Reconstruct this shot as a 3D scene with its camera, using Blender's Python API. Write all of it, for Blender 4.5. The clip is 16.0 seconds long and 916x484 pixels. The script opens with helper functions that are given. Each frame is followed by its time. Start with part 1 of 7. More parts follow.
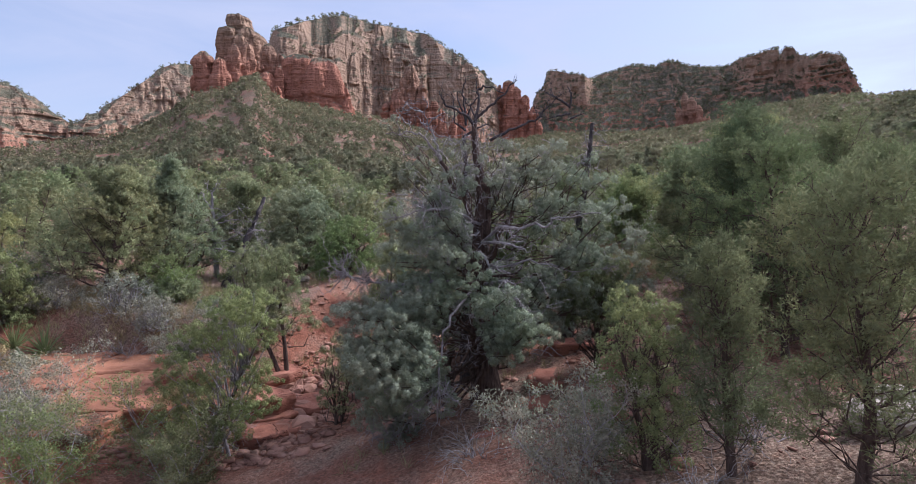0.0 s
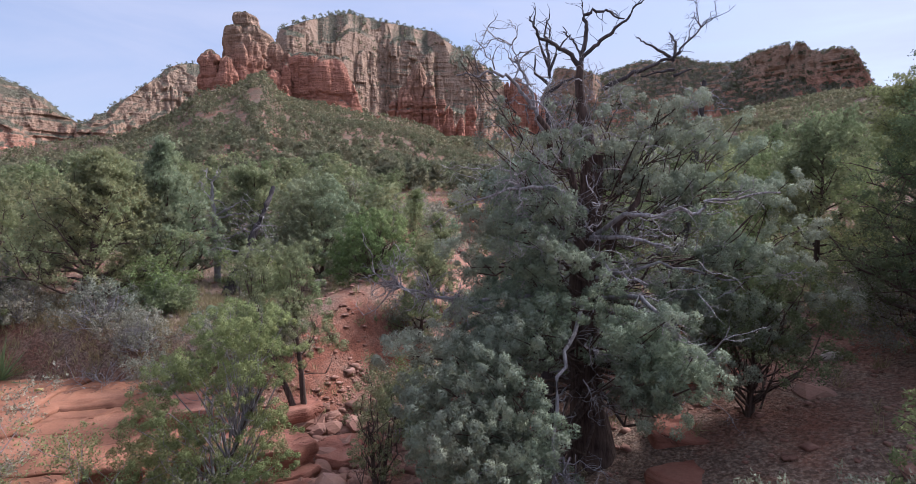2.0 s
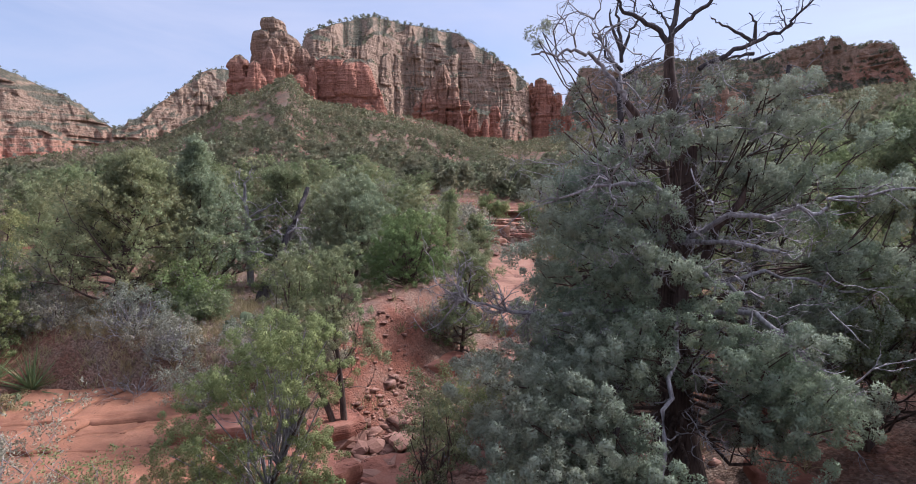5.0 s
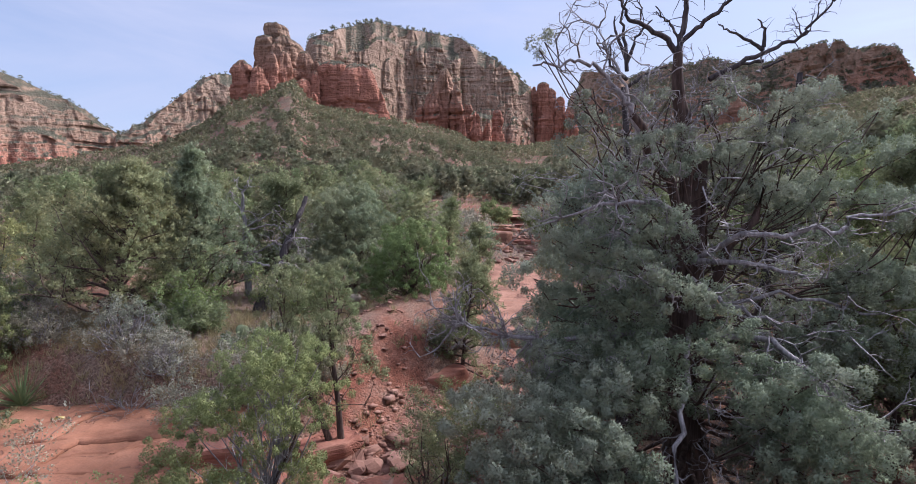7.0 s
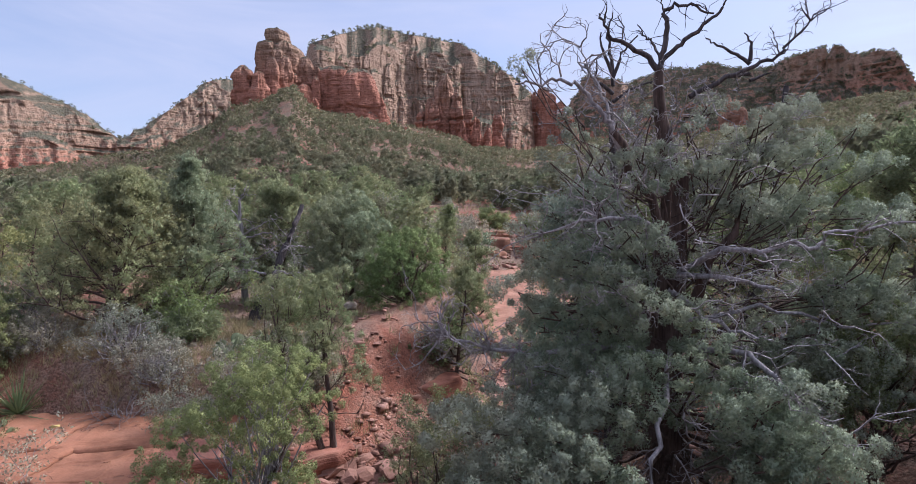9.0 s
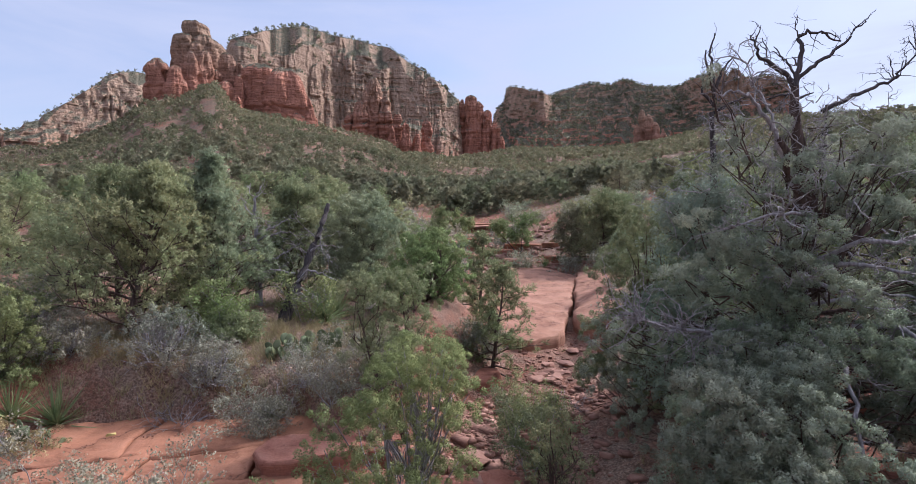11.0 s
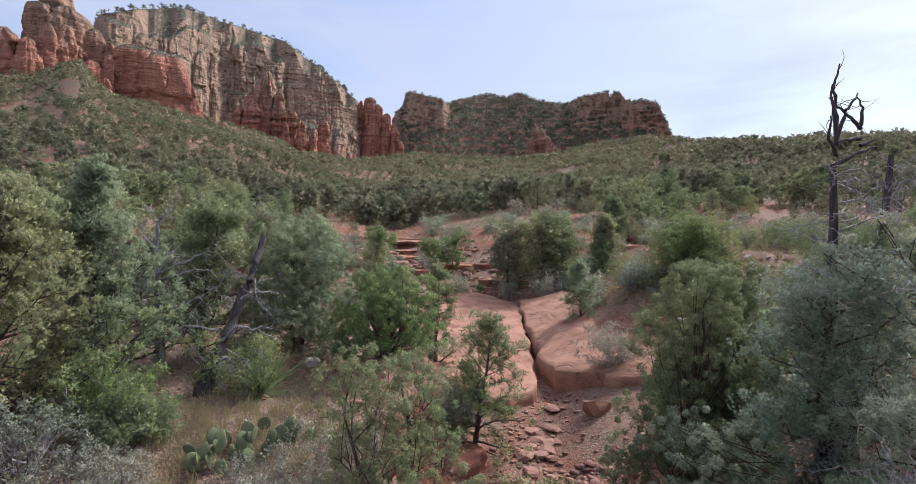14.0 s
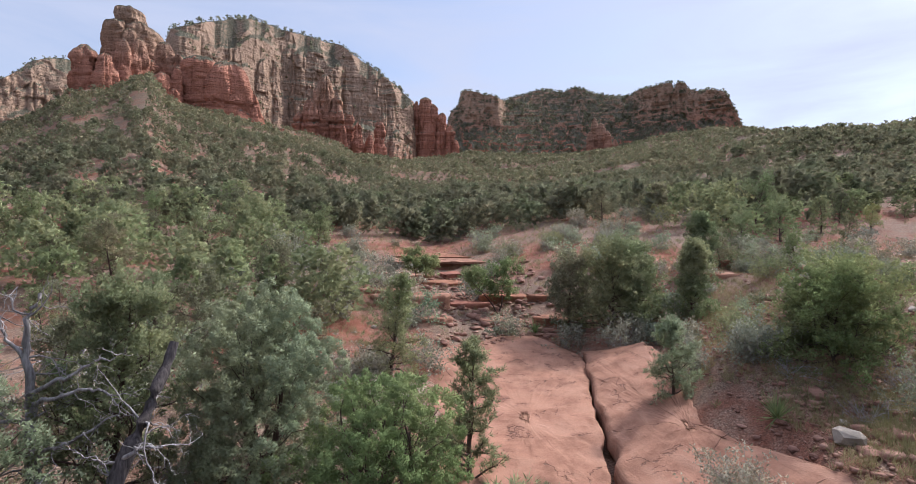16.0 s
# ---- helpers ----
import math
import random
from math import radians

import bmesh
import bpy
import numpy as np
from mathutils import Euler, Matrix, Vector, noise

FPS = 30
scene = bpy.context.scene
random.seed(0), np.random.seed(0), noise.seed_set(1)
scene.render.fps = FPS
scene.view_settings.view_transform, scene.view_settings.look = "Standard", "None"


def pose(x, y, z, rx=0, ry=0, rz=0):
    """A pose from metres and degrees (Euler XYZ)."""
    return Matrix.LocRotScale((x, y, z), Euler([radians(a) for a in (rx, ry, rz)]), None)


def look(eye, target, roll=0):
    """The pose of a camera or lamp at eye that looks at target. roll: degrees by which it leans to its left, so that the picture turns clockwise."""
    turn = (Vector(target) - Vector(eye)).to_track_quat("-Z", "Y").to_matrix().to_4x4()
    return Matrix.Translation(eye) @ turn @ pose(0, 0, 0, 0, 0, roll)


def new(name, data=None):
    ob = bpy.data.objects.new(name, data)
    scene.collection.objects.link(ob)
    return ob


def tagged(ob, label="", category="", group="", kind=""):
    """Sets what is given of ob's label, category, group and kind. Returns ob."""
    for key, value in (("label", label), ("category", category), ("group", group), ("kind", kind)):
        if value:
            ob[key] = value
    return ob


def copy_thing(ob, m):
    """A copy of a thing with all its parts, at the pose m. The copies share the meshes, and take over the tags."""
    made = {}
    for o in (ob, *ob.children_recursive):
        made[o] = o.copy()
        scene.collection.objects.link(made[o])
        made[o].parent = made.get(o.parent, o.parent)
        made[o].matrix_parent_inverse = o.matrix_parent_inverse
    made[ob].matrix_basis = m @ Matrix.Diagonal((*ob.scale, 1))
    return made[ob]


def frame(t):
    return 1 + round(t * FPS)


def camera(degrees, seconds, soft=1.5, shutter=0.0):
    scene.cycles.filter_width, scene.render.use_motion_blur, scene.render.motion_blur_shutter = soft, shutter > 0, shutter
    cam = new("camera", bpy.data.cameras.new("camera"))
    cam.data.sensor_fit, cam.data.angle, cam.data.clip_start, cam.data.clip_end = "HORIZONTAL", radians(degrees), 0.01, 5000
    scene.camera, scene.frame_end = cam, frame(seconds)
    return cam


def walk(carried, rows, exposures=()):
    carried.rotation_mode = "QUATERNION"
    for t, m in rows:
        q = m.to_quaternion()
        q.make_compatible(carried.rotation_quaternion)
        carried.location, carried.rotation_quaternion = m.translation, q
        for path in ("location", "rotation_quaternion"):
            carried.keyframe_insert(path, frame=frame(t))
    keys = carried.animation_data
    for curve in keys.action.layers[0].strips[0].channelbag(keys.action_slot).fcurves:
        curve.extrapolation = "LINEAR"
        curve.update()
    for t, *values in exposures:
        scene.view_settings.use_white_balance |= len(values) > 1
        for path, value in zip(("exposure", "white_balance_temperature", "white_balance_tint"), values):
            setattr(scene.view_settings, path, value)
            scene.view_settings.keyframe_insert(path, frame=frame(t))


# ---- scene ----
cam = camera(82.4, 16.0, soft=0.3)
PATH = [
    (0, (0.006, 0.185, 3.581), (0.004, 2.182, 3.473), -0.0),
    (0.5, (-0.164, 0.785, 3.536), (-0.177, 2.782, 3.426), -0.1),
    (1, (-0.258, 1.479, 3.512), (-0.262, 3.476, 3.4), -0.0),
    (1.5, (-0.709, 2.247, 3.421), (-0.717, 4.244, 3.309), -0.1),
    (2, (-1.06, 2.912, 3.395), (-1.087, 4.909, 3.282), -0.2),
    (2.5, (-1.222, 3.281, 3.395), (-1.265, 5.278, 3.282), -0.1),
    (3, (-1.259, 3.449, 3.392), (-1.307, 5.446, 3.281), -0.2),
    (3.5, (-1.254, 3.48, 3.391), (-1.347, 5.475, 3.281), -0.4),
    (4, (-1.261, 3.529, 3.377), (-1.387, 5.522, 3.267), -0.4),
    (4.2, (-1.382, 3.54, 3.379), (-1.494, 5.533, 3.267), -0.4),
    (6.3, (-1.589, 3.859, 3.459), (-1.718, 5.852, 3.363), -0.4),
    (6.5, (-1.583, 3.876, 3.477), (-1.709, 5.87, 3.381), -0.4),
    (7, (-1.51, 3.904, 3.528), (-1.638, 5.898, 3.436), -0.5),
    (7.5, (-1.442, 3.904, 3.567), (-1.572, 5.898, 3.479), -0.5),
    (8, (-1.336, 3.901, 3.6), (-1.47, 5.895, 3.516), -0.4),
    (8.5, (-1.248, 3.894, 3.629), (-1.379, 5.888, 3.551), -0.4),
    (9, (-1.36, 3.826, 3.623), (-1.49, 5.821, 3.548), -0.5),
    (9.5, (-1.768, 3.75, 3.584), (-1.886, 5.746, 3.515), -0.3),
    (9.7, (-2.024, 3.707, 3.562), (-2.123, 5.703, 3.493), -0.3),
    (11.8, (-4.91, 3.424, 3.504), (-4.616, 5.401, 3.459), 0.9),
    (12, (-5.057, 3.484, 3.561), (-4.744, 5.459, 3.516), 1.2),
    (12.5, (-5.283, 3.894, 3.736), (-4.925, 5.861, 3.695), 1.3),
    (13, (-5.427, 4.493, 3.856), (-4.968, 6.44, 3.822), 1.4),
    (13.5, (-5.473, 5.245, 4.019), (-4.934, 7.171, 3.986), 1.5),
    (14, (-5.371, 6.117, 4.249), (-4.822, 8.04, 4.216), 1.4),
    (14.5, (-5.134, 7.11, 4.454), (-4.547, 9.022, 4.42), 1.2),
    (15, (-4.787, 8.202, 4.744), (-4.227, 10.122, 4.706), 1.0),
    (15.5, (-4.374, 9.239, 5.113), (-3.89, 11.179, 5.072), 0.8),
    (16, (-3.916, 10.217, 5.511), (-3.579, 12.187, 5.465), 0.8),
]
walk(cam, [(t, look(eye, target, roll)) for t, eye, target, roll in PATH],
     exposures=[(0, 0.37, 5660, 19), (9.7, 0.38, 5690, 20), (12.5, 0.39, 5790, 16), (16, 0.38, 5900, 15)])

# ---- world, sun, exposure ----
SUN_AZ, SUN_EL = 61.0, 44.0          # degrees to the right of +y, and above the horizon


def build_world():
    w = bpy.data.worlds.new("sky")
    scene.world = w
    w.use_nodes = True
    nt = w.node_tree
    nt.nodes.clear()
    out = nt.nodes.new("ShaderNodeOutputWorld")
    bg = nt.nodes.new("ShaderNodeBackground")
    sky = nt.nodes.new("ShaderNodeTexSky")
    sky.sky_type = "NISHITA"
    sky.sun_disc = False
    sky.sun_elevation = radians(SUN_EL)
    sky.sun_rotation = radians(SUN_AZ)
    sky.air_density, sky.dust_density, sky.ozone_density = 1.0, 1.3, 1.0
    # thin high cloud, streaked along one direction
    geo = nt.nodes.new("ShaderNodeTexCoord")
    mp = nt.nodes.new("ShaderNodeMapping")
    mp.inputs["Rotation"].default_value = (0, radians(8), radians(20))
    mp.inputs["Scale"].default_value = (1.0, 1.4, 5.0)
    n1 = nt.nodes.new("ShaderNodeTexNoise")
    n1.inputs["Scale"].default_value = 1.6
    n1.inputs["Detail"].default_value = 7
    n1.inputs["Roughness"].default_value = 0.55
    n1.inputs["Distortion"].default_value = 0.5
    ramp = nt.nodes.new("ShaderNodeValToRGB")
    ramp.color_ramp.elements[0].position, ramp.color_ramp.elements[1].position = 0.36, 0.66
    ramp.color_ramp.elements[0].color = (0.42, 0.42, 0.42, 1)
    ramp.color_ramp.elements[1].color = (0.92, 0.92, 0.92, 1)
    mix = nt.nodes.new("ShaderNodeMixRGB")
    # the veil of cloud brightens towards the sun
    dot = nt.nodes.new("ShaderNodeVectorMath")
    dot.operation = "DOT_PRODUCT"
    dot.inputs[1].default_value = (math.sin(radians(SUN_AZ)) * math.cos(radians(SUN_EL)), math.cos(radians(SUN_AZ)) * math.cos(radians(SUN_EL)), math.sin(radians(SUN_EL)))
    glow = nt.nodes.new("ShaderNodeValToRGB")
    glow.color_ramp.interpolation = "EASE"
    glow.color_ramp.elements[0].position, glow.color_ramp.elements[1].position = 0.93, 1.0
    glow.color_ramp.elements[0].color = (0.138, 0.145, 0.167, 1)
    glow.color_ramp.elements[1].color = (2.6, 2.55, 2.45, 1)
    veil = nt.nodes.new("ShaderNodeMixRGB")
    veil.blend_type = "MULTIPLY"
    veil.inputs["Fac"].default_value = 1.0
    # and is made brighter overhead, out of view, as added fill for the shadows
    part_z = nt.nodes.new("ShaderNodeSeparateXYZ")
    zenith = nt.nodes.new("ShaderNodeValToRGB")
    zenith.color_ramp.elements[0].position, zenith.color_ramp.elements[1].position = 0.42, 0.95
    zenith.color_ramp.elements[0].color = (30.0, 30.0, 30.0, 1)
    zenith.color_ramp.elements[1].color = (60.0, 60.0, 60.0, 1)
    link = nt.links.new
    link(geo.outputs["Generated"], part_z.inputs[0])
    link(part_z.outputs["Z"], zenith.inputs["Fac"])
    link(zenith.outputs["Color"], veil.inputs["Color2"])
    link(geo.outputs["Generated"], dot.inputs[0])
    link(dot.outputs["Value"], glow.inputs["Fac"])
    link(glow.outputs["Color"], veil.inputs["Color1"])
    link(veil.outputs["Color"], mix.inputs["Color2"])
    link(geo.outputs["Generated"], mp.inputs["Vector"])
    link(mp.outputs["Vector"], n1.inputs["Vector"])
    link(n1.outputs["Fac"], ramp.inputs["Fac"])
    link(ramp.outputs["Color"], mix.inputs["Fac"])
    link(sky.outputs["Color"], mix.inputs["Color1"])
    link(mix.outputs["Color"], bg.inputs["Color"])
    link(bg.outputs["Background"], out.inputs["Surface"])
    bg.inputs["Strength"].default_value = 0.126


build_world()
sun = new("sun", bpy.data.lights.new("sun", "SUN"))
sun.data.energy = 3.3
sun.data.angle = radians(3.0)
sun.data.color = (1.0, 0.95, 0.87)
sun.matrix_world = look((0, 0, 0), (-math.sin(radians(SUN_AZ)) * math.cos(radians(SUN_EL)), -math.cos(radians(SUN_AZ)) * math.cos(radians(SUN_EL)), -math.sin(radians(SUN_EL))))

# ---- smooth random fields ----
RNG = np.random.default_rng(7)
LATTICE = RNG.random((64, 64, 64))


def field(x, y, z=0.0, scale=1.0, seed=0):
    """Smooth noise from -1 to 1 on a lattice of the given size in metres."""
    x, y, z = np.broadcast_arrays(np.asarray(x, float) / scale + 17.3 * seed, np.asarray(y, float) / scale + 5.1 * seed, np.asarray(z, float) / scale + 9.7 * seed)
    out = 0
    fx, fy, fz = np.floor(x), np.floor(y), np.floor(z)
    ux, uy, uz = x - fx, y - fy, z - fz
    ux, uy, uz = (u * u * u * (u * (u * 6 - 15) + 10) for u in (ux, uy, uz))
    ix, iy, iz = fx.astype(int), fy.astype(int), fz.astype(int)
    for a in (0, 1):
        for b in (0, 1):
            for c in (0, 1):
                wgt = (ux if a else 1 - ux) * (uy if b else 1 - uy) * (uz if c else 1 - uz)
                out = out + wgt * LATTICE[(ix + a) % 64, (iy + b) % 64, (iz + c) % 64]
    return out * 2 - 1


def fbm(x, y, z=0.0, scale=1.0, octaves=4, seed=0, gain=0.5):
    total, amp = 0, 1.0
    for k in range(octaves):
        total = total + amp * field(x, y, z, scale / 2.03**k, seed + k * 3 + 1)
        amp *= gain
    return total


def smooth(a, b, v):
    u = np.clip((np.asarray(v, float) - a) / (b - a), 0, 1)
    return u * u * (3 - 2 * u)


# ---- the lie of the land ----
HUB = (-3.0, 5.0)                      # middle of the far country


def wash_line(y):
    return np.interp(y, (-10, 6, 10.6, 12.8, 14.8, 18.5, 22, 27, 30.4, 33, 40, 47, 60), (-6, -5, -4.1, -2.5, -1.5, 0.1, 1.3, 2.2, 1.9, 1, 0, 1, 2))


def wash_floor(y):
    return np.interp(y, (-10, 6, 10.6, 12.8, 14.8, 19.0, 20.6, 27, 30.4, 33, 36, 40, 47, 60), (-0.9, -0.75, -0.65, -0.4, -0.45, -0.45, 0.2, 0.7, 1.35, 2.1, 2.5, 2.9, 4.0, 5.2))


def skyline(az):
    """Rise of the country towards its crest, in degrees, and how far off the crest is."""
    rise = np.interp(az, (-180, -90, -60, -46, -41, -36.5, -33, -30.6, -28, -26.8, -25.5, -23.6, -21.6, -20.5, -19.4, -18.3, -17, -13.6, -10.5, -7, -3, -1.9, 4.3, 10.7, 17, 23, 29, 34.7, 37.5, 40, 44, 50, 60, 90, 180),
                     (2, 2, 3, 3.9, 4.7, 5.9, 6.9, 8.2, 9.9, 11.2, 11.8, 12.5, 13.9, 14.3, 12.9, 12.1, 11.8, 11.2, 10.6, 9.7, 8.6, 7.8, 7.7, 8.0, 7.9, 8.4, 9.2, 9.8, 9.8, 9.3, 9.3, 9.2, 8.2, 5, 2))
    far = np.interp(az, (-180, -60, -40, -31, -27, -9, 0, 6, 12, 35, 42, 60, 180), (300, 400, 370, 310, 284, 284, 320, 400, 430, 380, 240, 200, 300))
    return rise, far


def ground_z(x, y, rough=True):
    x, y = np.asarray(x, float), np.asarray(y, float)
    xw, zw = wash_line(y), wash_floor(y)
    left, right = np.maximum(xw - x, 0), np.maximum(x - xw, 0)
    bank = np.interp(y, (0, 9, 12, 15, 19, 24, 30, 40), (0.6, 0.65, 0.85, 1.5, 1.6, 0.65, 0.6, 0.3))
    edge = np.interp(y, (17, 19.5, 28, 31), (0.9, 2.9, 3.0, 1.5))
    z = zw + bank * smooth(edge, edge + 1.7, left) + 0.03 * np.minimum(left, 25)
    steep = np.interp(y, (0, 12, 17, 26, 33), (0.25, 0.25, 0.42, 0.40, 0.22))
    z = z + steep * np.minimum(np.maximum(right - 0.7, 0), 8.5) + 0.11 * np.maximum(right - 9.2, 0) * smooth(9, 12, right)
    # the stony bank stands against the upper edge of the slab
    z = z + 0.8 * np.interp(right, (1.5, 4.2, 7.0), (0, 1, 0)) * smooth(15.5, 17.5, y) * smooth(25.5, 22, y)
    # the bed is filled level with the pink slabs
    fill = np.interp(y, (13.5, 14.8, 16.4, 17.6, 19.0, 20.6, 27, 30.4, 33), (0, 0.2, 0.45, 0.62, 0.74, 0.30, 0.32, 0.15, 0))
    z = z + fill * smooth(4.4, 2.6, left) * smooth(3.6, 1.6, right)
    z = z + 0.6 * np.exp(-(((x - 2.7) / 1.5) ** 2) - ((y - 15.4) / 1.2) ** 2)
    # the cleft between the pink slabs
    z = z - 0.12 * np.exp(-((x - np.interp(y, (17.5, 19.6, 22.8, 26.9), (0.55, 0.83, 1.95, 3.3))) / 0.55) ** 2) * smooth(17.2, 18.6, y) * smooth(27, 25.5, y)
    # slick rock shelf beside the wash
    shelf = smooth(-11.5, -9.5, x) * smooth(-5.0, -6.2, x) * smooth(8.0, 9.2, y) * smooth(13.6, 12.6, y)
    z = z * (1 - shelf) + shelf * (-0.30 + 0.06 * (y - 11.5))
    r = np.hypot(x - HUB[0], y - HUB[1])
    az = np.degrees(np.arctan2(x - HUB[0], y - HUB[1]))
    rise, far = skyline(az)
    q = np.clip(r / far, 0, 1.25)
    away = 3.4 + np.minimum(r, far * 1.05) * np.tan(np.radians(rise)) * (0.40 + 0.60 * smooth(0, 1, np.minimum(q, 1.0)))
    away = away + fbm(x, y, 0, 60, 3, 4) * 3.0 * smooth(60, 200, r) + fbm(x, y, 0, 18, 2, 5) * 0.8 * smooth(40, 90, r)
    t = smooth(38, 75, r)
    front = smooth(-2, 6, y + 0.3 * np.abs(x))
    z = z * (1 - t) + away * t
    z = z * front + (1 - front) * (np.minimum(z, 0.5) * (1 - t) + away * t)
    if rough:
        near = smooth(60, 20, r)
        z = z + near * (0.10 * fbm(x, y, 0, 1.7, 3, 11) + 0.02 * field(x, y, 0, 0.22, 12) + 0.012 * field(x, y, 0, 0.1, 13)) * (1 - 0.75 * shelf)
    return z


def gz(x, y):
    return float(ground_z(x, y, False))


# ---- materials ----
def material(name):
    m = bpy.data.materials.new(name)
    m.use_nodes = True
    nt = m.node_tree
    nt.nodes.clear()
    out = nt.nodes.new("ShaderNodeOutputMaterial")
    return m, nt, out


def node(nt, kind, **inputs):
    n = nt.nodes.new(kind)
    for key, value in inputs.items():
        n.inputs[key.replace("_", " ")].default_value = value
    return n


def ramp_node(nt, fac, stops):
    r = nt.nodes.new("ShaderNodeValToRGB")
    el = r.color_ramp.elements
    while len(el) < len(stops):
        el.new(0.5)
    for e, (p, c) in zip(el, stops):
        e.position, e.color = p, (*c, 1)
    nt.links.new(fac, r.inputs["Fac"])
    return r.outputs["Color"]


def noise_node(nt, vec, scale, detail=4.0, rough=0.55, distort=0.0):
    n = node(nt, "ShaderNodeTexNoise", Scale=scale, Detail=detail, Roughness=rough, Distortion=distort)
    nt.links.new(vec, n.inputs["Vector"])
    return n.outputs["Fac"]


def mixed(nt, fac, a, b, kind="MIX"):
    n = nt.nodes.new("ShaderNodeMixRGB")
    n.blend_type = kind
    for sock, v in ((n.inputs["Fac"], fac), (n.inputs["Color1"], a), (n.inputs["Color2"], b)):
        if isinstance(v, (int, float)):
            sock.default_value = v
        elif isinstance(v, tuple):
            sock.default_value = (*v, 1)
        else:
            nt.links.new(v, sock)
    return n.outputs["Color"]


def mathed(nt, op, a, b=0.0):
    n = nt.nodes.new("ShaderNodeMath")
    n.operation = op
    for sock, v in zip(n.inputs, (a, b)):
        if isinstance(v, (int, float)):
            sock.default_value = v
        else:
            nt.links.new(v, sock)
    return n.outputs[0]


def place_node(nt):
    return nt.nodes.new("ShaderNodeNewGeometry").outputs["Position"]


def surface(nt, out, colour, rough=0.9, height=None, dist=0.02, strength=0.6, spec=0.2):
    p = node(nt, "ShaderNodeBsdfPrincipled", Roughness=rough)
    p.inputs["Specular IOR Level"].default_value = spec
    nt.links.new(colour, p.inputs["Base Color"])
    if height is not None:
        b = node(nt, "ShaderNodeBump", Distance=dist, Strength=strength)
        nt.links.new(height, b.inputs["Height"])
        nt.links.new(b.outputs["Normal"], p.inputs["Normal"])
    nt.links.new(p.outputs["BSDF"], out.inputs["Surface"])
    return p


def soil_material():
    m, nt, out = material("red_soil")
    pos = place_node(nt)
    big, mid, fine = noise_node(nt, pos, 0.16, 6, 0.6), noise_node(nt, pos, 1.6, 7, 0.65), noise_node(nt, pos, 24, 6, 0.7)
    base = ramp_node(nt, mid, [(0.25, (0.16, 0.063, 0.0395)), (0.5, (0.252, 0.105, 0.0672)), (0.8, (0.336, 0.168, 0.118))])
    litter = ramp_node(nt, fine, [(0.32, (0.10, 0.068, 0.05)), (0.5, (0.20, 0.145, 0.105)), (0.68, (0.34, 0.275, 0.215))])
    spread = mathed(nt, "ADD", mathed(nt, "MULTIPLY", big, 0.7), mathed(nt, "MULTIPLY", mid, 0.3))
    cover = ramp_node(nt, spread, [(0.41, (0, 0, 0)), (0.55, (0.88, 0.88, 0.88))])
    col = mixed(nt, cover, base, litter)
    # dry grass and low scrub over the slopes of the valley
    at = nt.nodes.new("ShaderNodeAttribute")
    at.attribute_name = "turf"
    patch = noise_node(nt, pos, 0.09, 6, 0.7)
    turf = ramp_node(nt, noise_node(nt, pos, 0.7, 6, 0.7), [(0.3, (0.07, 0.058, 0.036)), (0.5, (0.13, 0.10, 0.062)), (0.7, (0.20, 0.135, 0.09))])
    col = mixed(nt, mathed(nt, "MULTIPLY", at.outputs["Fac"], ramp_node(nt, patch, [(0.40, (0.86, 0.86, 0.86)), (0.60, (0.25, 0.25, 0.25))])), col, turf)
    # gravel: cells of their own tone
    vor = node(nt, "ShaderNodeTexVoronoi", Scale=26.0)
    nt.links.new(pos, vor.inputs["Vector"])
    grey = nt.nodes.new("ShaderNodeSeparateXYZ")
    nt.links.new(vor.outputs["Color"], grey.inputs[0])
    col = mixed(nt, 0.55, col, ramp_node(nt, grey.outputs["X"], [(0.0, (0.378, 0.353, 0.336)), (0.5, (0.95, 0.95, 0.95)), (1.0, (1.35, 1.25, 1.2))]), "MULTIPLY")
    col = mixed(nt, 0.4, col, ramp_node(nt, fine, [(0.3, (0.4, 0.4, 0.4)), (0.7, (1.1, 1.1, 1.1))]), "MULTIPLY")
    h = mathed(nt, "SUBTRACT", fine, mathed(nt, "MULTIPLY", vor.outputs["Distance"], 0.6))
    surface(nt, out, col, 0.95, h, 0.035, 0.8, 0.1)
    return m


def ramp_value(nt, fac, a, b):
    return ramp_node(nt, fac, [(a, (0, 0, 0)), (b, (1, 1, 1))])


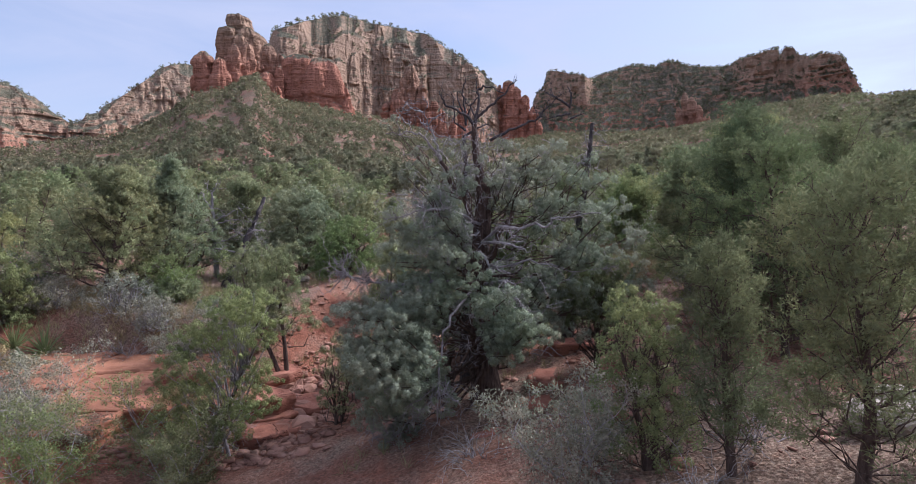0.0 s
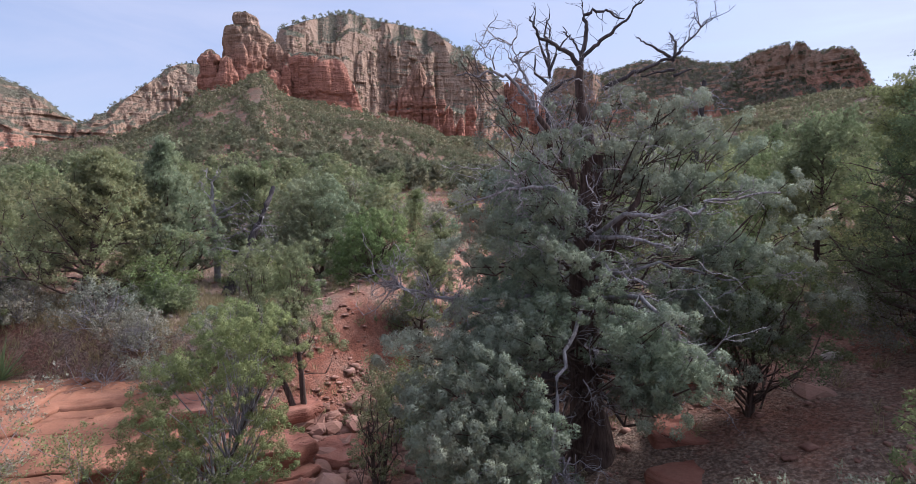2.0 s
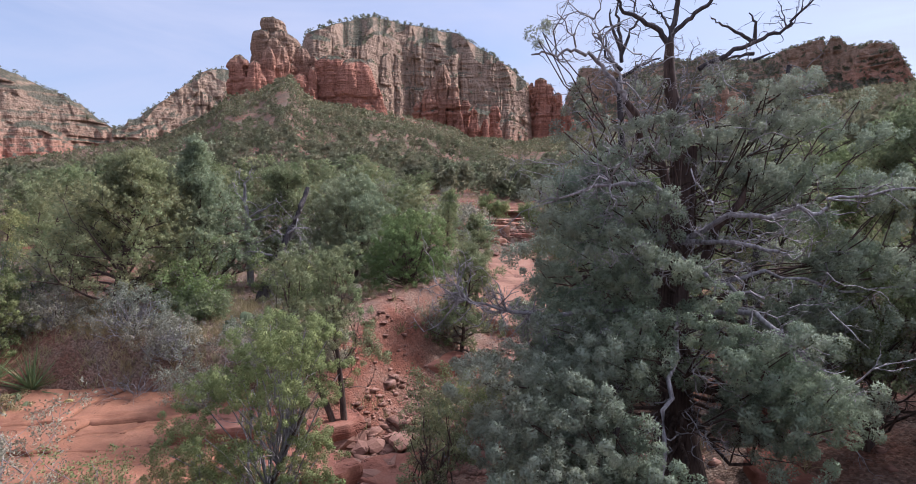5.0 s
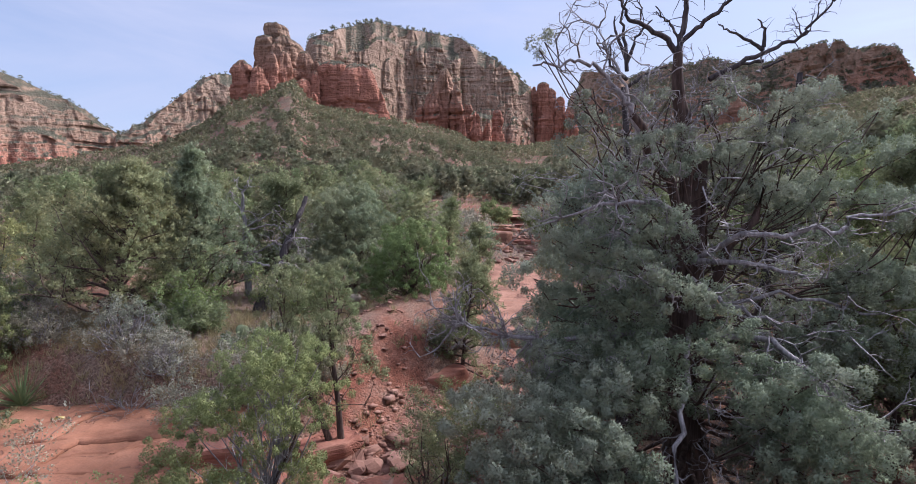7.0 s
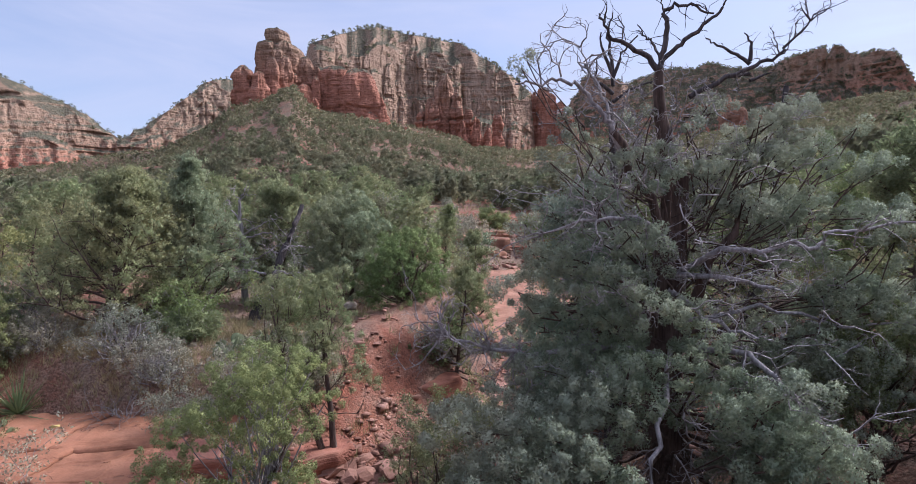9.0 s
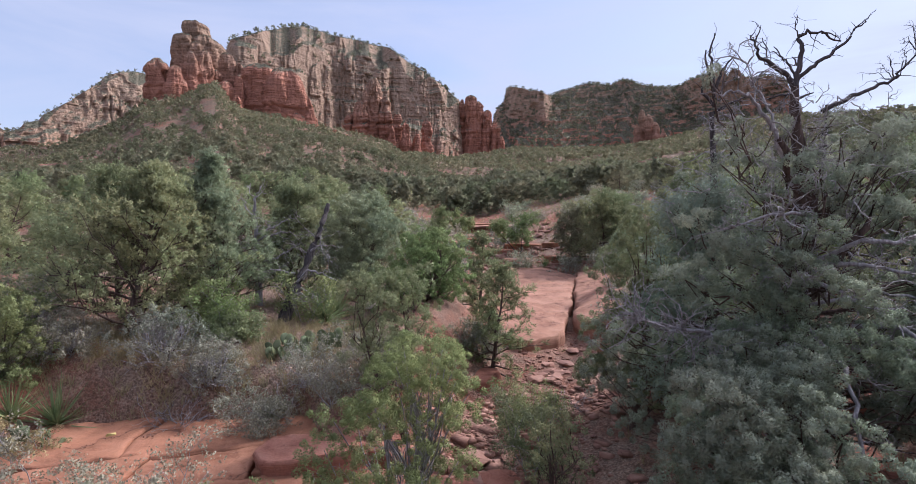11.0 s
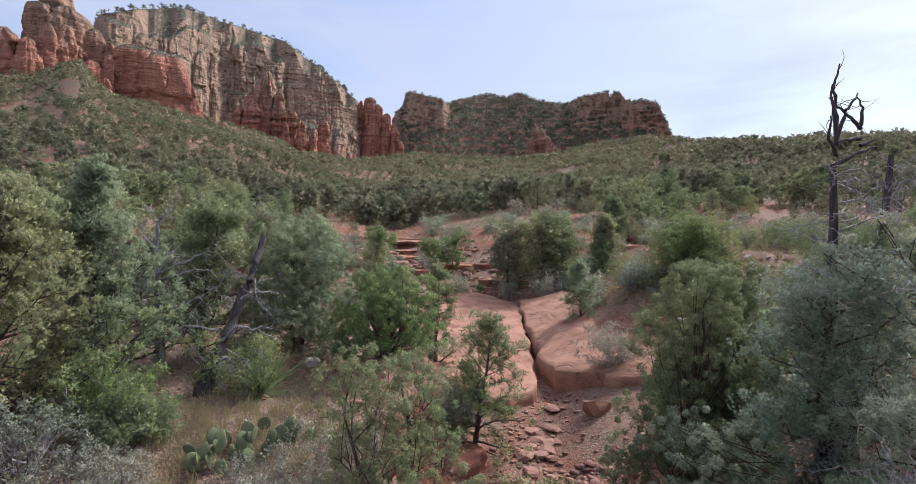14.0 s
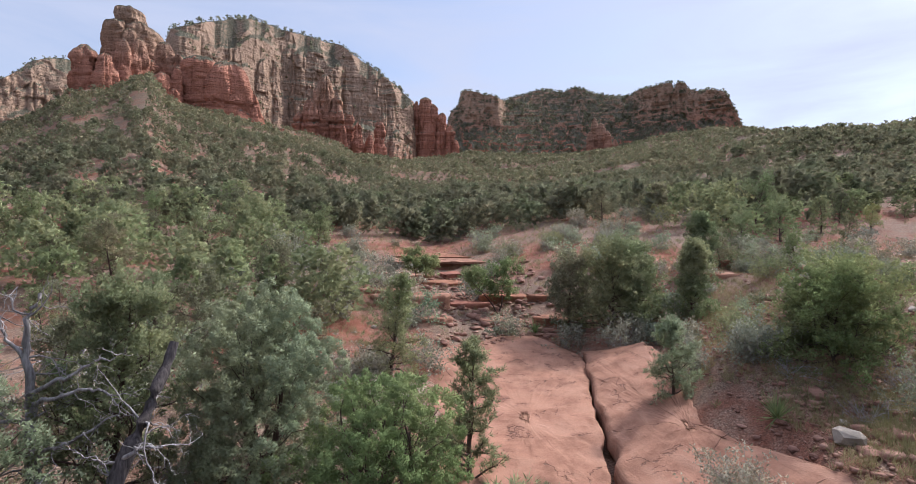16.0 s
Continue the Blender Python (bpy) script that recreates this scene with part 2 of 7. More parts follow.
def rock_material(name, stops, layer=2.2, dark=0.5, bump=0.03, joint=0.8):
    m, nt, out = material(name)
    pos = place_node(nt)
    mp = node(nt, "ShaderNodeMapping")
    mp.inputs["Scale"].default_value = (0.5, 0.5, 9.0)
    nt.links.new(pos, mp.inputs["Vector"])
    lines = noise_node(nt, mp.outputs["Vector"], layer, 5, 0.6, 0.4)
    mid, fine = noise_node(nt, pos, 1.3, 6, 0.62), noise_node(nt, pos, 26, 5, 0.65)
    add = mathed(nt, "ADD", mathed(nt, "MULTIPLY", lines, 0.45), mathed(nt, "MULTIPLY", mid, 0.55))
    col = ramp_node(nt, add, stops)
    stain = ramp_node(nt, mid, [(0.32, (dark, dark, dark)), (0.55, (1, 1, 1))])
    col = mixed(nt, 0.7, col, stain, "MULTIPLY")
    col = mixed(nt, 0.3, col, ramp_node(nt, fine, [(0.3, (0.4, 0.4, 0.4)), (0.65, (1, 1, 1))]), "MULTIPLY")
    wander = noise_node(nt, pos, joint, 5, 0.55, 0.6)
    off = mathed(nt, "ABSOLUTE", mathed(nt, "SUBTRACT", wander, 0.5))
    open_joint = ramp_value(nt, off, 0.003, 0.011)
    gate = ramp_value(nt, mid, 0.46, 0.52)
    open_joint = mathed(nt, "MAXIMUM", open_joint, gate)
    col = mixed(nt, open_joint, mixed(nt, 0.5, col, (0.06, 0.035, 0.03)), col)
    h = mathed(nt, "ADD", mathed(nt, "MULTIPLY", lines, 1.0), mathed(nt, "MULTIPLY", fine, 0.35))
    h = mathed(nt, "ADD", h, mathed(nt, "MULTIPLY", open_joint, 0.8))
    surface(nt, out, col, 0.9, h, bump, 0.8, 0.15)
    return m


def bark_material(name, a, b):
    m, nt, out = material(name)
    pos = place_node(nt)
    mp = node(nt, "ShaderNodeMapping")
    mp.inputs["Scale"].default_value = (1, 1, 0.12)
    nt.links.new(pos, mp.inputs["Vector"])
    strip, fine = noise_node(nt, mp.outputs["Vector"], 30, 4, 0.6), noise_node(nt, pos, 9, 4)
    col = ramp_node(nt, strip, [(0.3, a), (0.7, b)])
    col = mixed(nt, 0.5, col, ramp_node(nt, fine, [(0.3, (0.5, 0.5, 0.5)), (0.7, (1, 1, 1))]), "MULTIPLY")
    surface(nt, out, col, 0.92, strip, 0.02, 0.8, 0.1)
    return m


def leaf_material(name, a, b, c, clear=0.35, open_share=0.16):
    """Foliage: diffuse with some light let through; the hue varies by leaf, by plant and over the land."""
    m, nt, out = material(name)
    geo = nt.nodes.new("ShaderNodeNewGeometry")
    info = nt.nodes.new("ShaderNodeObjectInfo")
    patch = noise_node(nt, geo.outputs["Position"], 0.9, 3)
    dull, fresh = tuple(0.35 * p + 0.65 * q for p, q in zip(a, b)), tuple(0.75 * p + 0.25 * q for p, q in zip(b, c))
    col = ramp_node(nt, geo.outputs["Random Per Island"], [(0.0, dull), (0.55, b), (1.0, fresh)])
    tone = ramp_node(nt, patch, [(0.3, (0.72, 0.75, 0.72)), (0.7, (1.15, 1.1, 1.02))])
    col = mixed(nt, 0.75, col, tone, "MULTIPLY")
    broad = ramp_node(nt, noise_node(nt, geo.outputs["Position"], 0.30, 3), [(0.34, (0.82, 0.95, 0.82)), (0.5, (1, 1, 1)), (0.66, (1.22, 1.10, 1.08))])
    col = mixed(nt, 0.8, col, broad, "MULTIPLY")
    clump = ramp_node(nt, noise_node(nt, geo.outputs["Position"], 5.5, 2), [(0.32, (0.84, 0.86, 0.86)), (0.5, (1, 1, 1)), (0.68, (1.22, 1.18, 1.12))])
    col = mixed(nt, 0.75, col, clump, "MULTIPLY")
    own = ramp_node(nt, info.outputs["Random"], [(0.0, (0.78, 0.85, 0.8)), (1.0, (1.12, 1.08, 0.95))])
    col = mixed(nt, 0.8, col, own, "MULTIPLY")
    d = node(nt, "ShaderNodeBsdfDiffuse")
    tr = node(nt, "ShaderNodeBsdfTranslucent")
    mx = nt.nodes.new("ShaderNodeMixShader")
    mx.inputs["Fac"].default_value = clear
    nt.links.new(col, d.inputs["Color"])
    nt.links.new(col, tr.inputs["Color"])
    nt.links.new(d.outputs["BSDF"], mx.inputs[1])
    nt.links.new(tr.outputs["BSDF"], mx.inputs[2])
    # sprays are open: part of the light passes between the scales
    gap = node(nt, "ShaderNodeBsdfTransparent")
    airy = nt.nodes.new("ShaderNodeMixShader")
    airy.inputs["Fac"].default_value = open_share
    nt.links.new(mx.outputs["Shader"], airy.inputs[1])
    nt.links.new(gap.outputs["BSDF"], airy.inputs[2])
    nt.links.new(airy.outputs["Shader"], out.inputs["Surface"])
    return m


def cliff_material():
    """Bedded sandstone: brick red below, buff and cream above, streaked down the faces."""
    m, nt, out = material("bedded_sandstone")
    geo = nt.nodes.new("ShaderNodeNewGeometry")
    pos = geo.outputs["Position"]
    sep = nt.nodes.new("ShaderNodeSeparateXYZ")
    nt.links.new(pos, sep.inputs[0])
    at = nt.nodes.new("ShaderNodeAttribute")
    at.attribute_name = "bed"
    warp = noise_node(nt, pos, 0.02, 4)
    level = mathed(nt, "ADD", at.outputs["Fac"], mathed(nt, "MULTIPLY", mathed(nt, "SUBTRACT", warp, 0.5), 0.16))
    red = ramp_node(nt, level, [(0.0, (0.42, 0.18, 0.12)), (0.36, (0.46, 0.215, 0.145)), (0.48, (0.42, 0.24, 0.163)), (0.60, (0.375, 0.25, 0.172)), (1.0, (0.385, 0.27, 0.19))])
    mp = node(nt, "ShaderNodeMapping")
    mp.inputs["Scale"].default_value = (0.05, 0.05, 1.0)
    nt.links.new(pos, mp.inputs["Vector"])
    beds = noise_node(nt, mp.outputs["Vector"], 0.42, 6, 0.65, 0.3)
    mp2 = node(nt, "ShaderNodeMapping")
    mp2.inputs["Scale"].default_value = (1.0, 1.0, 0.10)
    nt.links.new(pos, mp2.inputs["Vector"])
    streak = noise_node(nt, mp2.outputs["Vector"], 0.22, 5, 0.6)
    grain = noise_node(nt, pos, 0.8, 5, 0.6)
    col = mixed(nt, 0.38, red, ramp_node(nt, beds, [(0.34, (0.37, 0.317, 0.29)), (0.5, (0.95, 0.95, 0.95)), (0.7, (1.2, 1.15, 1.1))]), "MULTIPLY")
    col = mixed(nt, 0.35, col, ramp_node(nt, streak, [(0.36, (0.396, 0.352, 0.334)), (0.56, (1, 1, 1))]), "MULTIPLY")
    col = mixed(nt, 0.35, col, ramp_node(nt, grain, [(0.3, (0.5, 0.5, 0.5)), (0.65, (1, 1, 1))]), "MULTIPLY")
    # scrub and soil on the ledges
    nz = nt.nodes.new("ShaderNodeSeparateXYZ")
    nt.links.new(geo.outputs["Normal"], nz.inputs[0])
    flat = mathed(nt, "ADD", nz.outputs["Z"], mathed(nt, "MULTIPLY", mathed(nt, "SUBTRACT", grain, 0.5), 0.9))
    scrub = ramp_node(nt, flat, [(0.52, (0, 0, 0)), (0.72, (1, 1, 1))])
    col = mixed(nt, scrub, col, ramp_node(nt, grain, [(0.35, (0.05, 0.055, 0.037)), (0.55, (0.11, 0.105, 0.072)), (0.70, (0.27, 0.195, 0.145))]))
    h = mathed(nt, "ADD", mathed(nt, "MULTIPLY", beds, 1.2), mathed(nt, "ADD", streak, mathed(nt, "MULTIPLY", grain, 0.4)))
    surface(nt, out, col, 0.95, h, 3.0, 0.9, 0.05)
    return m


SOIL = soil_material()
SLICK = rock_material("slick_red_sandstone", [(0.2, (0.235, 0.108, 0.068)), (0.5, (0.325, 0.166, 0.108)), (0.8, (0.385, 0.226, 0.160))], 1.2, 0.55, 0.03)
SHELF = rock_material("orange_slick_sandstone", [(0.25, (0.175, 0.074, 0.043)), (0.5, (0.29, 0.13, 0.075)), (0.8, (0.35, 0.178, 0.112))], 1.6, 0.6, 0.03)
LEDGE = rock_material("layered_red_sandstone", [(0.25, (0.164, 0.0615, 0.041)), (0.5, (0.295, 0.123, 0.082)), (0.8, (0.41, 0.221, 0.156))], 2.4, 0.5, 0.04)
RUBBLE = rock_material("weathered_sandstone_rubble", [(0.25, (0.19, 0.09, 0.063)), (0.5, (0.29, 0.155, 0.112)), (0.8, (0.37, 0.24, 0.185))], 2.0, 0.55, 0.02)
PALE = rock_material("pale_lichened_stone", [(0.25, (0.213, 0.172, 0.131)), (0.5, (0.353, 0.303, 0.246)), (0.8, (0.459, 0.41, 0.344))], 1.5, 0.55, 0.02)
CLIFF = cliff_material()
BARK = bark_material("dark_shaggy_bark", (0.045, 0.030, 0.024), (0.15, 0.105, 0.085))
DEADWOOD = bark_material("weathered_grey_wood", (0.15, 0.13, 0.125), (0.44, 0.41, 0.40))
CHAR = bark_material("dark_dead_wood", (0.035, 0.03, 0.03), (0.14, 0.12, 0.115))
CYPRESS = leaf_material("blue_green_juniper_foliage", (0.205, 0.225, 0.19), (0.298, 0.33, 0.277), (0.415, 0.445, 0.375), 0.42, 0.14)
TEAL = leaf_material("teal_green_juniper_foliage", (0.195, 0.22, 0.15), (0.30, 0.335, 0.228), (0.42, 0.455, 0.32), 0.48)
JUNIPER = leaf_material("yellow_green_juniper_foliage", (0.17, 0.195, 0.095), (0.26, 0.29, 0.145), (0.38, 0.4, 0.215), 0.4)
PINYON = leaf_material("pinyon_needles", (0.15, 0.17, 0.102), (0.245, 0.27, 0.162), (0.36, 0.38, 0.245), 0.46)
DEEP = leaf_material("deep_green_needles", (0.105, 0.125, 0.075), (0.175, 0.20, 0.118), (0.265, 0.29, 0.175), 0.4)
WOODS = leaf_material("woodland_foliage", (0.14, 0.138, 0.096), (0.218, 0.21, 0.148), (0.31, 0.295, 0.215), 0.4)
SILVER = leaf_material("grey_green_juniper_foliage", (0.225, 0.25, 0.185), (0.335, 0.365, 0.27), (0.45, 0.48, 0.375), 0.42)
LIME = leaf_material("bright_green_foliage", (0.165, 0.20, 0.095), (0.25, 0.295, 0.14), (0.345, 0.395, 0.21), 0.42)
SAGE = leaf_material("grey_shrub_leaves", (0.2, 0.195, 0.165), (0.31, 0.305, 0.26), (0.45, 0.44, 0.385), 0.3)
YUCCA = leaf_material("yucca_blades", (0.12, 0.16, 0.08), (0.22, 0.27, 0.14), (0.40, 0.42, 0.25), 0.2)
GRASS = leaf_material("dry_grass", (0.20, 0.16, 0.09), (0.34, 0.28, 0.17), (0.48, 0.42, 0.28), 0.3)
CACTUS = leaf_material("cactus_pads", (0.12, 0.14, 0.085), (0.165, 0.19, 0.12), (0.21, 0.235, 0.15), 0.1)
YELLOW = rock_material("yellow_stone", [(0.2, (0.42, 0.32, 0.10)), (0.8, (0.6, 0.5, 0.22))], 2.0, 0.7, 0.01)


# ---- mesh helpers ----
def mesh_of(name, verts, quads=None, mat=None, tris=None, smooth_shade=False, normals=None):
    me = bpy.data.meshes.new(name)
    if quads is not None and np.shape(quads)[1] == 3:
        quads, tris = None, quads
    verts = np.asarray(verts, np.float32)
    loops = [np.asarray(a, np.int32).ravel() for a in (quads, tris) if a is not None and len(a)]
    counts = np.concatenate([np.full(len(a), n, np.int32) for a, n in ((quads, 4), (tris, 3)) if a is not None and len(a)])
    flat = np.concatenate(loops)
    me.vertices.add(len(verts))
    me.vertices.foreach_set("co", verts.ravel())
    me.loops.add(len(flat))
    me.loops.foreach_set("vertex_index", flat)
    me.polygons.add(len(counts))
    me.polygons.foreach_set("loop_start", np.concatenate([[0], np.cumsum(counts)[:-1]]).astype(np.int32))
    me.polygons.foreach_set("loop_total", counts)
    if smooth_shade:
        me.polygons.foreach_set("use_smooth", np.ones(len(counts), bool))
    me.update(calc_edges=True)
    if normals is not None:
        me.attributes.new("custom_normal", "FLOAT_VECTOR", "POINT").data.foreach_set("vector", np.asarray(normals, np.float32).ravel())
    if mat:
        me.materials.append(mat)
    return me


def part(name, me, parent, label="", kind=""):
    ob = new(name, me)
    ob.parent = parent
    return tagged(ob, label, kind=kind)


def grid_quads(n, m, wrap=False):
    """Quads of n rows of m points."""
    i, j = np.meshgrid(np.arange(n - 1), np.arange(m if wrap else m - 1), indexing="ij")
    k = (j + 1) % m
    return np.stack([i * m + j, i * m + k, (i + 1) * m + k, (i + 1) * m + j], -1).reshape(-1, 4)


def tubes(lines, sides=6):
    """One mesh's points and quads for a list of (points, radii); thin twigs are three-sided."""
    verts, quads, n = [], [], 0
    for pts, rad in lines:
        pts, rad = np.asarray(pts, float), np.asarray(rad, float)
        m = sides if rad[0] > 0.02 else 3
        if rad[0] < 0.012 and len(pts) == 4:
            pts, rad = pts[[0, 2, 3]], rad[[0, 2, 3]]
        ang = np.linspace(0, 2 * np.pi, m, endpoint=False)
        t = np.gradient(pts, axis=0)
        t /= np.linalg.norm(t, axis=1)[:, None] + 1e-9
        ref = np.where(np.abs(t[:, 2:3]) > 0.9, [[1.0, 0, 0]], [[0, 0, 1.0]])
        a = np.cross(t, ref)
        a /= np.linalg.norm(a, axis=1)[:, None] + 1e-9
        b = np.cross(t, a)
        ring = pts[:, None] + rad[:, None, None] * (np.cos(ang)[None, :, None] * a[:, None] + np.sin(ang)[None, :, None] * b[:, None])
        verts.append(ring.reshape(-1, 3))
        quads.append(grid_quads(len(pts), m, True) + n)
        n += len(pts) * m
    return np.concatenate(verts), np.concatenate(quads)


def unit(v):
    return v / (np.linalg.norm(v, axis=-1, keepdims=True) + 1e-9)


def leaves(centres, ways, rng, count, length, width, spread=0.9, ball=0.0):
    """Slim pointed leaves: count in a loose ball round each centre, leaning outwards and towards its way."""
    n = len(centres) * count
    w = unit(np.repeat(ways, count, 0))
    out = unit(rng.normal(0, 1, (n, 3)) + 0.35 * w)
    c = np.repeat(centres, count, 0) + out * ball * rng.random((n, 1)) ** 0.45
    stick = 0.18 if ball > 0.05 else 0.5 * min(1.0, ball * 12)
    d = unit(out * stick + w * (1.0 - 0.55 * spread) + rng.normal(0, 0.62 * spread, (n, 3)))
    lo = length * rng.uniform(0.6, 1.3, (n, 1))
    # blades lie about the round of their tuft, so that it takes the light as a body
    side = unit(np.cross(d, out + rng.normal(0, 0.45, (n, 3)))) * width * 0.5 * rng.uniform(0.7, 1.3, (n, 1))
    v = np.stack([c + side, c + d * lo, c - side], 1)
    # the outer side of each leaf faces out of its tuft, and it shades as part of the round
    body = unit(out * (0.9 if ball > 0 else 0.3) + w * 0.7 + rng.normal(0, 0.22, (n, 3)))
    turned = (np.cross(v[:, 1] - v[:, 0], v[:, 2] - v[:, 0]) * body).sum(1) < 0
    v[turned] = v[turned][:, ::-1]
    return v.reshape(-1, 3), np.arange(n * 3).reshape(-1, 3), np.repeat(body, 3, 0)


def tufts(tips, ways, rng, count, length, width, ball):
    """Rounded tufts of very short scale sprays, close-set towards the outside, that take the light as round bodies."""
    n = len(tips) * count
    w = np.repeat(unit(ways), count, 0)
    r = np.repeat(ball * rng.uniform(0.65, 1.25, (len(tips), 1)), count, 0)
    o = unit(rng.normal(0, 1, (n, 3)) + 0.25 * w)
    c = np.repeat(tips, count, 0) + o * r * rng.uniform(0.15, 1.0, (n, 1)) ** 0.4
    d = unit(rng.normal(0, 0.8, (n, 3)) + 0.25 * o + 0.3 * w)
    side = unit(np.cross(d, o + rng.normal(0, 0.7, (n, 3)))) * width * 0.5 * rng.uniform(0.7, 1.3, (n, 1))
    v = np.stack([c + side, c + d * length * rng.uniform(0.6, 1.4, (n, 1)), c - side], 1)
    body = unit(o * 0.95 + w * 0.5 + [0, 0, 0.12] + rng.normal(0, 0.16, (n, 3)))
    turned = (np.cross(v[:, 1] - v[:, 0], v[:, 2] - v[:, 0]) * body).sum(1) < 0
    v[turned] = v[turned][:, ::-1]
    return v.reshape(-1, 3), np.arange(n * 3).reshape(-1, 3), np.repeat(body, 3, 0)


def apart(tips, ways, gap):
    """Keeps only tufts that stand at least a gap from those kept before, so that each shows as a plume."""
    cells, keep = {}, []
    for i, (p, c) in enumerate(zip(tips, np.floor(tips / gap).astype(int))):
        near = (j for a in (-1, 0, 1) for b in (-1, 0, 1) for d in (-1, 0, 1) for j in cells.get((c[0] + a, c[1] + b, c[2] + d), ()))
        if all(((tips[j] - p) ** 2).sum() > gap * gap for j in near):
            cells.setdefault(tuple(c), []).append(i)
            keep.append(i)
    return tips[keep], ways[keep]


def puffs(tips, ways, rng, count, spread):
    """Splits each leaf tuft into a cluster of smaller rounded ones."""
    t, w = np.repeat(tips, count, 0), np.repeat(ways, count, 0)
    o = rng.normal(0, 1, t.shape) * [1, 1, 0.7]
    return t + o * spread, unit(unit(w) * 0.4 + unit(o) * 0.7 + [0, 0, 0.35])


# ---- plants ----
def polyline(p, d, length, n, wander, pull, rng):
    """A crooked line from p along d; pull bends it up (+) or down (-)."""
    pts, d = [np.array(p, float)], unit(np.array(d, float))
    for _ in range(n):
        d = unit(d + rng.normal(0, wander, 3) + np.array([0, 0, pull]))
        pts.append(pts[-1] + d * length / n)
    return np.array(pts)


def grow(height, radius, limbs, reach, rng, start=0.12, lean=(0, 0), rise=0.25, wander=0.22, subs=4, twigs=3, pull=0.03, top_reach=0.15, shape=0.8, stems=1, tilt=0.2, lift=0.15, loose=0.07):
    """A woody plant: lines of wood, and the places and ways of its leaf tufts."""
    wood, tips, ways = [], [], []
    for s in range(stems):
        off = np.array([math.cos(s * 2.4), math.sin(s * 2.4), 0]) * (0.0 if stems == 1 else 1.0)
        trunk = polyline((0, 0, -0.15), (lean[0] + off[0] * tilt, lean[1] + off[1] * tilt, 1), height + 0.15, 9, 0.06 if stems == 1 else 0.12, 0.05, rng)
        rad = radius * (1 - np.linspace(0, 0.93, 10)) * (1.0 if stems == 1 else 0.7)
        rad[0] *= 1.5
        wood.append((trunk, rad))
        for k in range(limbs // stems):
            f = start + (1 - start) * ((k + rng.random()) / (limbs // stems))
            i = f * 9
            p = trunk[int(min(i, 8))] + (trunk[int(min(i, 8)) + 1] - trunk[int(min(i, 8))]) * (i % 1 if i < 9 else 1)
            a = k * 2.4 + rng.normal(0, 0.4)
            out = reach * (top_reach + (1 - top_reach) * (1 - f) ** shape) * rng.uniform(0.75, 1.15)
            line = polyline(p, (math.cos(a), math.sin(a), rise + rng.normal(0, 0.12) + 0.7 * f * f), out, 5, wander, pull, rng)
            r0 = max(radius * 0.45 * (1 - 0.8 * f), 0.008)
            wood.append((line, np.linspace(r0, r0 * 0.25, 6)))
            for j in range(subs):
                g = 0.25 + 0.75 * (j + rng.random()) / subs
                q = line[int(min(g * 5, 4))] + (line[int(min(g * 5, 4)) + 1] - line[int(min(g * 5, 4))]) * ((g * 5) % 1)
                way = unit(line[-1] - line[0] + rng.normal(0, 0.6, 3) * np.linalg.norm(line[-1] - line[0]))
                sub = polyline(q, way + np.array([0, 0, lift]), out * rng.uniform(0.25, 0.5), 3, wander * 1.2, pull, rng)
                wood.append((sub, np.linspace(r0 * 0.35, 0.003, 4)))
                for m in range(twigs):
                    b = sub[min(1 + m, 3)] if m < 3 else sub[3]
                    tips.append(b + rng.normal(0, loose * reach, 3))
                    ways.append(unit(sub[-1] - trunk[4] * [1, 1, 0.6] + rng.normal(0, 0.3, 3)))
    return wood, np.array(tips), np.array(ways)


def plant(name, label, category, spec, leaf, leaf_mat, wood_mat, seed, group="", sides=6):
    """A tree or bush as a thing with a trunk and a crown; leaf = (per tuft, length, width, spread, ball)."""
    rng = np.random.default_rng(seed)
    wood, tips, ways = grow(rng=rng, **spec)
    ob = tagged(new(name), label, category, group)
    if sides < 6:
        wood = [w for w in wood if len(w[0]) > 4]
    v, q = tubes(wood, sides)
    part("trunk", mesh_of("trunk", v, q, wood_mat, smooth_shade=True), ob)
    tips, ways = puffs(tips, ways, rng, 3, 0.55 * leaf[4])
    v, q, out = leaves(tips, ways, rng, max(2, leaf[0] // 3), *leaf[1:4], leaf[4] * 0.62)
    part("crown", mesh_of("crown", v, q, leaf_mat, smooth_shade=True, normals=out), ob)
    return ob


def put(ob, x, y, turn=0.0, size=1.0, sink=0.05, z=None):
    ob.matrix_basis = pose(x, y, (gz(x, y) if z is None else z) - sink, 0, 0, turn) @ Matrix.Scale(size, 4)
    return ob


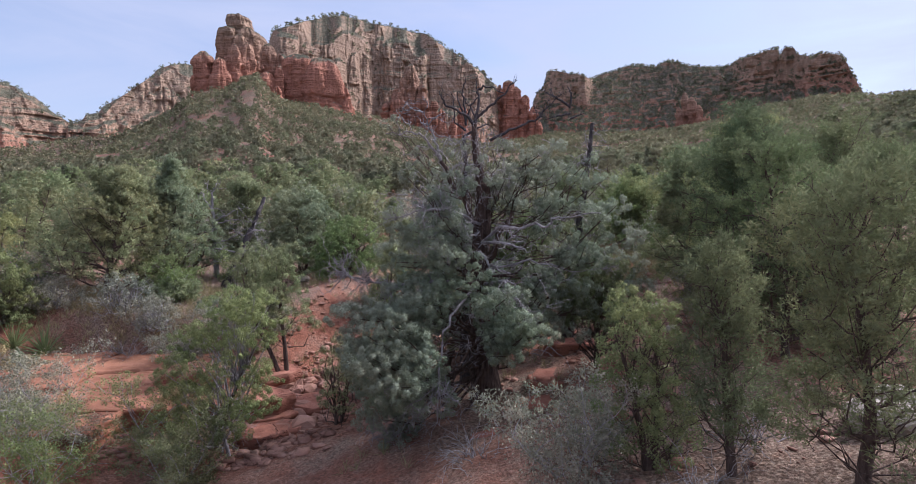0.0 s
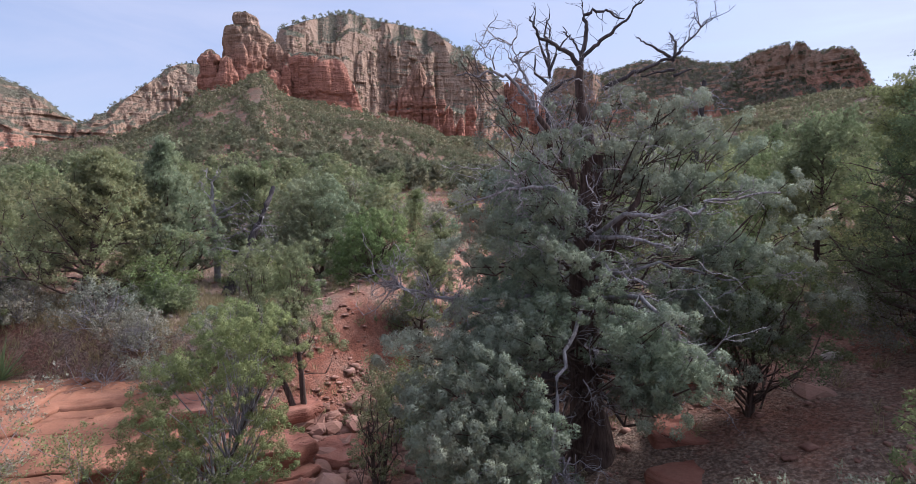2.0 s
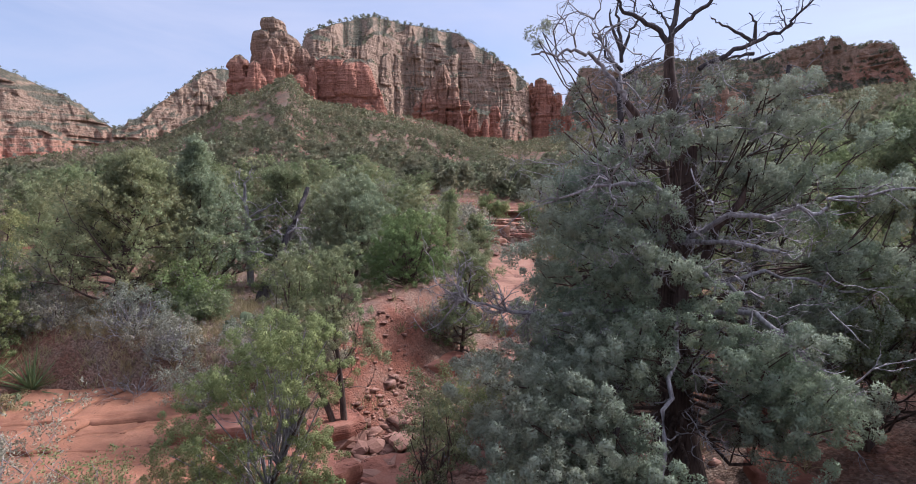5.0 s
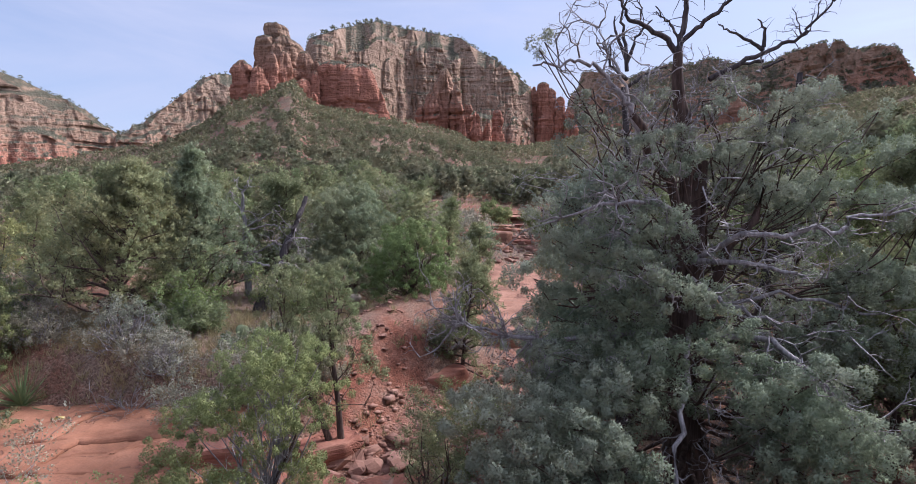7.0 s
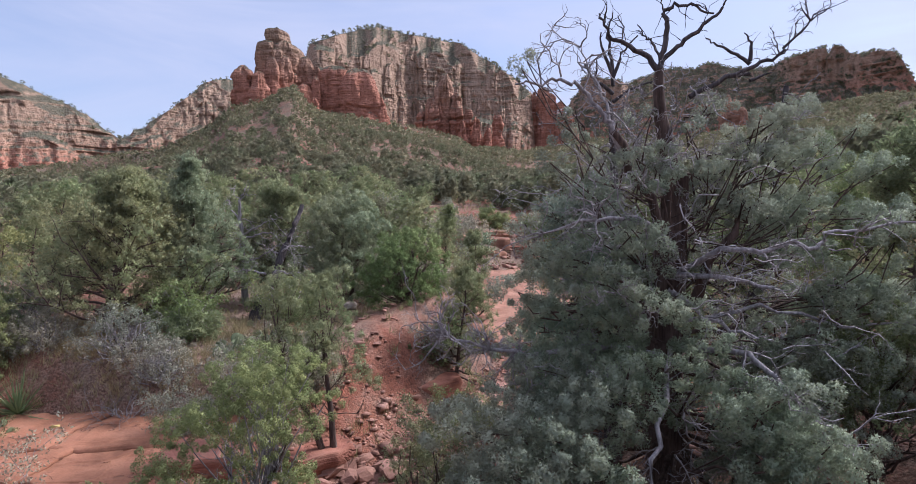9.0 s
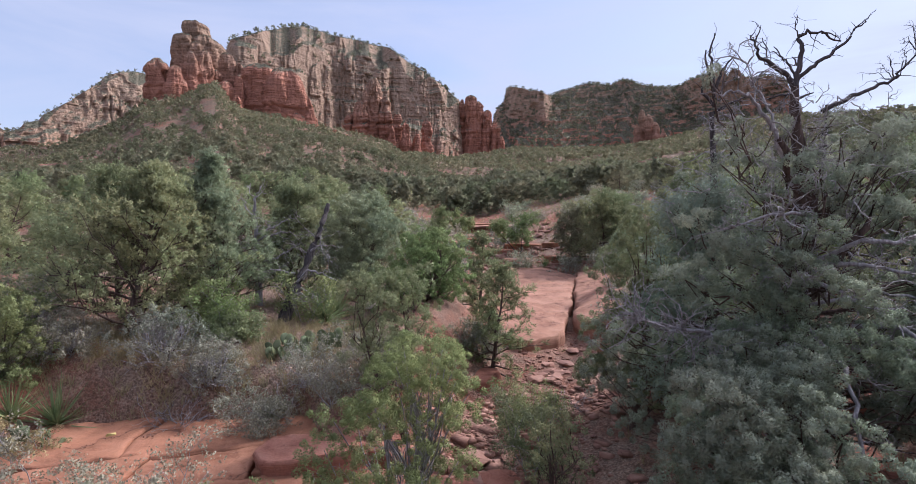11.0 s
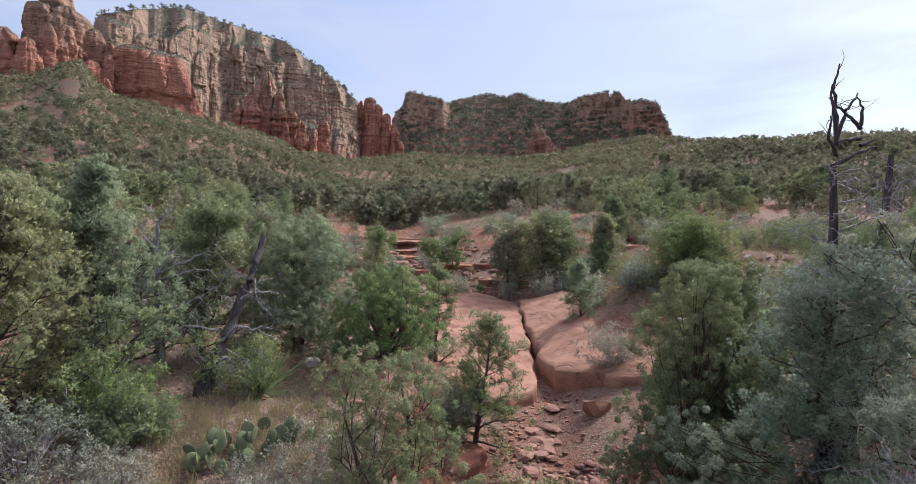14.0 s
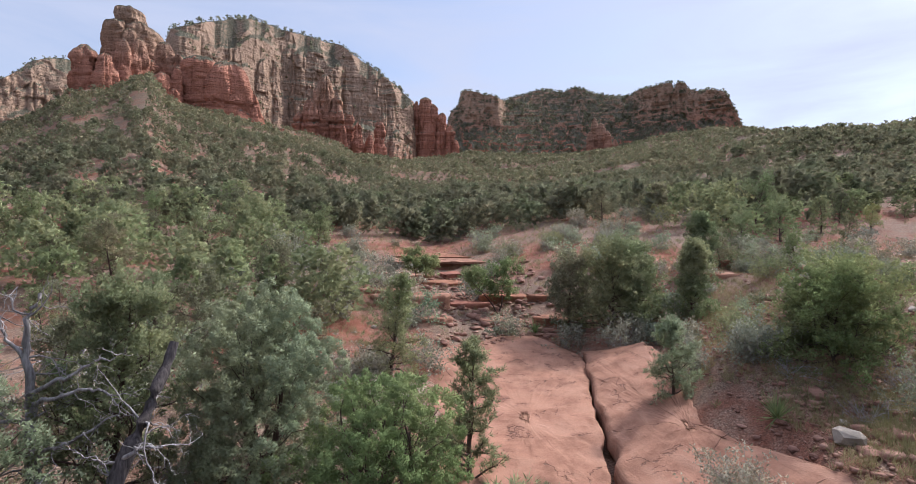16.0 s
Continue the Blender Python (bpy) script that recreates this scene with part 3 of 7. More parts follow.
# ---- ground ----
def build_ground():
    az = np.concatenate([np.arange(-62, 62, 0.42), np.arange(62, 298, 4.0)])
    rr = [0.0]
    step = 0.13
    while rr[-1] < 1500:
        rr.append(rr[-1] + step)
        step = max(0.13, rr[-1] * 0.014) if rr[-1] < 120 else rr[-1] * (0.013 if rr[-1] < 450 else 0.05)
    rr = np.array(rr)
    a, r = np.meshgrid(np.radians(az), rr[1:], indexing="xy")
    x, y = HUB[0] + r * np.sin(a), -2.0 + r * np.cos(a)
    z = ground_z(x, y)
    v = np.stack([x, y, z], -1).reshape(-1, 3)
    n, m = x.shape
    q = grid_quads(n, m, True)[:, ::-1]
    centre = len(v)
    v = np.concatenate([v, [[HUB[0], -2.0, float(ground_z(HUB[0], -2.0))]]])
    t = np.array([[centre, (j + 1) % m, j] for j in range(m)])
    me = mesh_of("ground", v, q, SOIL, tris=t, smooth_shade=True)
    out = np.hypot(v[:, 0] - HUB[0], v[:, 1] - HUB[1])
    me.attributes.new("turf", "FLOAT", "POINT").data.foreach_set("value", smooth(40, 110, out).astype(np.float32))
    return tagged(new("ground", me), "red desert soil with grey litter and stones", "ground", kind="structure")


build_ground()


# ---- far cliffs ----
def pillars(A, f, width, deep, lo, hi, seed, storeys=1):
    """Rounded rock pillars side by side along A, each with a height of its own as a share f of the cliff;
    with storeys they are broken across into blocks that don't stand in line."""
    rng = np.random.default_rng(seed)
    if storeys > 1:
        level = np.floor(f * storeys + 0.9 * field(A, f * 40, 0, width * 3.5, seed + 70)).astype(int) + 3
        A = A + rng.uniform(-1, 1, storeys + 8)[level] * width * 1.3
    e = A.min() - 2 * width + np.cumsum(rng.uniform(0.35, 1.65, int((A.max() - A.min()) / width * 1.6) + 14) * width)
    k = np.clip(np.searchsorted(e, A) - 1, 0, len(e) - 2)
    u = np.abs(2 * (A - e[k]) / (e[k + 1] - e[k]) - 1)
    tall, out = rng.uniform(lo, hi, len(e))[k], rng.uniform(0.15, 1.0, len(e))[k]
    u = u * (1 + 0.22 * np.clip(f / tall, 0, 1))
    cap = tall * (1 - 0.10 * u**2)
    return deep * out * np.sqrt(np.clip(1 - u**3, 0, 1)) * smooth(cap + 0.012, cap - 0.035, f)


def massif(name, label, dist, tops, foots, seed, bed=(0.0, 1.0), lean=0.35, stacks=((34, 18, 0.35, 1.0), (14, 8, 0.3, 1.1), (6, 3.4, 0.2, 1.15), (2.6, 1.3, 0.1, 1.2)), swell=10.0, courses=1.0, cols=260, rows=90, depth=60, rim=0.0, jag=2.0, skew=0.3, corner=0.0, cliff=None, lump=0.0):
    """A rocky hill seen across the valley: tops and foots are (bearing, rise) in degrees from the hub. lean: how far the face
    falls back for its height; rim: the share of the height that is a gentler brow; stacks: sizes of the pillars;
    courses: how far beds stand proud; cliff: stretches of bearings where a long slope ends in a steep rim."""
    rng = np.random.default_rng(seed)
    az = np.linspace(tops[0][0], tops[-1][0], cols)
    top = np.interp(az, *zip(*tops))
    foot = np.interp(az, *zip(*foots))
    ht = dist * np.tan(np.radians(top)) + 3.6
    hb = dist * np.tan(np.radians(foot)) + 3.6 - 22
    along = np.radians(az) * dist
    ht = ht + jag * 0.7 * fbm(along, 0, 0, 9, 4, seed)
    A, V = np.meshgrid(along, np.linspace(0, 1, rows), indexing="xy")
    H = hb + (ht - hb) * V
    high = ht - hb
    warp = 5 * field(A, H * 0.5, 0, 30, seed + 1) + 1.2 * field(A, H * 0.8, 0, 8, seed + 7)
    d = swell * field(A + warp, H * 0.25, 0, 62, seed + 2)
    # pillars before pillars, then broken blocks and small ones
    for k, (width, deep, lo, hi) in enumerate(stacks):
        d = d + pillars(A + warp * min(1, width / 9), V, width, deep, lo, hi, seed + 20 + k, max(1, int(high.max() / (width * 2.2))) if width < 20 else 1)
    small = stacks[-1][1]
    d = d + small * 1.2 * fbm(A + warp, H * 0.8, 0, 7, 3, seed + 4) + small * 0.9 * (1 - np.abs(field(A + warp, H, 0, 3.6, seed + 16)))
    if lump:
        for size, sd in ((11, 31), (5, 32)):
            d = d + lump * size / 11 * (1 - 1.6 * np.abs(field(A + warp, H * 1.1, 0, size, seed + sd)))
    # beds of uneven thickness, some proud and some worn back
    edges = np.cumsum(rng.uniform(1.4, 5.0, 80)) + H.min() - 4
    push = np.interp(np.clip((H + 1.8 * field(A, 0, 0, 40, seed + 8) + 0.8 * field(A, 0, 0, 9, seed + 9)), edges[0], edges[-1]), np.repeat(edges, 2) + np.tile((-0.2, 0.2), 80), np.repeat(rng.normal(0, 1.0, 81), 2)[1:-1])
    d = d + push * courses * (0.6 + 0.8 * field(A, H * 0.3, 0, 21, seed + 10))
    d = d + 0.35 * fbm(A, H, 0, 2.4, 3, seed + 11)
    rim = rim * np.clip(1 + 2.2 * fbm(along, 0, 0, 22, 3, seed + 14), 0.05, 2.6)
    face = np.minimum(V, 1 - rim) * lean + np.maximum(V - (1 - rim), 0) * 1.9
    if cliff:
        steep = sum(smooth(c0, c0 + 1.5, np.degrees(A / dist)) * smooth(c1 + 1, c1, np.degrees(A / dist)) for c0, c1 in cliff)
        face = lean * np.minimum(V, 0.66) + lean * (1 - 0.85 * steep) * np.maximum(V - 0.66, 0)
    D = dist + face * high - d * smooth(0.0, 0.25, V + 0.2) * np.where(V > 1 - rim, 0.6, 1.0)
    s0 = (A - along[0]) / (along[-1] - along[0])
    D = D + skew * np.maximum(A - along[0] - corner * (along[-1] - along[0]), 0) - 0.5 * skew * (1 - corner) * (along[-1] - along[0])
    D = D + (1 - smooth(0, 0.05, s0) * smooth(1, 0.95, s0)) * depth * 0.6
    # the rise is kept as seen from the hub wherever the face stands
    Z = 3.6 + (H - 3.6) * D / dist
    az2 = np.degrees(A / dist)
    for k in range(1, 9):
        g = k / 8
        D = np.concatenate([D, D[rows - 1 : rows] + depth * g])
        Z = np.concatenate([Z, Z[rows - 1 : rows] + depth * g * 0.12 - 26 * smooth(0.5, 1.0, g) + 1.0 * fbm(A[:1] + 70 * k, 0, 0, 12, 3, seed + 12)])
        az2 = np.concatenate([az2, az2[:1]])
    pts = np.stack([HUB[0] + D * np.sin(np.radians(az2)), HUB[1] + D * np.cos(np.radians(az2)), Z], -1)
    me = mesh_of(name, pts.reshape(-1, 3), grid_quads(pts.shape[0], cols)[:, ::-1], CLIFF, smooth_shade=False)
    lo, hi = dist * math.tan(radians(min(f for _, f in foots))), dist * math.tan(radians(max(t for _, t in tops)))
    beds = bed[0] + (bed[1] - bed[0]) * np.clip((Z - lo) / (hi - lo), 0, 1)
    me.attributes.new("bed", "FLOAT", "POINT").data.foreach_set("value", beds.astype(np.float32).ravel())
    tagged(new(name, me), label, "cliff", kind="structure")
    return pts


def crag(name, label, blocks, seed, bed=(0.0, 1.0), rough=1.0):
    """A group of weathered rock blocks that lean on one another. Each block: bearing, distance, half width in degrees, rise of
    its foot and of its top, bearing by which the top is set over, taper, share of the height that is domed, depth for width."""
    rng = np.random.default_rng(seed)
    vs, qs, heights, n = [], [], [], 0
    edges = np.cumsum(rng.uniform(1.2, 4.4, 120))
    proud = rng.normal(0, 1.0, 121)
    for az, dist, wide, lo, hi, shift, taper, cap, deep in blocks:
        r = dist * math.tan(radians(wide))
        z0, z1 = 3.6 + dist * math.tan(radians(lo)) - 14, 3.6 + dist * math.tan(radians(hi))
        rows, m = int(np.clip((z1 - z0) / 0.8, 24, 70)), int(np.clip(2 * np.pi * r / 0.75, 36, 96))
        v = np.concatenate([np.linspace(0, 1 - cap, rows), 1 - cap + cap * np.sin(np.linspace(0.08, 1, 16) * np.pi / 2)])
        dome = np.sqrt(np.clip(1 - (np.clip(v - (1 - cap), 0, None) / cap) ** 2.4, 0.0008, 1))
        V, T = np.meshgrid(v, np.linspace(0, 2 * np.pi, m, endpoint=False), indexing="ij")
        S = (1 - taper * V) * dome[:, None]
        corner = (np.abs(np.cos(T)) ** 3.2 + np.abs(np.sin(T)) ** 3.2) ** (-1 / 3.2)
        Z = z0 + (z1 - z0) * V
        turn = rng.uniform(-0.5, 0.5)
        ux, uy = corner * np.cos(T), corner * np.sin(T) * deep
        ux, uy = ux * math.cos(turn) - uy * math.sin(turn), ux * math.sin(turn) + uy * math.cos(turn)
        px, py = r * ux + rng.uniform(0, 900), r * uy + rng.uniform(0, 900)
        # swells, hanging joints and rounded ribs between them, then beds that stand proud or are worn back
        d = 0.16 * r * fbm(px, py, Z * 0.45, max(r * 1.1, 5), 3, seed)
        d = d - rough * 1.5 * np.exp(-((field(px, py, Z * 0.22, 5.5, seed + 3) / 0.10) ** 2))
        d = d - rough * 0.8 * np.exp(-((field(px, py, Z * 0.45, 2.6, seed + 4) / 0.14) ** 2))
        level = Z + 1.6 * field(px, py, 0, 14, seed + 5) + 0.5 * field(px, py, 0, 4, seed + 6)
        k = np.interp(level, np.repeat(edges, 2) + np.tile((-0.22, 0.22), 120), np.repeat(proud, 2)[1:-1])
        d = d + rough * 0.55 * k * (0.6 + 0.7 * field(px, py, Z * 0.3, 12, seed + 7)) + 0.3 * fbm(px, py, Z, 1.8, 3, seed + 8)
        R = r * S + d * np.minimum(1, S * 1.6)
        Z = Z + 0.5 * fbm(px, py, 0, 4, 2, seed + 9) * V
        c = np.radians(az + shift * V)
        pts = np.stack([HUB[0] + dist * np.sin(c) + R * (ux * math.cos(radians(az)) + uy * math.sin(radians(az))), HUB[1] + dist * np.cos(c) + R * (uy * math.cos(radians(az)) - ux * math.sin(radians(az))), Z], -1)
        vs.append(pts.reshape(-1, 3))
        qs.append(grid_quads(len(v), m, True) + n)
        heights.append(Z.ravel())
        n += pts.shape[0] * m
    heights = np.concatenate(heights)
    me = mesh_of(name, np.concatenate(vs), np.concatenate(qs), CLIFF)
    lo, hi = np.percentile(heights, 2), heights.max()
    me.attributes.new("bed", "FLOAT", "POINT").data.foreach_set("value", (bed[0] + (bed[1] - bed[0]) * np.clip((heights - lo) / (hi - lo), 0, 1)).astype(np.float32))
    tagged(new(name, me), label, "cliff", kind="structure")
    return np.concatenate(vs)


FAR = {}
FAR["mesa"] = massif("sandstone_mesa", "great buff sandstone mesa with broken cliffs and a scrubby brow", 430,
    [(-19.6, 15.5), (-19.4, 17.2), (-19.0, 18.2), (-18.3, 18.5), (-17.1, 18.9), (-16.0, 19.2), (-14.5, 19.5), (-13.9, 19.8), (-12.1, 20.1), (-11.2, 19.9), (-8.1, 19.4), (-5.6, 19.1), (-4.0, 18.9), (-2.8, 18.5), (-1.8, 17.8), (-0.2, 17.1), (0.7, 16.5), (1.7, 15.8), (2.6, 15.1), (3.6, 14.3), (4.5, 13.7), (5.0, 12.8), (5.4, 11)],
    [(-19.6, 11), (-10.2, 10.0), (-7.3, 9.3), (-3.8, 8.0), (-0.7, 7.6), (2.3, 8.5), (5.6, 8.0)], 21, (0.46, 1.0), 0.50, ((30, 15, 0.35, 1.0), (12, 5.5, 0.3, 1.1), (5, 2.2, 0.2, 1.15), (2.3, 1.0, 0.1, 1.2)), cols=460, rows=150, depth=60, rim=0.10, skew=0.30, swell=26, courses=0.7, jag=1.4)
FAR["buttress"] = crag("red_buttress", "red and buff pillars standing out from the mesa foot",
    [(-5.2, 392, 2.2, 7, 12.9, 0.1, 0.3, 0.25, 0.8), (-2.2, 382, 1.7, 6.5, 10.9, 0.1, 0.3, 0.3, 0.8), (-4.8, 384, 1.0, 7.5, 15.8, 0.1, 0.35, 0.18, 1.3), (-6.5, 378, 1.1, 7.5, 13.4, 0.2, 0.40, 0.22, 1.2), (-5.6, 380, 0.7, 7.5, 14.6, 0.1, 0.30, 0.2, 1.2), (-3.5, 380, 0.9, 7, 13.9, 0, 0.40, 0.2, 1.2), (-7.4, 380, 0.7, 8, 12.0, 0.1, 0.4, 0.3, 1.2), (-2.3, 372, 0.7, 7, 12.3, 0, 0.45, 0.2, 1.1), (-1.4, 368, 0.6, 6.5, 11.4, 0, 0.4, 0.2, 1.1), (-2.9, 364, 0.5, 6.5, 11.0, 0, 0.45, 0.25, 1.1), (-0.3, 372, 0.7, 6.5, 10.2, 0.2, 0.4, 0.3, 1.1), (0.9, 385, 0.9, 6.5, 11.6, 0, 0.45, 0.2, 1.1)], 31, (0.10, 0.62), 1.2)
FAR["pinnacle"] = crag("red_pinnacle", "narrow red sandstone fins below the mesa",
    [(6.6, 488, 1.9, 6, 12.3, -0.3, 0.3, 0.3, 0.8), (5.7, 480, 0.85, 6.5, 14.1, 0, 0.22, 0.10, 1.2), (4.8, 482, 0.5, 6.5, 13.7, 0, 0.2, 0.12, 1.2), (6.7, 478, 0.6, 6.5, 13.5, -0.1, 0.25, 0.12, 1.1), (7.6, 476, 0.65, 6.5, 12.6, 0, 0.3, 0.15, 1.1), (8.4, 474, 0.6, 6.5, 11.4, 0, 0.35, 0.2, 1.1), (9.1, 472, 0.6, 6.5, 9.9, 0, 0.35, 0.3, 1.1)], 22, (0.02, 0.45), 1.1)
FAR["ridge"] = massif("long_ridge", "long scrub-covered red ridge with a broken rim", 640,
    [(7.6, 9.5), (8.6, 12.6), (9.4, 13.4), (9.7, 14.6), (10.1, 14.9), (11.5, 14.7), (12.1, 14.5), (13.1, 14.4), (14.3, 13.9), (15.4, 14.2), (16.6, 14.5), (18.3, 14.9), (19.5, 14.8), (20.6, 14.6), (21.7, 15.0), (22.5, 14.9), (23.3, 14.5), (24.9, 14.1), (27.0, 13.9), (28.2, 14.4), (30.1, 14.8), (31.3, 14.95), (31.5, 14.3), (31.8, 14.85), (32.6, 14.8), (32.8, 14.2), (33.8, 13.9), (34.9, 14.0), (35.7, 13.8), (36.2, 13.5), (36.6, 12.8), (37.0, 11.9), (37.5, 10.8), (38.2, 9.0)],
    [(7.6, 7.0), (11.2, 7.2), (17.6, 7.0), (23.7, 7.4), (29.6, 8.0), (38.6, 7.8)], 23, (0.12, 0.60), 1.5, ((7, 1.4, 0.3, 1.15), (3, 0.8, 0.1, 1.2)), 34, 1.1, 480, 130, 60, 0.0, 1.0, skew=-0.1, cliff=((9.2, 13.6), (27.5, 38.6)), lump=4.0)
FAR["west"] = massif("far_left_mesa", "pale banded mesa with a red foot", 480,
    [(-62, 13.8), (-50, 13.4), (-44.3, 12.1), (-42.9, 11.7), (-41.2, 10.9), (-39.8, 10.4), (-38.7, 9.8), (-38.0, 9.1), (-37.4, 8.6), (-36.8, 8.2), (-36.0, 7.6), (-35.0, 6.6)], [(-62, 3), (-44.7, 3.6), (-39.1, 4.8), (-35, 5.4)], 24, (0.12, 1.0), 0.75, ((30, 14, 0.35, 1.0), (12, 5.5, 0.3, 1.1), (5, 2.2, 0.2, 1.15), (2.3, 1.0, 0.1, 1.2)), cols=300, rows=110, depth=60, rim=0.05, courses=1.5, jag=1.4)
FAR["mid"] = massif("rear_mesa", "grey buff stepped mesa behind the tower", 520,
    [(-37.2, 7.2), (-36.2, 7.9), (-35.5, 8.3), (-35.2, 8.8), (-34.3, 9.0), (-33.9, 9.6), (-33.1, 10.2), (-31.9, 11.1), (-30.9, 12.0), (-29.9, 12.8), (-29.5, 13.4), (-28.3, 14.0), (-27.2, 14.15), (-25.8, 14.1), (-23, 13.5)], [(-37.2, 4.5), (-32.3, 6), (-23, 8)], 25, (0.36, 1.0), 0.6, ((30, 12, 0.35, 1.0), (10, 4.5, 0.3, 1.1), (4, 1.8, 0.2, 1.15)), cols=240, rows=100, depth=60, rim=0.05, courses=1.2, jag=1.2)
FAR["tower"] = crag("red_tower", "red sandstone tower with a pale block on top",
    [(-22.1, 308, 2.3, 10, 17.3, 0.1, 0.18, 0.12, 0.8), (-24.5, 299, 1.9, 9, 14.9, 0.1, 0.25, 0.3, 0.8), (-20.75, 306, 1.75, 11, 17.9, -0.35, 0.12, 0.12, 0.9), (-21.1, 304, 2.1, 12, 19.3, -1.2, 0.55, 0.05, 0.9), (-20.6, 302, 1.7, 12, 18.2, -0.9, 0.45, 0.08, 0.9), (-23.0, 302, 1.5, 11, 18.0, -0.3, 0.35, 0.05, 0.9), (-22.3, 298, 1.5, 11, 17.6, 0.2, 0.5, 0.15, 0.9), (-25.2, 293, 1.25, 10, 15.65, -0.15, 0.22, 0.24, 1.0), (-24.2, 288, 1.4, 10, 15.2, 0.2, 0.40, 0.35, 1.0), (-23.2, 291, 1.8, 10, 16.6, 0.5, 0.60, 0.25, 0.8), (-21.8, 294, 1.8, 11, 16.9, 0.4, 0.55, 0.3, 0.8), (-19.2, 302, 1.35, 11, 16.9, -0.3, 0.30, 0.22, 0.9), (-18.1, 298, 0.9, 11, 16.1, -0.2, 0.25, 0.25, 0.9), (-26.2, 295, 0.6, 9, 14.0, 0.1, 0.15, 0.25, 1.0)], 26, (0.0, 0.74), 0.9)
FAR["butte"] = crag("red_butte", "square red sandstone butte with vertical faces",
    [(-16.25, 287, 1.75, 8.5, 16.15, 0, 0.03, 0.12, 1.1), (-13.4, 286, 2.45, 8, 16.0, -0.5, 0.10, 0.34, 1.0), (-14.9, 284, 1.6, 8.5, 15.7, 0, 0.05, 0.2, 1.1), (-11.4, 281, 0.95, 8, 13.4, -0.3, 0.25, 0.4, 1.2)], 27, (0.0, 0.36), 0.75)
FAR["step"] = crag("red_step", "low red sandstone step at the foot of the tower",
    [(-19.6, 279, 1.1, 11, 14.3, 0, 0.15, 0.25, 0.8), (-18.4, 280, 0.7, 11, 15.0, 0, 0.2, 0.3, 0.8), (-20.4, 272, 1.3, 10.5, 13.1, 0, 0.1, 0.3, 0.6), (-18.6, 270, 0.7, 10, 13.0, 0, 0.15, 0.3, 0.7)], 29, (0.0, 0.3), 0.8)
FAR["band"] = crag("red_ledge_band", "broken band of red ledges across the slope",
    [(az, 268 + (k % 3) * 3, 0.55, rise - 1.2, rise, 0, 0.1, 0.35, 0.7) for k, (az, rise) in enumerate(((-14.6, 11.0), (-13.6, 11.05), (-12.7, 11.0), (-11.8, 10.9), (-10.9, 10.7), (-9.8, 10.4), (-8.9, 10.3), (-7.8, 9.9)))], 33, (0.0, 0.35), 0.8)
FAR["knoll"] = crag("slickrock_knoll", "pale pink slickrock slabs leaning on the slope of the ridge",
    [(24.2, 436, 0.75, 8.6, 12.0, -0.5, 0.55, 0.3, 0.9), (24.9, 430, 0.8, 8.4, 11.5, -0.6, 0.5, 0.35, 0.9), (25.5, 424, 0.75, 8.2, 10.7, -0.5, 0.45, 0.4, 0.9), (23.4, 428, 0.6, 8.4, 10.6, -0.2, 0.5, 0.4, 0.9), (26.2, 420, 0.6, 8.2, 9.8, -0.4, 0.4, 0.4, 0.9)], 28, (0.30, 0.60), 0.8)


# ---- woodland ----
def tree_shape(seed, tufts, per, leaf_len, leaf_w, kind):
    """A light tree one metre high: leaf quads about a rounded or pointed crown, and a short stem."""
    rng = np.random.default_rng(seed)
    h = rng.random(tufts) ** 0.8
    a = rng.random(tufts) * 2 * np.pi
    if kind == "round":
        wide = 0.50 * np.sqrt(np.clip(1 - ((h - 0.42) / 0.60) ** 2, 0.02, 1))
    else:
        wide = 0.36 * (1 - h) ** 0.7 + 0.05
    wide = wide * (0.8 + 0.35 * np.sin(a * 3 + seed) * np.sin(h * 9 + seed))
    r = wide * np.sqrt(rng.uniform(0.25, 1.0, tufts))
    c = np.stack([r * np.cos(a), r * np.sin(a), 0.10 + 0.86 * h], -1)
    way = np.stack([np.cos(a), np.sin(a), 0.6 + 0 * a], -1)
    v, q, out = leaves(c, way, rng, per, leaf_len, leaf_w, 0.9, 0.02)
    return v, q, out


def scatter(name, label, spots, shapes, mat, rng, category="woodland"):
    vs, qs, ns, n = [], [], [], 0
    pick = rng.integers(0, len(shapes), len(spots))
    for (x, y, z, h), k in zip(spots, pick):
        v, q, o = shapes[k]
        t = rng.random() * 6.283
        c, s = math.cos(t), math.sin(t)
        w = h * rng.uniform(0.85, 1.3)
        vs.append(np.stack([x + w * (v[:, 0] * c - v[:, 1] * s), y + w * (v[:, 0] * s + v[:, 1] * c), z + h * v[:, 2] - 0.05 * h], -1))
        ns.append(np.stack([o[:, 0] * c - o[:, 1] * s, o[:, 0] * s + o[:, 1] * c, o[:, 2]], -1))
        qs.append(q + n)
        n += len(v)
    me = mesh_of(name, np.concatenate(vs), np.concatenate(qs), mat, smooth_shade=True, normals=np.concatenate(ns))
    return tagged(new(name, me), label, category, kind="stuff")


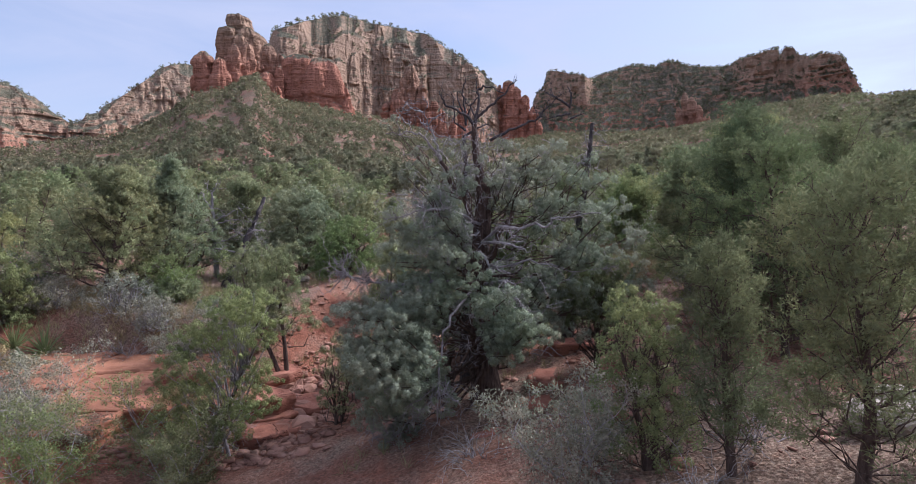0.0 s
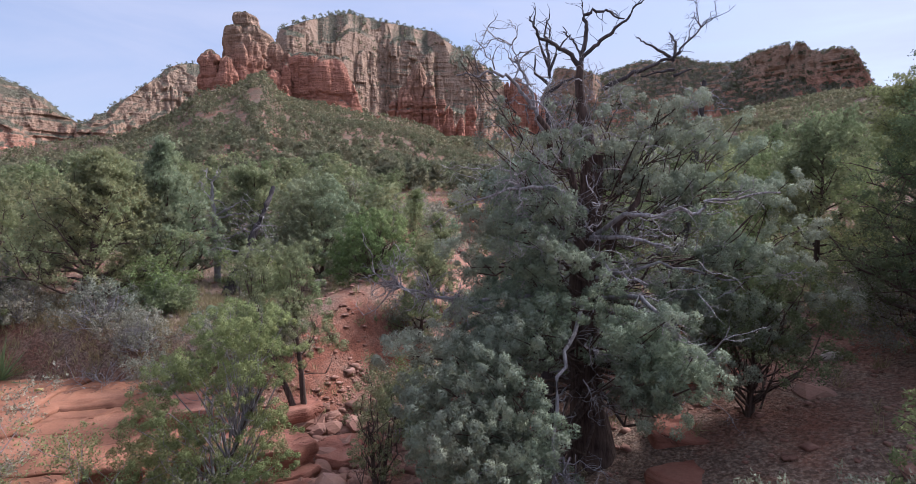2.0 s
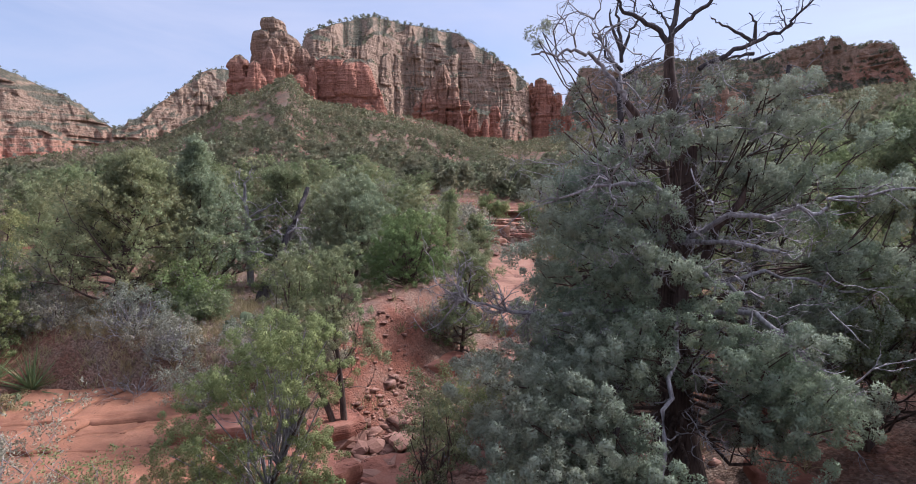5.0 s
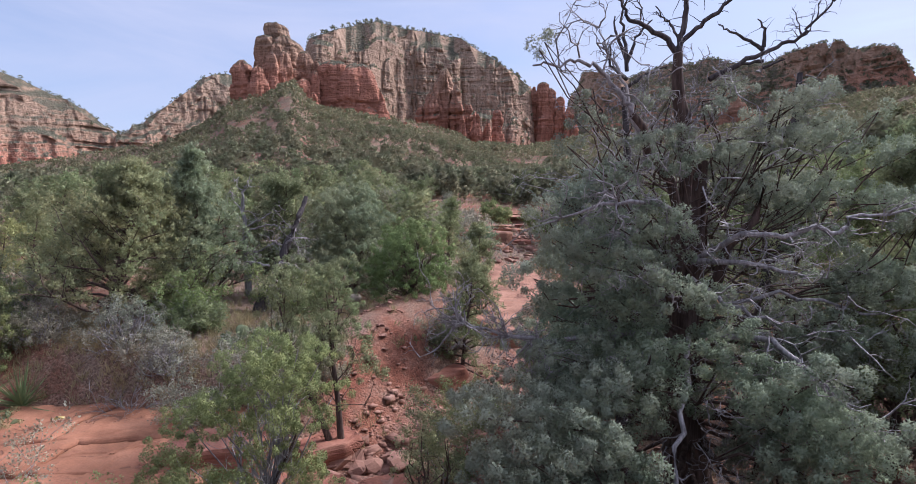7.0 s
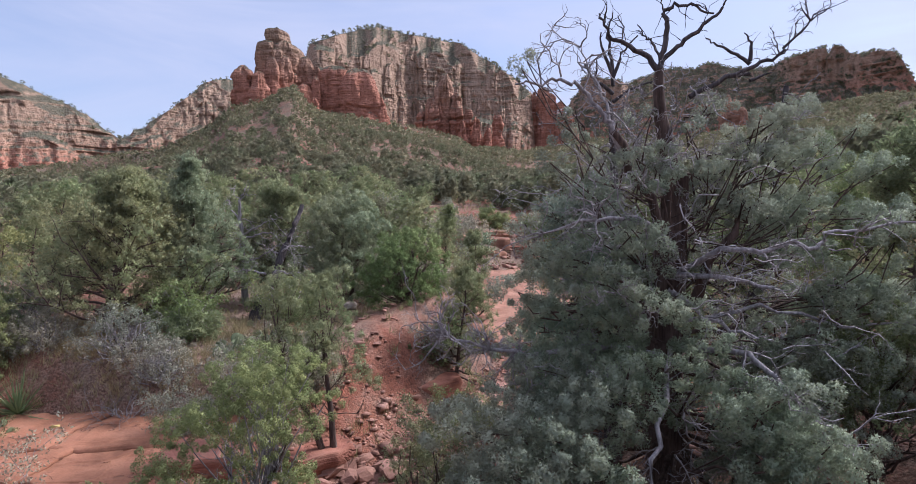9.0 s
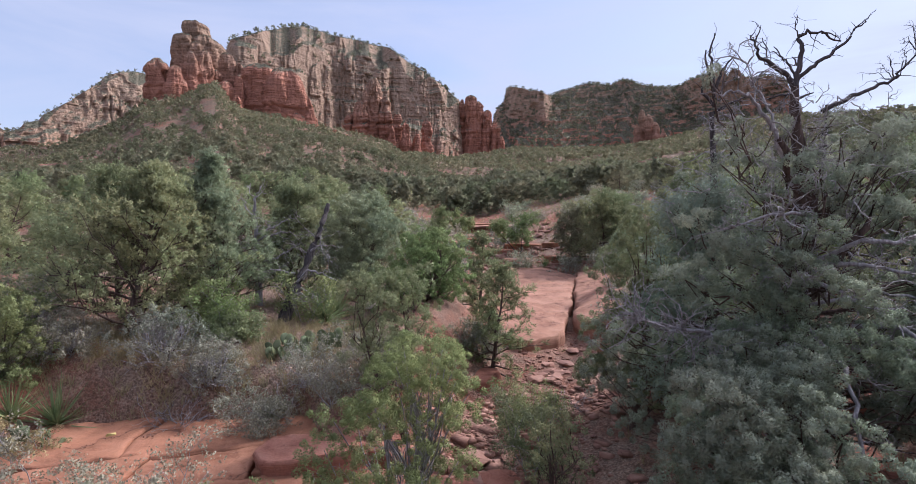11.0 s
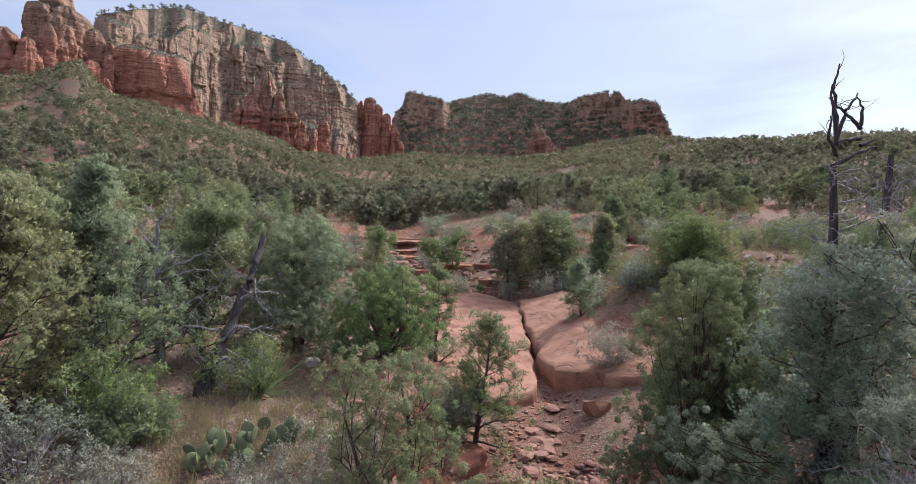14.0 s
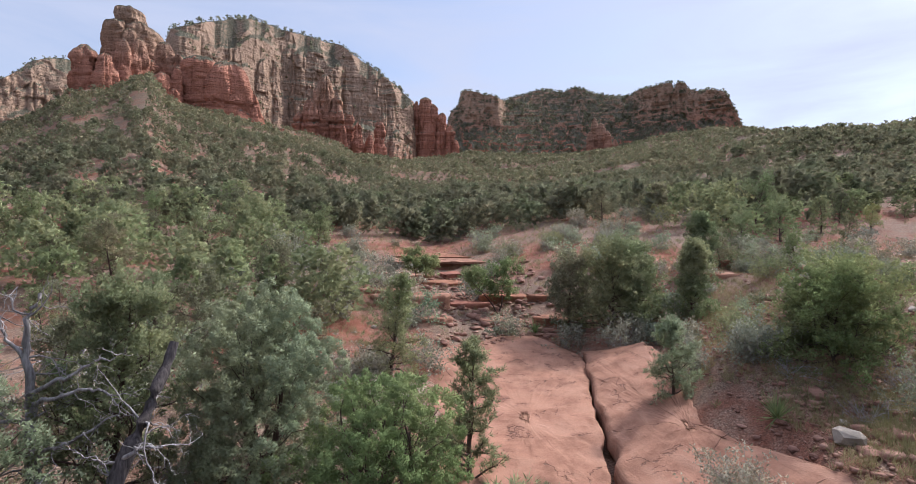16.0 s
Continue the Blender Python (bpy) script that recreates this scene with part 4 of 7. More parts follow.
def woods():
    rng = np.random.default_rng(31)
    far_shapes = [tree_shape(k, 13, 2, 0.30, 0.34, "round" if k % 4 else "cone") for k in range(8)]
    near_shapes = [tree_shape(20 + k, 34, 3, 0.17, 0.19, "round" if k % 4 else "cone") for k in range(8)]
    mid_shapes = [tree_shape(40 + k, 72, 3, 0.15, 0.12, "round" if k % 3 else "cone") for k in range(8)]
    far, near, mid = [], [], []
    n = 29500
    r = np.sqrt(rng.random(n)) * 420
    az = rng.uniform(-62, 66, n)
    # thicker on the hill below the tower
    r[26000:] = np.sqrt(rng.uniform(0.16, 1.0, 3500)) * 375
    az[26000:] = rng.uniform(-33, 2, 3500)
    x, y = HUB[0] + r * np.sin(np.radians(az)), HUB[1] + r * np.cos(np.radians(az))
    rise, crest = skyline(az)
    z = ground_z(x, y, False)
    thick = fbm(x, y, 0, 30, 3, 50) + 0.5 * smooth(180, 240, r) * smooth(-10, -16, az) + 0.35 * smooth(120, 80, r)
    hill = smooth(4, -8, az) * smooth(90, 160, r)
    keep = (r > 45) & (r < crest * np.where(az < 0, 1.25, 1.08)) & (rng.random(n) < np.clip(0.80 + 0.5 * thick - 0.22 * hill, 0.3, 1))
    for k in np.nonzero(keep)[0]:
        h = rng.uniform(1.2, 3.0) * (1 - 0.12 * hill[k]) * (1 + 0.25 * (az[k] > 8))
        (far if r[k] > 190 else near if r[k] > 95 else mid).append((x[k], y[k], z[k], h))
    scatter("hillside_woodland", "dark green juniper and pinyon scrub over the slopes", far, far_shapes, WOODS, rng)
    scatter("lower_slope_woodland", "green juniper and pinyon woodland on the lower slopes", near, near_shapes, WOODS, rng)
    # closer country, thicker round the wash
    close, fine_shapes = [], [tree_shape(80 + k, 190, 3, 0.075, 0.060, "round" if k % 3 else "cone") for k in range(8)]
    n = 1100
    x, y = rng.uniform(-70, 60, n), rng.uniform(24, 75, n)
    for k in range(n):
        rr = math.hypot(x[k] - HUB[0], y[k] - HUB[1])
        side = x[k] - float(wash_line(y[k]))
        if rr > 52 or rr < 24 or -7 < side < 14 or (side > 0 and y[k] < 34) or rng.random() > 0.62:
            continue
        close.append((x[k], y[k], gz(x[k], y[k]), rng.uniform(1.7, 3.3)))
    for _ in range(90):
        x0, y0 = rng.uniform(-12, 22), rng.uniform(50, 66)
        mid.append((x0, y0, gz(x0, y0), rng.uniform(1.6, 3.2)))
    scatter("valley_woodland", "juniper and pinyon trees on the valley floor", mid, mid_shapes, WOODS, rng)
    scatter("wash_side_woodland", "juniper and pinyon trees on either side of the wash", close, fine_shapes, PINYON, rng)
    # scrub on rims and ledges
    spots = []
    for key, count in (("mesa", 900), ("ridge", 9000), ("west", 300), ("mid", 180)):
        p = FAR[key]
        rows, cols = p.shape[:2]
        rim = rows - 9
        for _ in range(count):
            j = rng.integers(3, cols - 3)
            i = rim + rng.integers(0, 6) if rng.random() < (0.12 if key == "ridge" else 0.55) else rng.integers(5, rim)
            d = p[i + 1, j] - p[i, j]
            if i < rim and abs(d[2]) > 0.86 * np.linalg.norm(d):
                continue
            spots.append((*p[i, j], rng.uniform(1.6, 3.4)))
    tiny = [tree_shape(60 + k, 9, 2, 0.46, 0.34, "round") for k in range(6)]
    scatter("cliff_scrub", "dark bushes along the rims and ledges of the cliffs", spots, tiny, WOODS, rng)


woods()

# ---- slick rock and ledges ----
def slab(name, label, outline, top, thick, mat, seed, grain=0.05, slope=(0, 0), cells=26, category="rock", drop=0.12):
    """A bedded rock slab: outline is a loop of (x, y); top at its middle, tilted by slope, with a worn rim."""
    o = np.array(outline, float)
    mid = o.mean(0)
    seg = np.concatenate([o, o[:1]])
    length = np.concatenate([[0], np.cumsum(np.linalg.norm(np.diff(seg, axis=0), axis=1))])
    t = np.linspace(0, length[-1], cells * 6, endpoint=False)
    rim = np.stack([np.interp(t, length, seg[:, k]) for k in (0, 1)], -1)
    rim = rim + 0.10 * np.stack([fbm(rim[:, 0], rim[:, 1], 0, 0.8, 3, seed), fbm(rim[:, 0], rim[:, 1], 5, 0.8, 3, seed)], -1)
    rings = []
    for f in (*np.linspace(0.03, 0.93, 22 if cells > 24 else 9), 0.96, 0.985, 1.0):
        p = mid + (rim - mid) * f
        z = top + slope[0] * (p[:, 0] - mid[0]) + slope[1] * (p[:, 1] - mid[1])
        calm = smooth(0.0, 0.22, f)
        z = z + grain * calm * fbm(p[:, 0], p[:, 1], 0, 1.1, 4, seed + 1) - drop * smooth(0.95, 1.0, f) ** 2
        # thin skins of rock flaked away, with sharp edges
        for size, sd in ((1.3, 5), (0.6, 6)):
            z = z - 0.45 * grain * calm * smooth(0.05, 0.09, fbm(p[:, 0], p[:, 1], 3, size, 3, seed + sd))
        rings.append(np.column_stack([p, z]))
    edge = rings[-1]
    for k, g in enumerate(np.linspace(0.12, 1, 9 if cells > 15 else 6)):
        out = 0.07 * field(edge[:, 0] * 0.4, edge[:, 1] * 0.4, k * 0.9, 0.5, seed + 2)[:, None] - 0.03 * (k % 2)
        p = edge[:, :2] + unit(edge[:, :2] - mid) * out
        rings.append(np.column_stack([p, edge[:, 2] - thick * g]))
    v = np.concatenate(rings)
    m = len(rim)
    q = grid_quads(len(rings), m, True)
    cap = len(v)
    v = np.concatenate([v, [[*mid, rings[0][:, 2].mean()]]])
    tr = np.array([[cap, j, (j + 1) % m] for j in range(m)])
    me = mesh_of(name, v, q, mat, tris=tr, smooth_shade=False)
    return tagged(new(name, me), label, category)


slab("rock_slab", "broad smooth pink sandstone slab beside the cleft", [(-1.7, 18.3), (-0.9, 17.2), (-0.1, 17.6), (0.15, 18.1), (0.74, 19.6), (1.92, 22.8), (3.27, 26.9), (2.4, 29.6), (-0.9, 29.6), (-2.9, 25.5), (-2.9, 21.5)], 0.93, 1.7, SLICK, 60, 0.045, (0.02, 0.075), 40, drop=0.03)
slab("rock_slab", "tilted pink sandstone slab rising from the cleft", [(1.0, 19.6), (0.85, 18.3), (1.5, 16.9), (2.9, 15.4), (4.0, 16.2), (3.4, 18.2), (3.0, 20.2), (4.3, 22.6), (4.9, 25.9), (3.30, 26.9), (1.98, 22.8)], 1.40, 2.2, SLICK, 61, 0.05, (0.33, -0.01), 40, drop=0.04)


def near_left_shelf():
    """Slick rock beside the gully: long beds that step down, split by open joints."""
    rng = np.random.default_rng(69)
    rows = (13.3, 11.6, 10.7, 9.5, 8.4)
    tops = (0.13, 0.06, 0.01, -0.05)
    for k in range(len(rows) - 1):
        y1, y0 = rows[k], rows[k + 1]
        x = -11.4 + rng.uniform(0, 0.5)
        end = np.interp((y0 + y1) / 2, (8.5, 10, 11, 13.1), (-6.4, -5.5, -5.1, -4.9))
        slant = 0.20
        while x < end - 0.5:
            w = min(rng.uniform(1.6, 3.6), end - x)
            if end - x - w < 0.8:
                w = end - x
            lift = [slant * (x + f * w + 7.7) for f in (0, 0.33, 0.66, 1)]
            jog = lambda i: field(x + i * w / 3, i * 3.0, k, 1.3, 71) * 0.16
            o = [(x + i * w / 3, y0 + lift[i] + jog(i)) for i in range(4)] + [(x + i * w / 3 - (0.02 if i == 3 else 0), y1 + lift[i] + jog(i + 4) - 0.025) for i in (3, 2, 1, 0)]
            slab("rock_slab", "broad flat red sandstone slab split by dark joints", o, tops[k] + rng.normal(0, 0.012), 0.45, SHELF, 700 + 10 * k + int(w * 3), 0.042, (rng.normal(0, 0.006), 0.03), 28, drop=0.03)
            x += w


def ledges():
    """Thin beds of red rock that step up the wash."""
    rng = np.random.default_rng(80)
    # the bench across the wash: thin beds over one another, worn back unevenly
    for k, (x0, x1, y, z, t, back, mat) in enumerate(((-5.2, 2.6, 41.0, 3.22, 0.30, 2.4, LEDGE), (-3.4, 4.6, 41.35, 3.38, 0.14, 2.6, SLICK), (-5.0, 4.0, 41.75, 3.52, 0.13, 2.6, LEDGE), (-4.4, 5.6, 41.5, 3.66, 0.12, 4.2, SLICK), (-3.2, 6.0, 43.6, 3.84, 0.20, 4.0, SHELF),
                                                    (-4.6, -0.4, 38.4, 3.02, 0.30, 2.0, SLICK), (0.3, 4.2, 39.0, 3.06, 0.30, 1.8, LEDGE), (-3.6, 1.0, 36.6, 2.80, 0.30, 1.7, SHELF), (1.7, 5.6, 36.2, 2.86, 0.30, 1.6, SLICK), (-4.4, -1.3, 34.3, 2.46, 0.30, 1.5, SLICK), (5.2, 9.4, 43.4, 4.3, 0.4, 2.4, SLICK))):
        w = x1 - x0
        f = np.linspace(0, 1, 9)
        edge = [(x0 + w * u, y + 0.30 * float(field(w * u, 0.0, k, 0.9, 83)) + 0.35 * math.sin(3 * u + k)) for u in f]
        o = edge + [(x1 + 0.2, y + 0.6 * back), (x0 + 0.6 * w, y + back), (x0 + 0.2 * w, y + 0.9 * back), (x0 - 0.2, y + 0.5 * back)]
        slab("rock_ledge", "broad thin bed of red sandstone with a broken edge", o, z, t, mat, 81 + k, 0.03, (0, 0.03), 22, drop=0.02)
    for x, y, w, d, h in ((-2.2, 32.4, 1.9, 0.9, 0.30), (1.6, 31.4, 1.1, 0.6, 0.18), (2.6, 33.9, 1.7, 0.8, 0.22), (-1.9, 30.2, 1.3, 0.5, 0.16), (3.8, 30.6, 1.2, 0.6, 0.2), (0.6, 33.4, 1.3, 0.6, 0.16), (4.4, 32.6, 1.3, 0.5, 0.15), (-3.4, 33.4, 1.3, 0.6, 0.2),
                          (11.5, 30.0, 2.6, 0.6, 0.14), (14.2, 28.8, 2.4, 0.6, 0.14), (9.6, 34.0, 2.2, 0.6, 0.14), (13.2, 32.2, 3.0, 0.8, 0.16), (15.5, 33.2, 2.4, 0.7, 0.16)):
        a = rng.uniform(0, 6.28, 7)
        a.sort()
        o = [(x + w * math.cos(t) * rng.uniform(0.8, 1.1), y + d * math.sin(t) * rng.uniform(0.8, 1.1)) for t in np.linspace(0, 6.28, 8)[:-1] + 0.2]
        slab("rock_ledge", "low bed of red sandstone stepping up the wash", o, gz(x, y) + 0.6 * h, h + 0.4, (LEDGE, SLICK, SHELF)[int(abs(x * 10)) % 3], int(100 + 10 * x + y), 0.03, (0, 0.01), 14, drop=0.05)
    # undercut ledges along the gully beneath the bushes
    for x, y, w, d, t, z in ((-4.9, 10.9, 0.8, 0.6, 0.5, -0.15), (-4.3, 12.2, 0.8, 0.5, 0.4, -0.05), (-3.6, 9.9, 0.6, 0.5, 0.4, -0.5), (-2.9, 15.4, 0.9, 0.6, 0.45, 0.15), (-3.7, 16.6, 0.9, 0.6, 0.3, 0.5), (-5.6, 11.3, 0.9, 0.5, 0.4, 0.28), (-3.0, 11.2, 0.7, 0.45, 0.35, -0.35), (2.4, 10.7, 0.7, 0.4, 0.4, 1.0), (1.9, 9.4, 0.8, 0.5, 0.4, 0.75), (1.2, 7.7, 0.9, 0.35, 0.3, 0.42), (1.9, 8.5, 1.0, 0.35, 0.3, 0.62), (2.9, 8.0, 0.8, 0.3, 0.3, 0.85), (-4.05, 10.75, 0.75, 0.4, 0.5, -0.12), (-3.9, 10.55, 0.6, 0.3, 0.2, -0.42), (-3.6, 9.6, 0.5, 0.3, 0.3, -0.42)):
        o = [(x + w * math.cos(a) * rng.uniform(0.8, 1.15), y + d * math.sin(a) * rng.uniform(0.8, 1.15)) for a in np.linspace(0, 6.28, 9)[:-1]]
        slab("rock_ledge", "broken red sandstone ledge beside the gully", o, z, t + 0.3, LEDGE, int(150 + 10 * x + y), 0.03, (0.05, 0.03), 14, drop=0.06)


near_left_shelf()
ledges()


def stone_mesh(seed, mat, squash=0.62):
    """An angular block with chipped corners and broken faces."""
    rng = np.random.default_rng(seed)
    bm = bmesh.new()
    wide = rng.uniform(0.62, 0.95)
    p = unit(rng.normal(0, 1, (24, 3)))
    # swung towards a block, with chipped corners
    p = p / (np.abs(p) ** 3.0).sum(-1, keepdims=True) ** (1 / 3.0) * rng.uniform(0.82, 1.0, (24, 1))
    for c in p * [0.5, 0.5 * wide, 0.5 * squash]:
        bm.verts.new(Vector(c))
    hull = bmesh.ops.convex_hull(bm, input=bm.verts)
    spare = [v for v in bm.verts if not v.link_faces]
    bmesh.ops.delete(bm, geom=spare, context="VERTS")
    me = bpy.data.meshes.new("stone")
    bm.to_mesh(me)
    bm.free()
    me.materials.append(mat)
    return me


PALE_STONES = [stone_mesh(200 + k, PALE) for k in range(4)]
RED_STONES = [stone_mesh(210 + k, RUBBLE, 0.5) for k in range(5)]


def stone(x, y, size, label, meshes, k, lift=0.1, z=None, name="stone"):
    ob = tagged(new(name, meshes[k % len(meshes)]), label, "stone")
    ob.matrix_basis = pose(x, y, (gz(x, y) if z is None else z) + lift * size, 6 * math.sin(k), 5 * math.cos(k * 2), 47 * k) @ Matrix.Scale(size, 4)
    return ob


for k, (x, y, s) in enumerate(((-4.8, 24.2, 0.45), (-4.2, 24.8, 0.35), (-5.1, 24.0, 0.2), (-4.9, 31.0, 0.62), (-5.4, 29.6, 0.35), (-6.2, 29.2, 0.4), (-6.9, 29.0, 0.42), (-5.0, 28.5, 0.3), (-4.4, 28.7, 0.34), (-5.7, 28.2, 0.4), (-3.7, 29.3, 0.3), (-8.0, 13.5, 0.34), (-7.6, 14.3, 0.2), (-5.3, 17.9, 0.5), (4.47, 18.05, 0.62), (4.2, 10.4, 0.35), (4.7, 12.4, 0.4), (-6.0, 11.9, 0.3), (4.3, 5.4, 0.8), (4.9, 5.9, 0.7), (5.3, 5.3, 0.6), (-4.08, 10.65, 0.5))):
    stone(x, y, s, "pale lichen-spotted stone lying on red soil", PALE_STONES, k, 0.12, name="pale_stone")
for k, (x, y, s) in enumerate(((-4.5, 10.3, 0.5), (-3.4, 10.2, 0.5), (-1.3, 15.0, 0.4), (-1.0, 14.8, 0.3), (-1.7, 14.5, 0.3), (-1.9, 13.9, 0.35), (-0.7, 15.4, 0.3), (1.5, 14.6, 0.7), (1.0, 14.3, 0.6), (-1.2, 28.6, 0.5), (-0.3, 29.0, 0.45), (-0.7, 29.2, 0.4), (-0.9, 26.2, 0.6), (-0.6, 25.9, 0.35), (2.6, 7.0, 0.4), (3.3, 9.4, 0.5), (1.9, 33.6, 0.6), (2.8, 38.9, 0.9), (3.6, 35.6, 0.6), (4.3, 36.2, 0.5), (2.3, 6.9, 0.6), (3.0, 7.5, 0.4))):
    stone(x, y, s, "rough red sandstone block in the wash", RED_STONES, k, 0.10, name="red_block")
rng = np.random.default_rng(79)
for k in range(30):
    stone(rng.uniform(-4.1, -2.9), rng.uniform(9.9, 12.4), rng.uniform(0.22, 0.6), "broken red sandstone block heaped along the gully", RED_STONES, k, 0.12, name="gully_block")
FLAGS = [stone_mesh(220 + k, RUBBLE, 0.3) for k in range(5)]
rng = np.random.default_rng(77)
for k in range(44):
    y = rng.uniform(9.6, 17.5) if k < 34 else rng.uniform(29, 40)
    stone(float(wash_line(y)) + rng.normal(0.1, 0.55 if k < 34 else 1.6), y, rng.uniform(0.2, 0.55), "flat broken red sandstone stone in the wash", FLAGS, k, 0.08, name="flat_stone")
for k in range(16):
    stone(rng.uniform(-5.4, -3.6), rng.uniform(14.3, 17.0), rng.uniform(0.08, 0.26), "flat red stone on bare soil beside the wash", FLAGS, k, 0.1, name="flat_stone")
for k in range(34):
    y = rng.uniform(16, 30)
    stone(float(wash_line(y)) + rng.uniform(4.6, 9.5), y, rng.uniform(0.12, 0.36), "broken sandstone lying on the stony bank", FLAGS if k % 4 else PALE_STONES, k, 0.1, name="bank_stone")
stone(-8.92, 12.28, 0.17, "small yellow stone on the slick rock", [stone_mesh(230, YELLOW)], 1, 0.25, 0.1, name="yellow_stone")


BOULDER = stone_mesh(233, SLICK, 0.9)
stone(0.75, 16.2, 0.7, "rounded pink sandstone boulder at the mouth of the cleft", [BOULDER], 3, 0, 0.45, name="boulder")


def pebbles():
    rng = np.random.default_rng(240)
    vs, qs, n = [], [], 0
    base = np.array([(x, y, z) for z in (-1, 1) for x, y in ((-1, -1), (1, -1), (1, 1), (-1, 1))], float)
    faces = np.array([(0, 3, 2, 1), (4, 5, 6, 7), (0, 1, 5, 4), (1, 2, 6, 5), (2, 3, 7, 6), (3, 0, 4, 7)])
    spots = []
    for _ in range(1700):
        y = rng.uniform(9, 19.5)
        spots.append((float(wash_line(y)) + rng.normal(0, 0.9), y, rng.gamma(2, 0.010) + 0.006))
    for _ in range(3000):
        y = rng.uniform(13, 34)
        spots.append((float(wash_line(y)) + 3 + rng.gamma(2, 1.6), y, rng.gamma(2, 0.013) + 0.008))
    for _ in range(900):
        spots.append((rng.uniform(-12, -3), rng.uniform(9, 33), rng.gamma(2, 0.009) + 0.006))
    for _ in range(900):
        y = rng.uniform(28, 40)
        spots.append((float(wash_line(y)) + rng.normal(0, 2.0), y, rng.gamma(2, 0.035) + 0.02))
    for _ in range(700):
        spots.append((rng.uniform(0.5, 7), rng.uniform(5, 13), rng.gamma(2, 0.011) + 0.006))
    for _ in range(2300):
        y = rng.uniform(8.6, 14.9)
        spots.append((float(wash_line(y)) + rng.normal(0.2, 1.1), y, rng.gamma(2, 0.020) + 0.008))
    for _ in range(1500):
        y = rng.uniform(14, 26)
        spots.append((float(wash_line(y)) + 3.6 + rng.gamma(2, 1.2), y, rng.gamma(2, 0.022) + 0.010))
    xs = np.array([s[0] for s in spots])
    ys = np.array([s[1] for s in spots])
    zs = ground_z(xs, ys)
    for (x, y, s), z in zip(spots, zs):
        t = rng.random() * 6.3
        p = base * rng.uniform(0.45, 1.35, (8, 3)) * [s, s * rng.uniform(0.5, 1), s * rng.uniform(0.25, 0.55)]
        p = np.stack([p[:, 0] * math.cos(t) - p[:, 1] * math.sin(t), p[:, 0] * math.sin(t) + p[:, 1] * math.cos(t), p[:, 2]], -1)
        vs.append(p + [x, y, z + 0.2 * s])
        qs.append(faces + n)
        n += 8
    tagged(new("scattered_stones", mesh_of("scattered_stones", np.concatenate(vs), np.concatenate(qs), RUBBLE)), "loose red rock fragments over the ground", "stones", kind="stuff")


pebbles()


# ---- the great juniper and its neighbours ----
def spray(p, d, length, rng, r=0.012, level=2, fan=4, bend=-0.03, wander=0.24):
    """A bare branch with finer bare twigs."""
    line = polyline(p, d, length, 5, wander * 1.25, bend, rng)
    out = [(line, np.linspace(r, r * 0.3, 6))]
    if level:
        for k in range(fan):
            q = line[rng.integers(1, 6)]
            out += spray(q, unit(line[-1] - line[0]) + rng.normal(0, 0.6, 3), length * rng.uniform(0.35, 0.6), rng, r * 0.5, level - 1, fan, bend, wander)
    return out


def crooked(points, r0, r1, rng, bend=0.016):
    """A dead bough through the given points, with small kinks and a few snapped twigs."""
    p = np.array(points, float)
    t = np.linspace(0, len(p) - 1, (len(p) - 1) * 4 + 1)
    line = np.stack([np.interp(t, np.arange(len(p)), p[:, k]) for k in range(3)], -1) + rng.normal(0, bend, (len(t), 3)) * np.minimum(1, t)[:, None]
    out = [(line, np.linspace(r0, r1, len(t)))]
    for k in range(3, len(t), 2):
        out += spray(line[k], rng.normal(0, 1, 3) + [0, 0, 0.5], rng.uniform(0.1, 0.3), rng, r1 * 0.7, 0)
    return out


def foliage_mass(c, size, puff_count, rng, flat=0.7):
    """Places and ways of the rounded tufts over one mass of foliage."""
    n = max(3, int(puff_count * (size / 0.36) ** 2))
    o = unit(rng.normal(0, 1, (n, 3)) + [0, 0, 0.25])
    return c + o * size * rng.uniform(0.7, 1.1, (n, 1)) * [1.2, 1.2, flat], o + [0, 0, 0.3]


